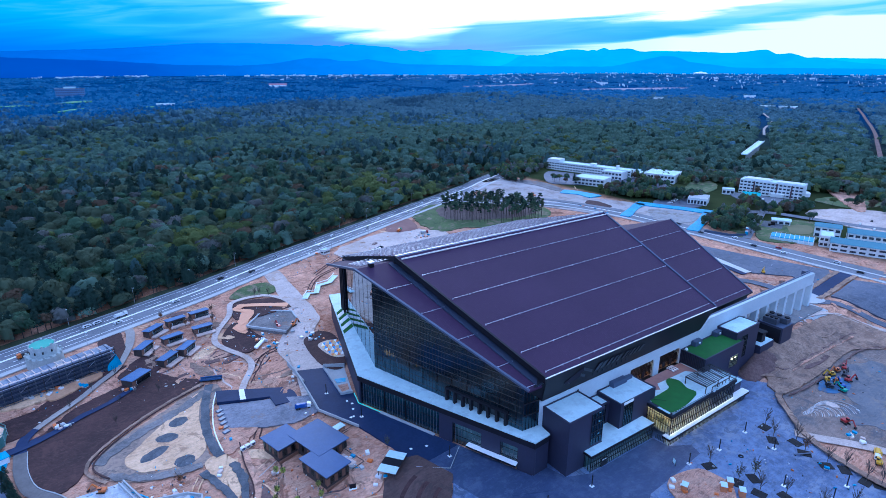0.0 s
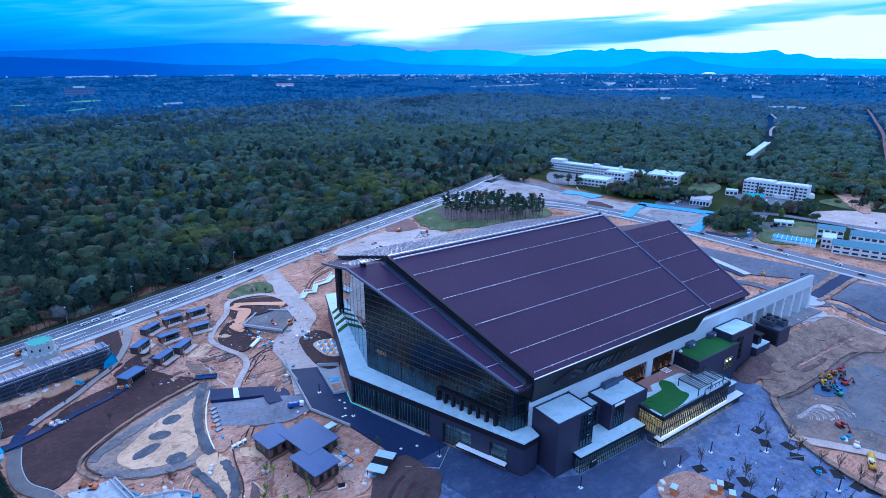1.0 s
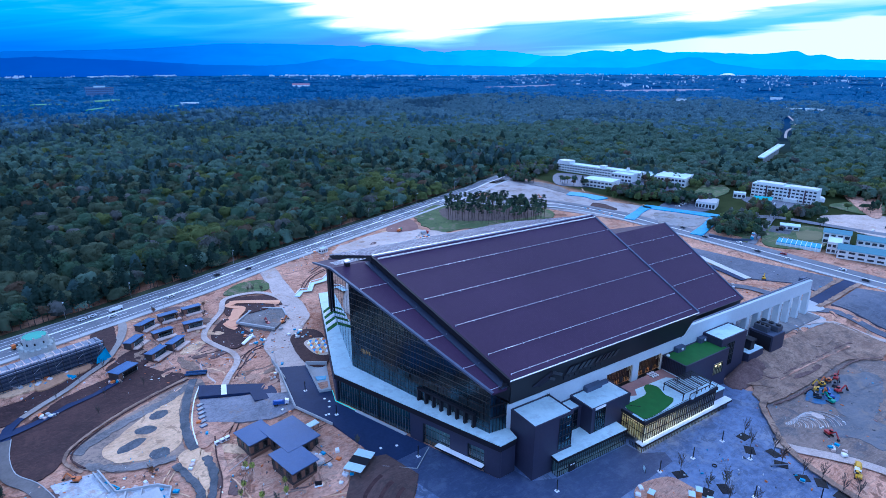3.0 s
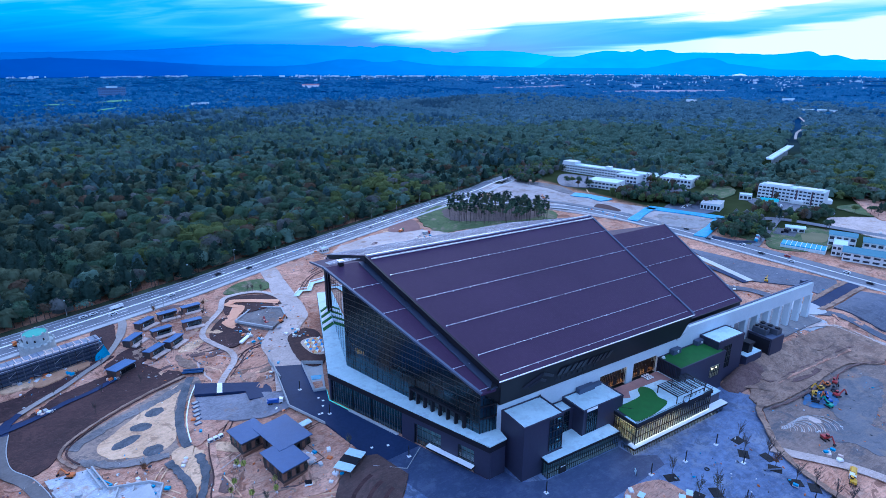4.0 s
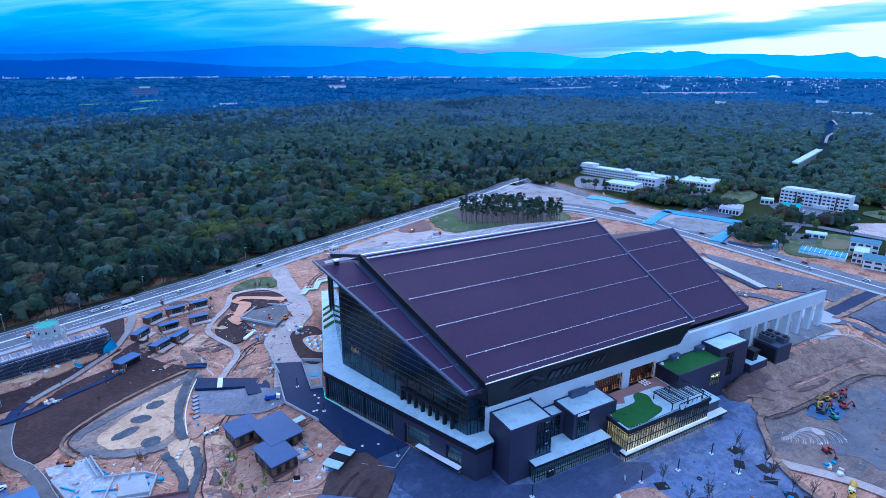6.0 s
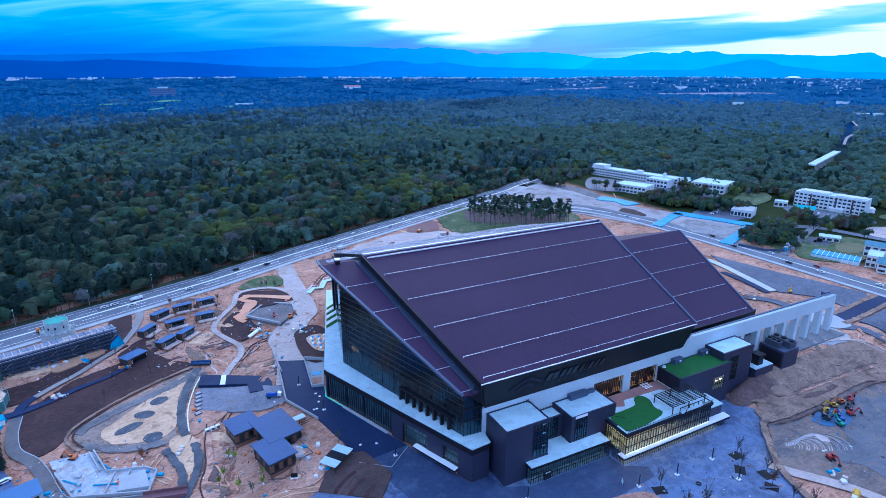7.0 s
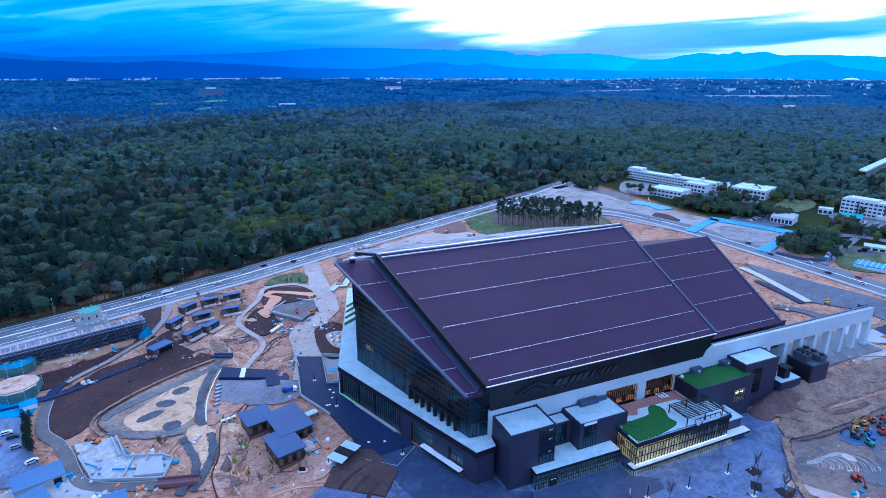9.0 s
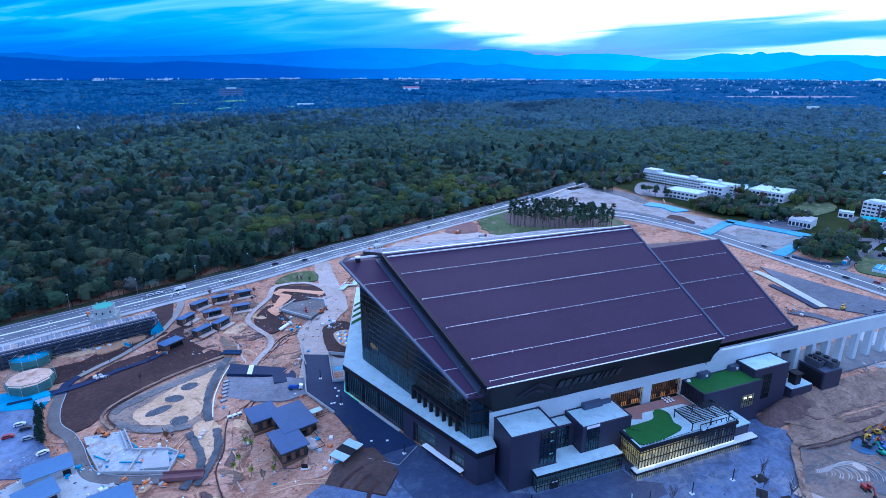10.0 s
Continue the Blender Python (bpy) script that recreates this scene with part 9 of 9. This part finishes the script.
while count < 190:
    u, v = rng.uniform(160, 262), rng.uniform(238, 328)
    inside = all((b[0] - a[0]) * (v - a[1]) - (b[1] - a[1]) * (u - a[0]) < 0 for a, b in zip(grove, grove[1:] + grove[:1]))
    if not inside:
        continue
    t = thing("pine", u, v, lie(u, v) + 0.4, rng.uniform(0, 360), "slim pine with bare stem and small high crown", "tree", "pines in the grove")
    s = rng.uniform(0.85, 1.25)
    t.matrix_world = t.matrix_world @ Matrix.Diagonal((s, s, s, 1))
    part("trunk", pine_stem[count % 2], None, t)
    part("crown", pine_crown[count % 3], None, t)
    count += 1

# dark conifer hedge by the sheds
for i in range(26):
    plant_tree(-161 + 0.29 * i + rng.uniform(-1.6, 1.6), 117 - 1.1 * i, lie(-160, 110), i, "conifers by the sheds", 0.33, 4)

# the wood: greener near, haze painted into leaves farther off; last part is backdrop
HAZED = [leafmat("haze_green_leaves", (0.098, 0.173, 0.133), (0.160, 0.244, 0.184)), leafmat("dark_haze_firs", (0.057, 0.115, 0.116), (0.098, 0.163, 0.157)),
        leafmat("haze_blue_leaves", (0.100, 0.194, 0.242), (0.156, 0.269, 0.321)), leafmat("dark_haze_blue_firs", (0.053, 0.122, 0.180), (0.090, 0.173, 0.231)),
        leafmat("glowing_haze_leaves", (0.039, 0.121, 0.212), (0.081, 0.184, 0.286)), leafmat("glowing_haze_firs", (0.018, 0.076, 0.159), (0.041, 0.115, 0.217))]
# the farthest leaves glow faintly blue, which stands in for distance haze
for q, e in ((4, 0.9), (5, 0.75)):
    back = HAZED[q].node_tree.nodes["Principled BSDF"]
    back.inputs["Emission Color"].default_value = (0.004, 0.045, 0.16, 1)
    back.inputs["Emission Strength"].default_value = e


# how strongly distance haze is painted into a tree's leaves, 0 to 3
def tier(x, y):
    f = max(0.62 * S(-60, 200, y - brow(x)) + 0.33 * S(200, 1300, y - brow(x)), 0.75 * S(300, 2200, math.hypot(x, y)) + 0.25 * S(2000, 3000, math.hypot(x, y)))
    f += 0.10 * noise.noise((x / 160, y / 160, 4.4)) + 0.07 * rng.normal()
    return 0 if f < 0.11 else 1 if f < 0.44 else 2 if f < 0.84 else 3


def clump_wood(name, p, kinds, r, h, lobes, label):
    """Far woodland: each crown a few uneven leafy clumps, joined in one mesh."""
    n = len(p)
    g = ground_at(p)
    c = np.repeat(np.stack([p[:, 0], p[:, 1], g + h * 0.52], 1), lobes, 0)
    m = len(c)
    rr, hh = np.repeat(r, lobes), np.repeat(h, lobes)
    a = rng.uniform(0, 6.28, m)
    off = (0.25 + 0.35 * rng.random(m)) * rr * (0 if lobes == 1 else 1)
    c[:, 0] += off * np.cos(a)
    c[:, 1] += off * np.sin(a)
    c[:, 2] += rng.normal(size=m) * 0.09 * hh
    lr = rr * (0.55 + 0.25 * rng.random(m)) * (1.25 if lobes == 1 else 1)
    lh = hh * (0.30 + 0.14 * rng.random(m))
    ang = np.arange(6) * 1.0472
    cosa, sina = np.cos(ang), np.sin(ang)
    v = np.zeros((m, 13, 3))
    v[:, 0, 2] = 1.0
    for row, (q, z) in enumerate(((0.68, 0.72), (1.0, 0.05))):
        j = 1 + 0.24 * rng.normal(size=(m, 6)) * (0.7 if row == 0 else 1)
        v[:, 1 + 6 * row:7 + 6 * row, 0] = q * cosa * j
        v[:, 1 + 6 * row:7 + 6 * row, 1] = q * sina * j
        v[:, 1 + 6 * row:7 + 6 * row, 2] = z + 0.12 * rng.normal(size=(m, 6)) - 0.55 * row
    v = v * np.stack([lr, lr, lh], 1)[:, None, :] + c[:, None, :]
    tri = [(0, 1 + i, 1 + (i + 1) % 6) for i in range(6)] + [(1 + i, 7 + i, 7 + (i + 1) % 6) for i in range(6)] + [(1 + i, 7 + (i + 1) % 6, 1 + (i + 1) % 6) for i in range(6)]
    idx = (np.arange(m)[:, None, None] * 13 + np.array(tri)[None]).reshape(-1)
    me = bpy.data.meshes.new(name)
    me.vertices.add(m * 13)
    me.vertices.foreach_set("co", v.astype(np.float32).ravel())
    me.loops.add(m * 54)
    me.loops.foreach_set("vertex_index", idx.astype(np.int32))
    me.polygons.add(m * 18)
    me.polygons.foreach_set("loop_start", np.arange(0, m * 54, 3, dtype=np.int32))
    for q in KINDS + HAZED:
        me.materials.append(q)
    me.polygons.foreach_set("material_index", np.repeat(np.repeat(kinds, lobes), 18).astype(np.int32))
    me.polygons.foreach_set("use_smooth", np.ones(m * 18, dtype=bool))
    me.update(calc_edges=True)
    tagged(new(name, me), label, "wood", "", "stuff")


clump_wood("garden_wood", spots, gk, gr * 0.68, 7 + 3.5 * rng.random(len(spots)), 5, "loose clumps of garden trees and bushes")
tagged(new("garden_leaves", leaf_mesh("garden_leaves", foliage(spots, gr * 1.1, gr * 1.1, ground_at(spots) + 5.0, 200, 0.75), KINDS, np.repeat(gk, 200))), "leafy sprays of the garden trees", "wood", "", "stuff")
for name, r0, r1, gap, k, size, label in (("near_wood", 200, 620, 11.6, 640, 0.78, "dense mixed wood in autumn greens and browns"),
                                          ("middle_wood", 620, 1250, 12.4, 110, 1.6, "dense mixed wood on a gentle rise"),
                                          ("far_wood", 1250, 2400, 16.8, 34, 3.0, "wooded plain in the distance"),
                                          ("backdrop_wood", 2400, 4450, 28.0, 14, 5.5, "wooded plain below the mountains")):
    p = scatter(r0, r1, gap, 150)
    if r1 > 3000:
        p = p[[math.hypot(x, y) < 3000 or noise.noise((x / 220, y / 120, 3)) > -0.15 for x, y in p]]
    kinds = np.array([kind_at(x, y) for x, y in p])
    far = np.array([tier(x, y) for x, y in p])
    # dark crowns increase to the left, putting its dimmer light into leaf colours
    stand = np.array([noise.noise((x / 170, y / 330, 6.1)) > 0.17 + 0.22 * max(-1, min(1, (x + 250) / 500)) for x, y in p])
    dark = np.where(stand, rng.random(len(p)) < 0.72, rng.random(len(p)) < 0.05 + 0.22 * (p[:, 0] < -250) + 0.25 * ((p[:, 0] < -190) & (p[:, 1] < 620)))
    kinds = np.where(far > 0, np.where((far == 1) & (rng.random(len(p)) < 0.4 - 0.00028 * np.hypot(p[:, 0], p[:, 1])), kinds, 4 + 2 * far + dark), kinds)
    grow = np.array([noise.noise((x / 60, y / 60, 9)) for x, y in p])
    fir = (kinds == 2) | ((kinds > 6) & (kinds % 2 == 1))
    h = 9.5 + 7.5 * rng.random(len(p)) ** 1.5 + 5.0 * grow + np.where(fir, 2.0, 0)
    h = h * np.where(np.hypot(p[:, 0], p[:, 1]) > 3400, 0.5, 1.0)
    r = gap * (0.46 + 0.30 * rng.random(len(p))) * np.where(fir, 0.72, 1.05)
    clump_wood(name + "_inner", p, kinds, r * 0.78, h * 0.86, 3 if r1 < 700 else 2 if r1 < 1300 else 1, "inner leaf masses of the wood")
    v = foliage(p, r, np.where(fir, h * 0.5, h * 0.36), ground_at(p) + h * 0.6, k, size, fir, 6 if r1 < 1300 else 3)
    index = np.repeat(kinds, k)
    if r1 < 700:
        # lower trees that fill the gaps between the crowns
        q = p + rng.normal(size=p.shape) * 0.42 * gap
        q, k2 = q[rng.random(len(q)) < 0.8], 90
        low = np.array([4 + 2 * tier(x, y) if tier(x, y) else kind_at(x, y) for x, y in q])
        h2 = 6.5 + 3.5 * rng.random(len(q))
        v = np.concatenate([v, foliage(q, gap * (0.36 + 0.14 * rng.random(len(q))), h2 * 0.42, ground_at(q) + h2 * 0.58, k2, size)])
        index = np.concatenate([index, np.repeat(low, k2)])
    tagged(new(name, leaf_mesh(name, v, KINDS + HAZED, index)), label, "wood", "", "stuff")
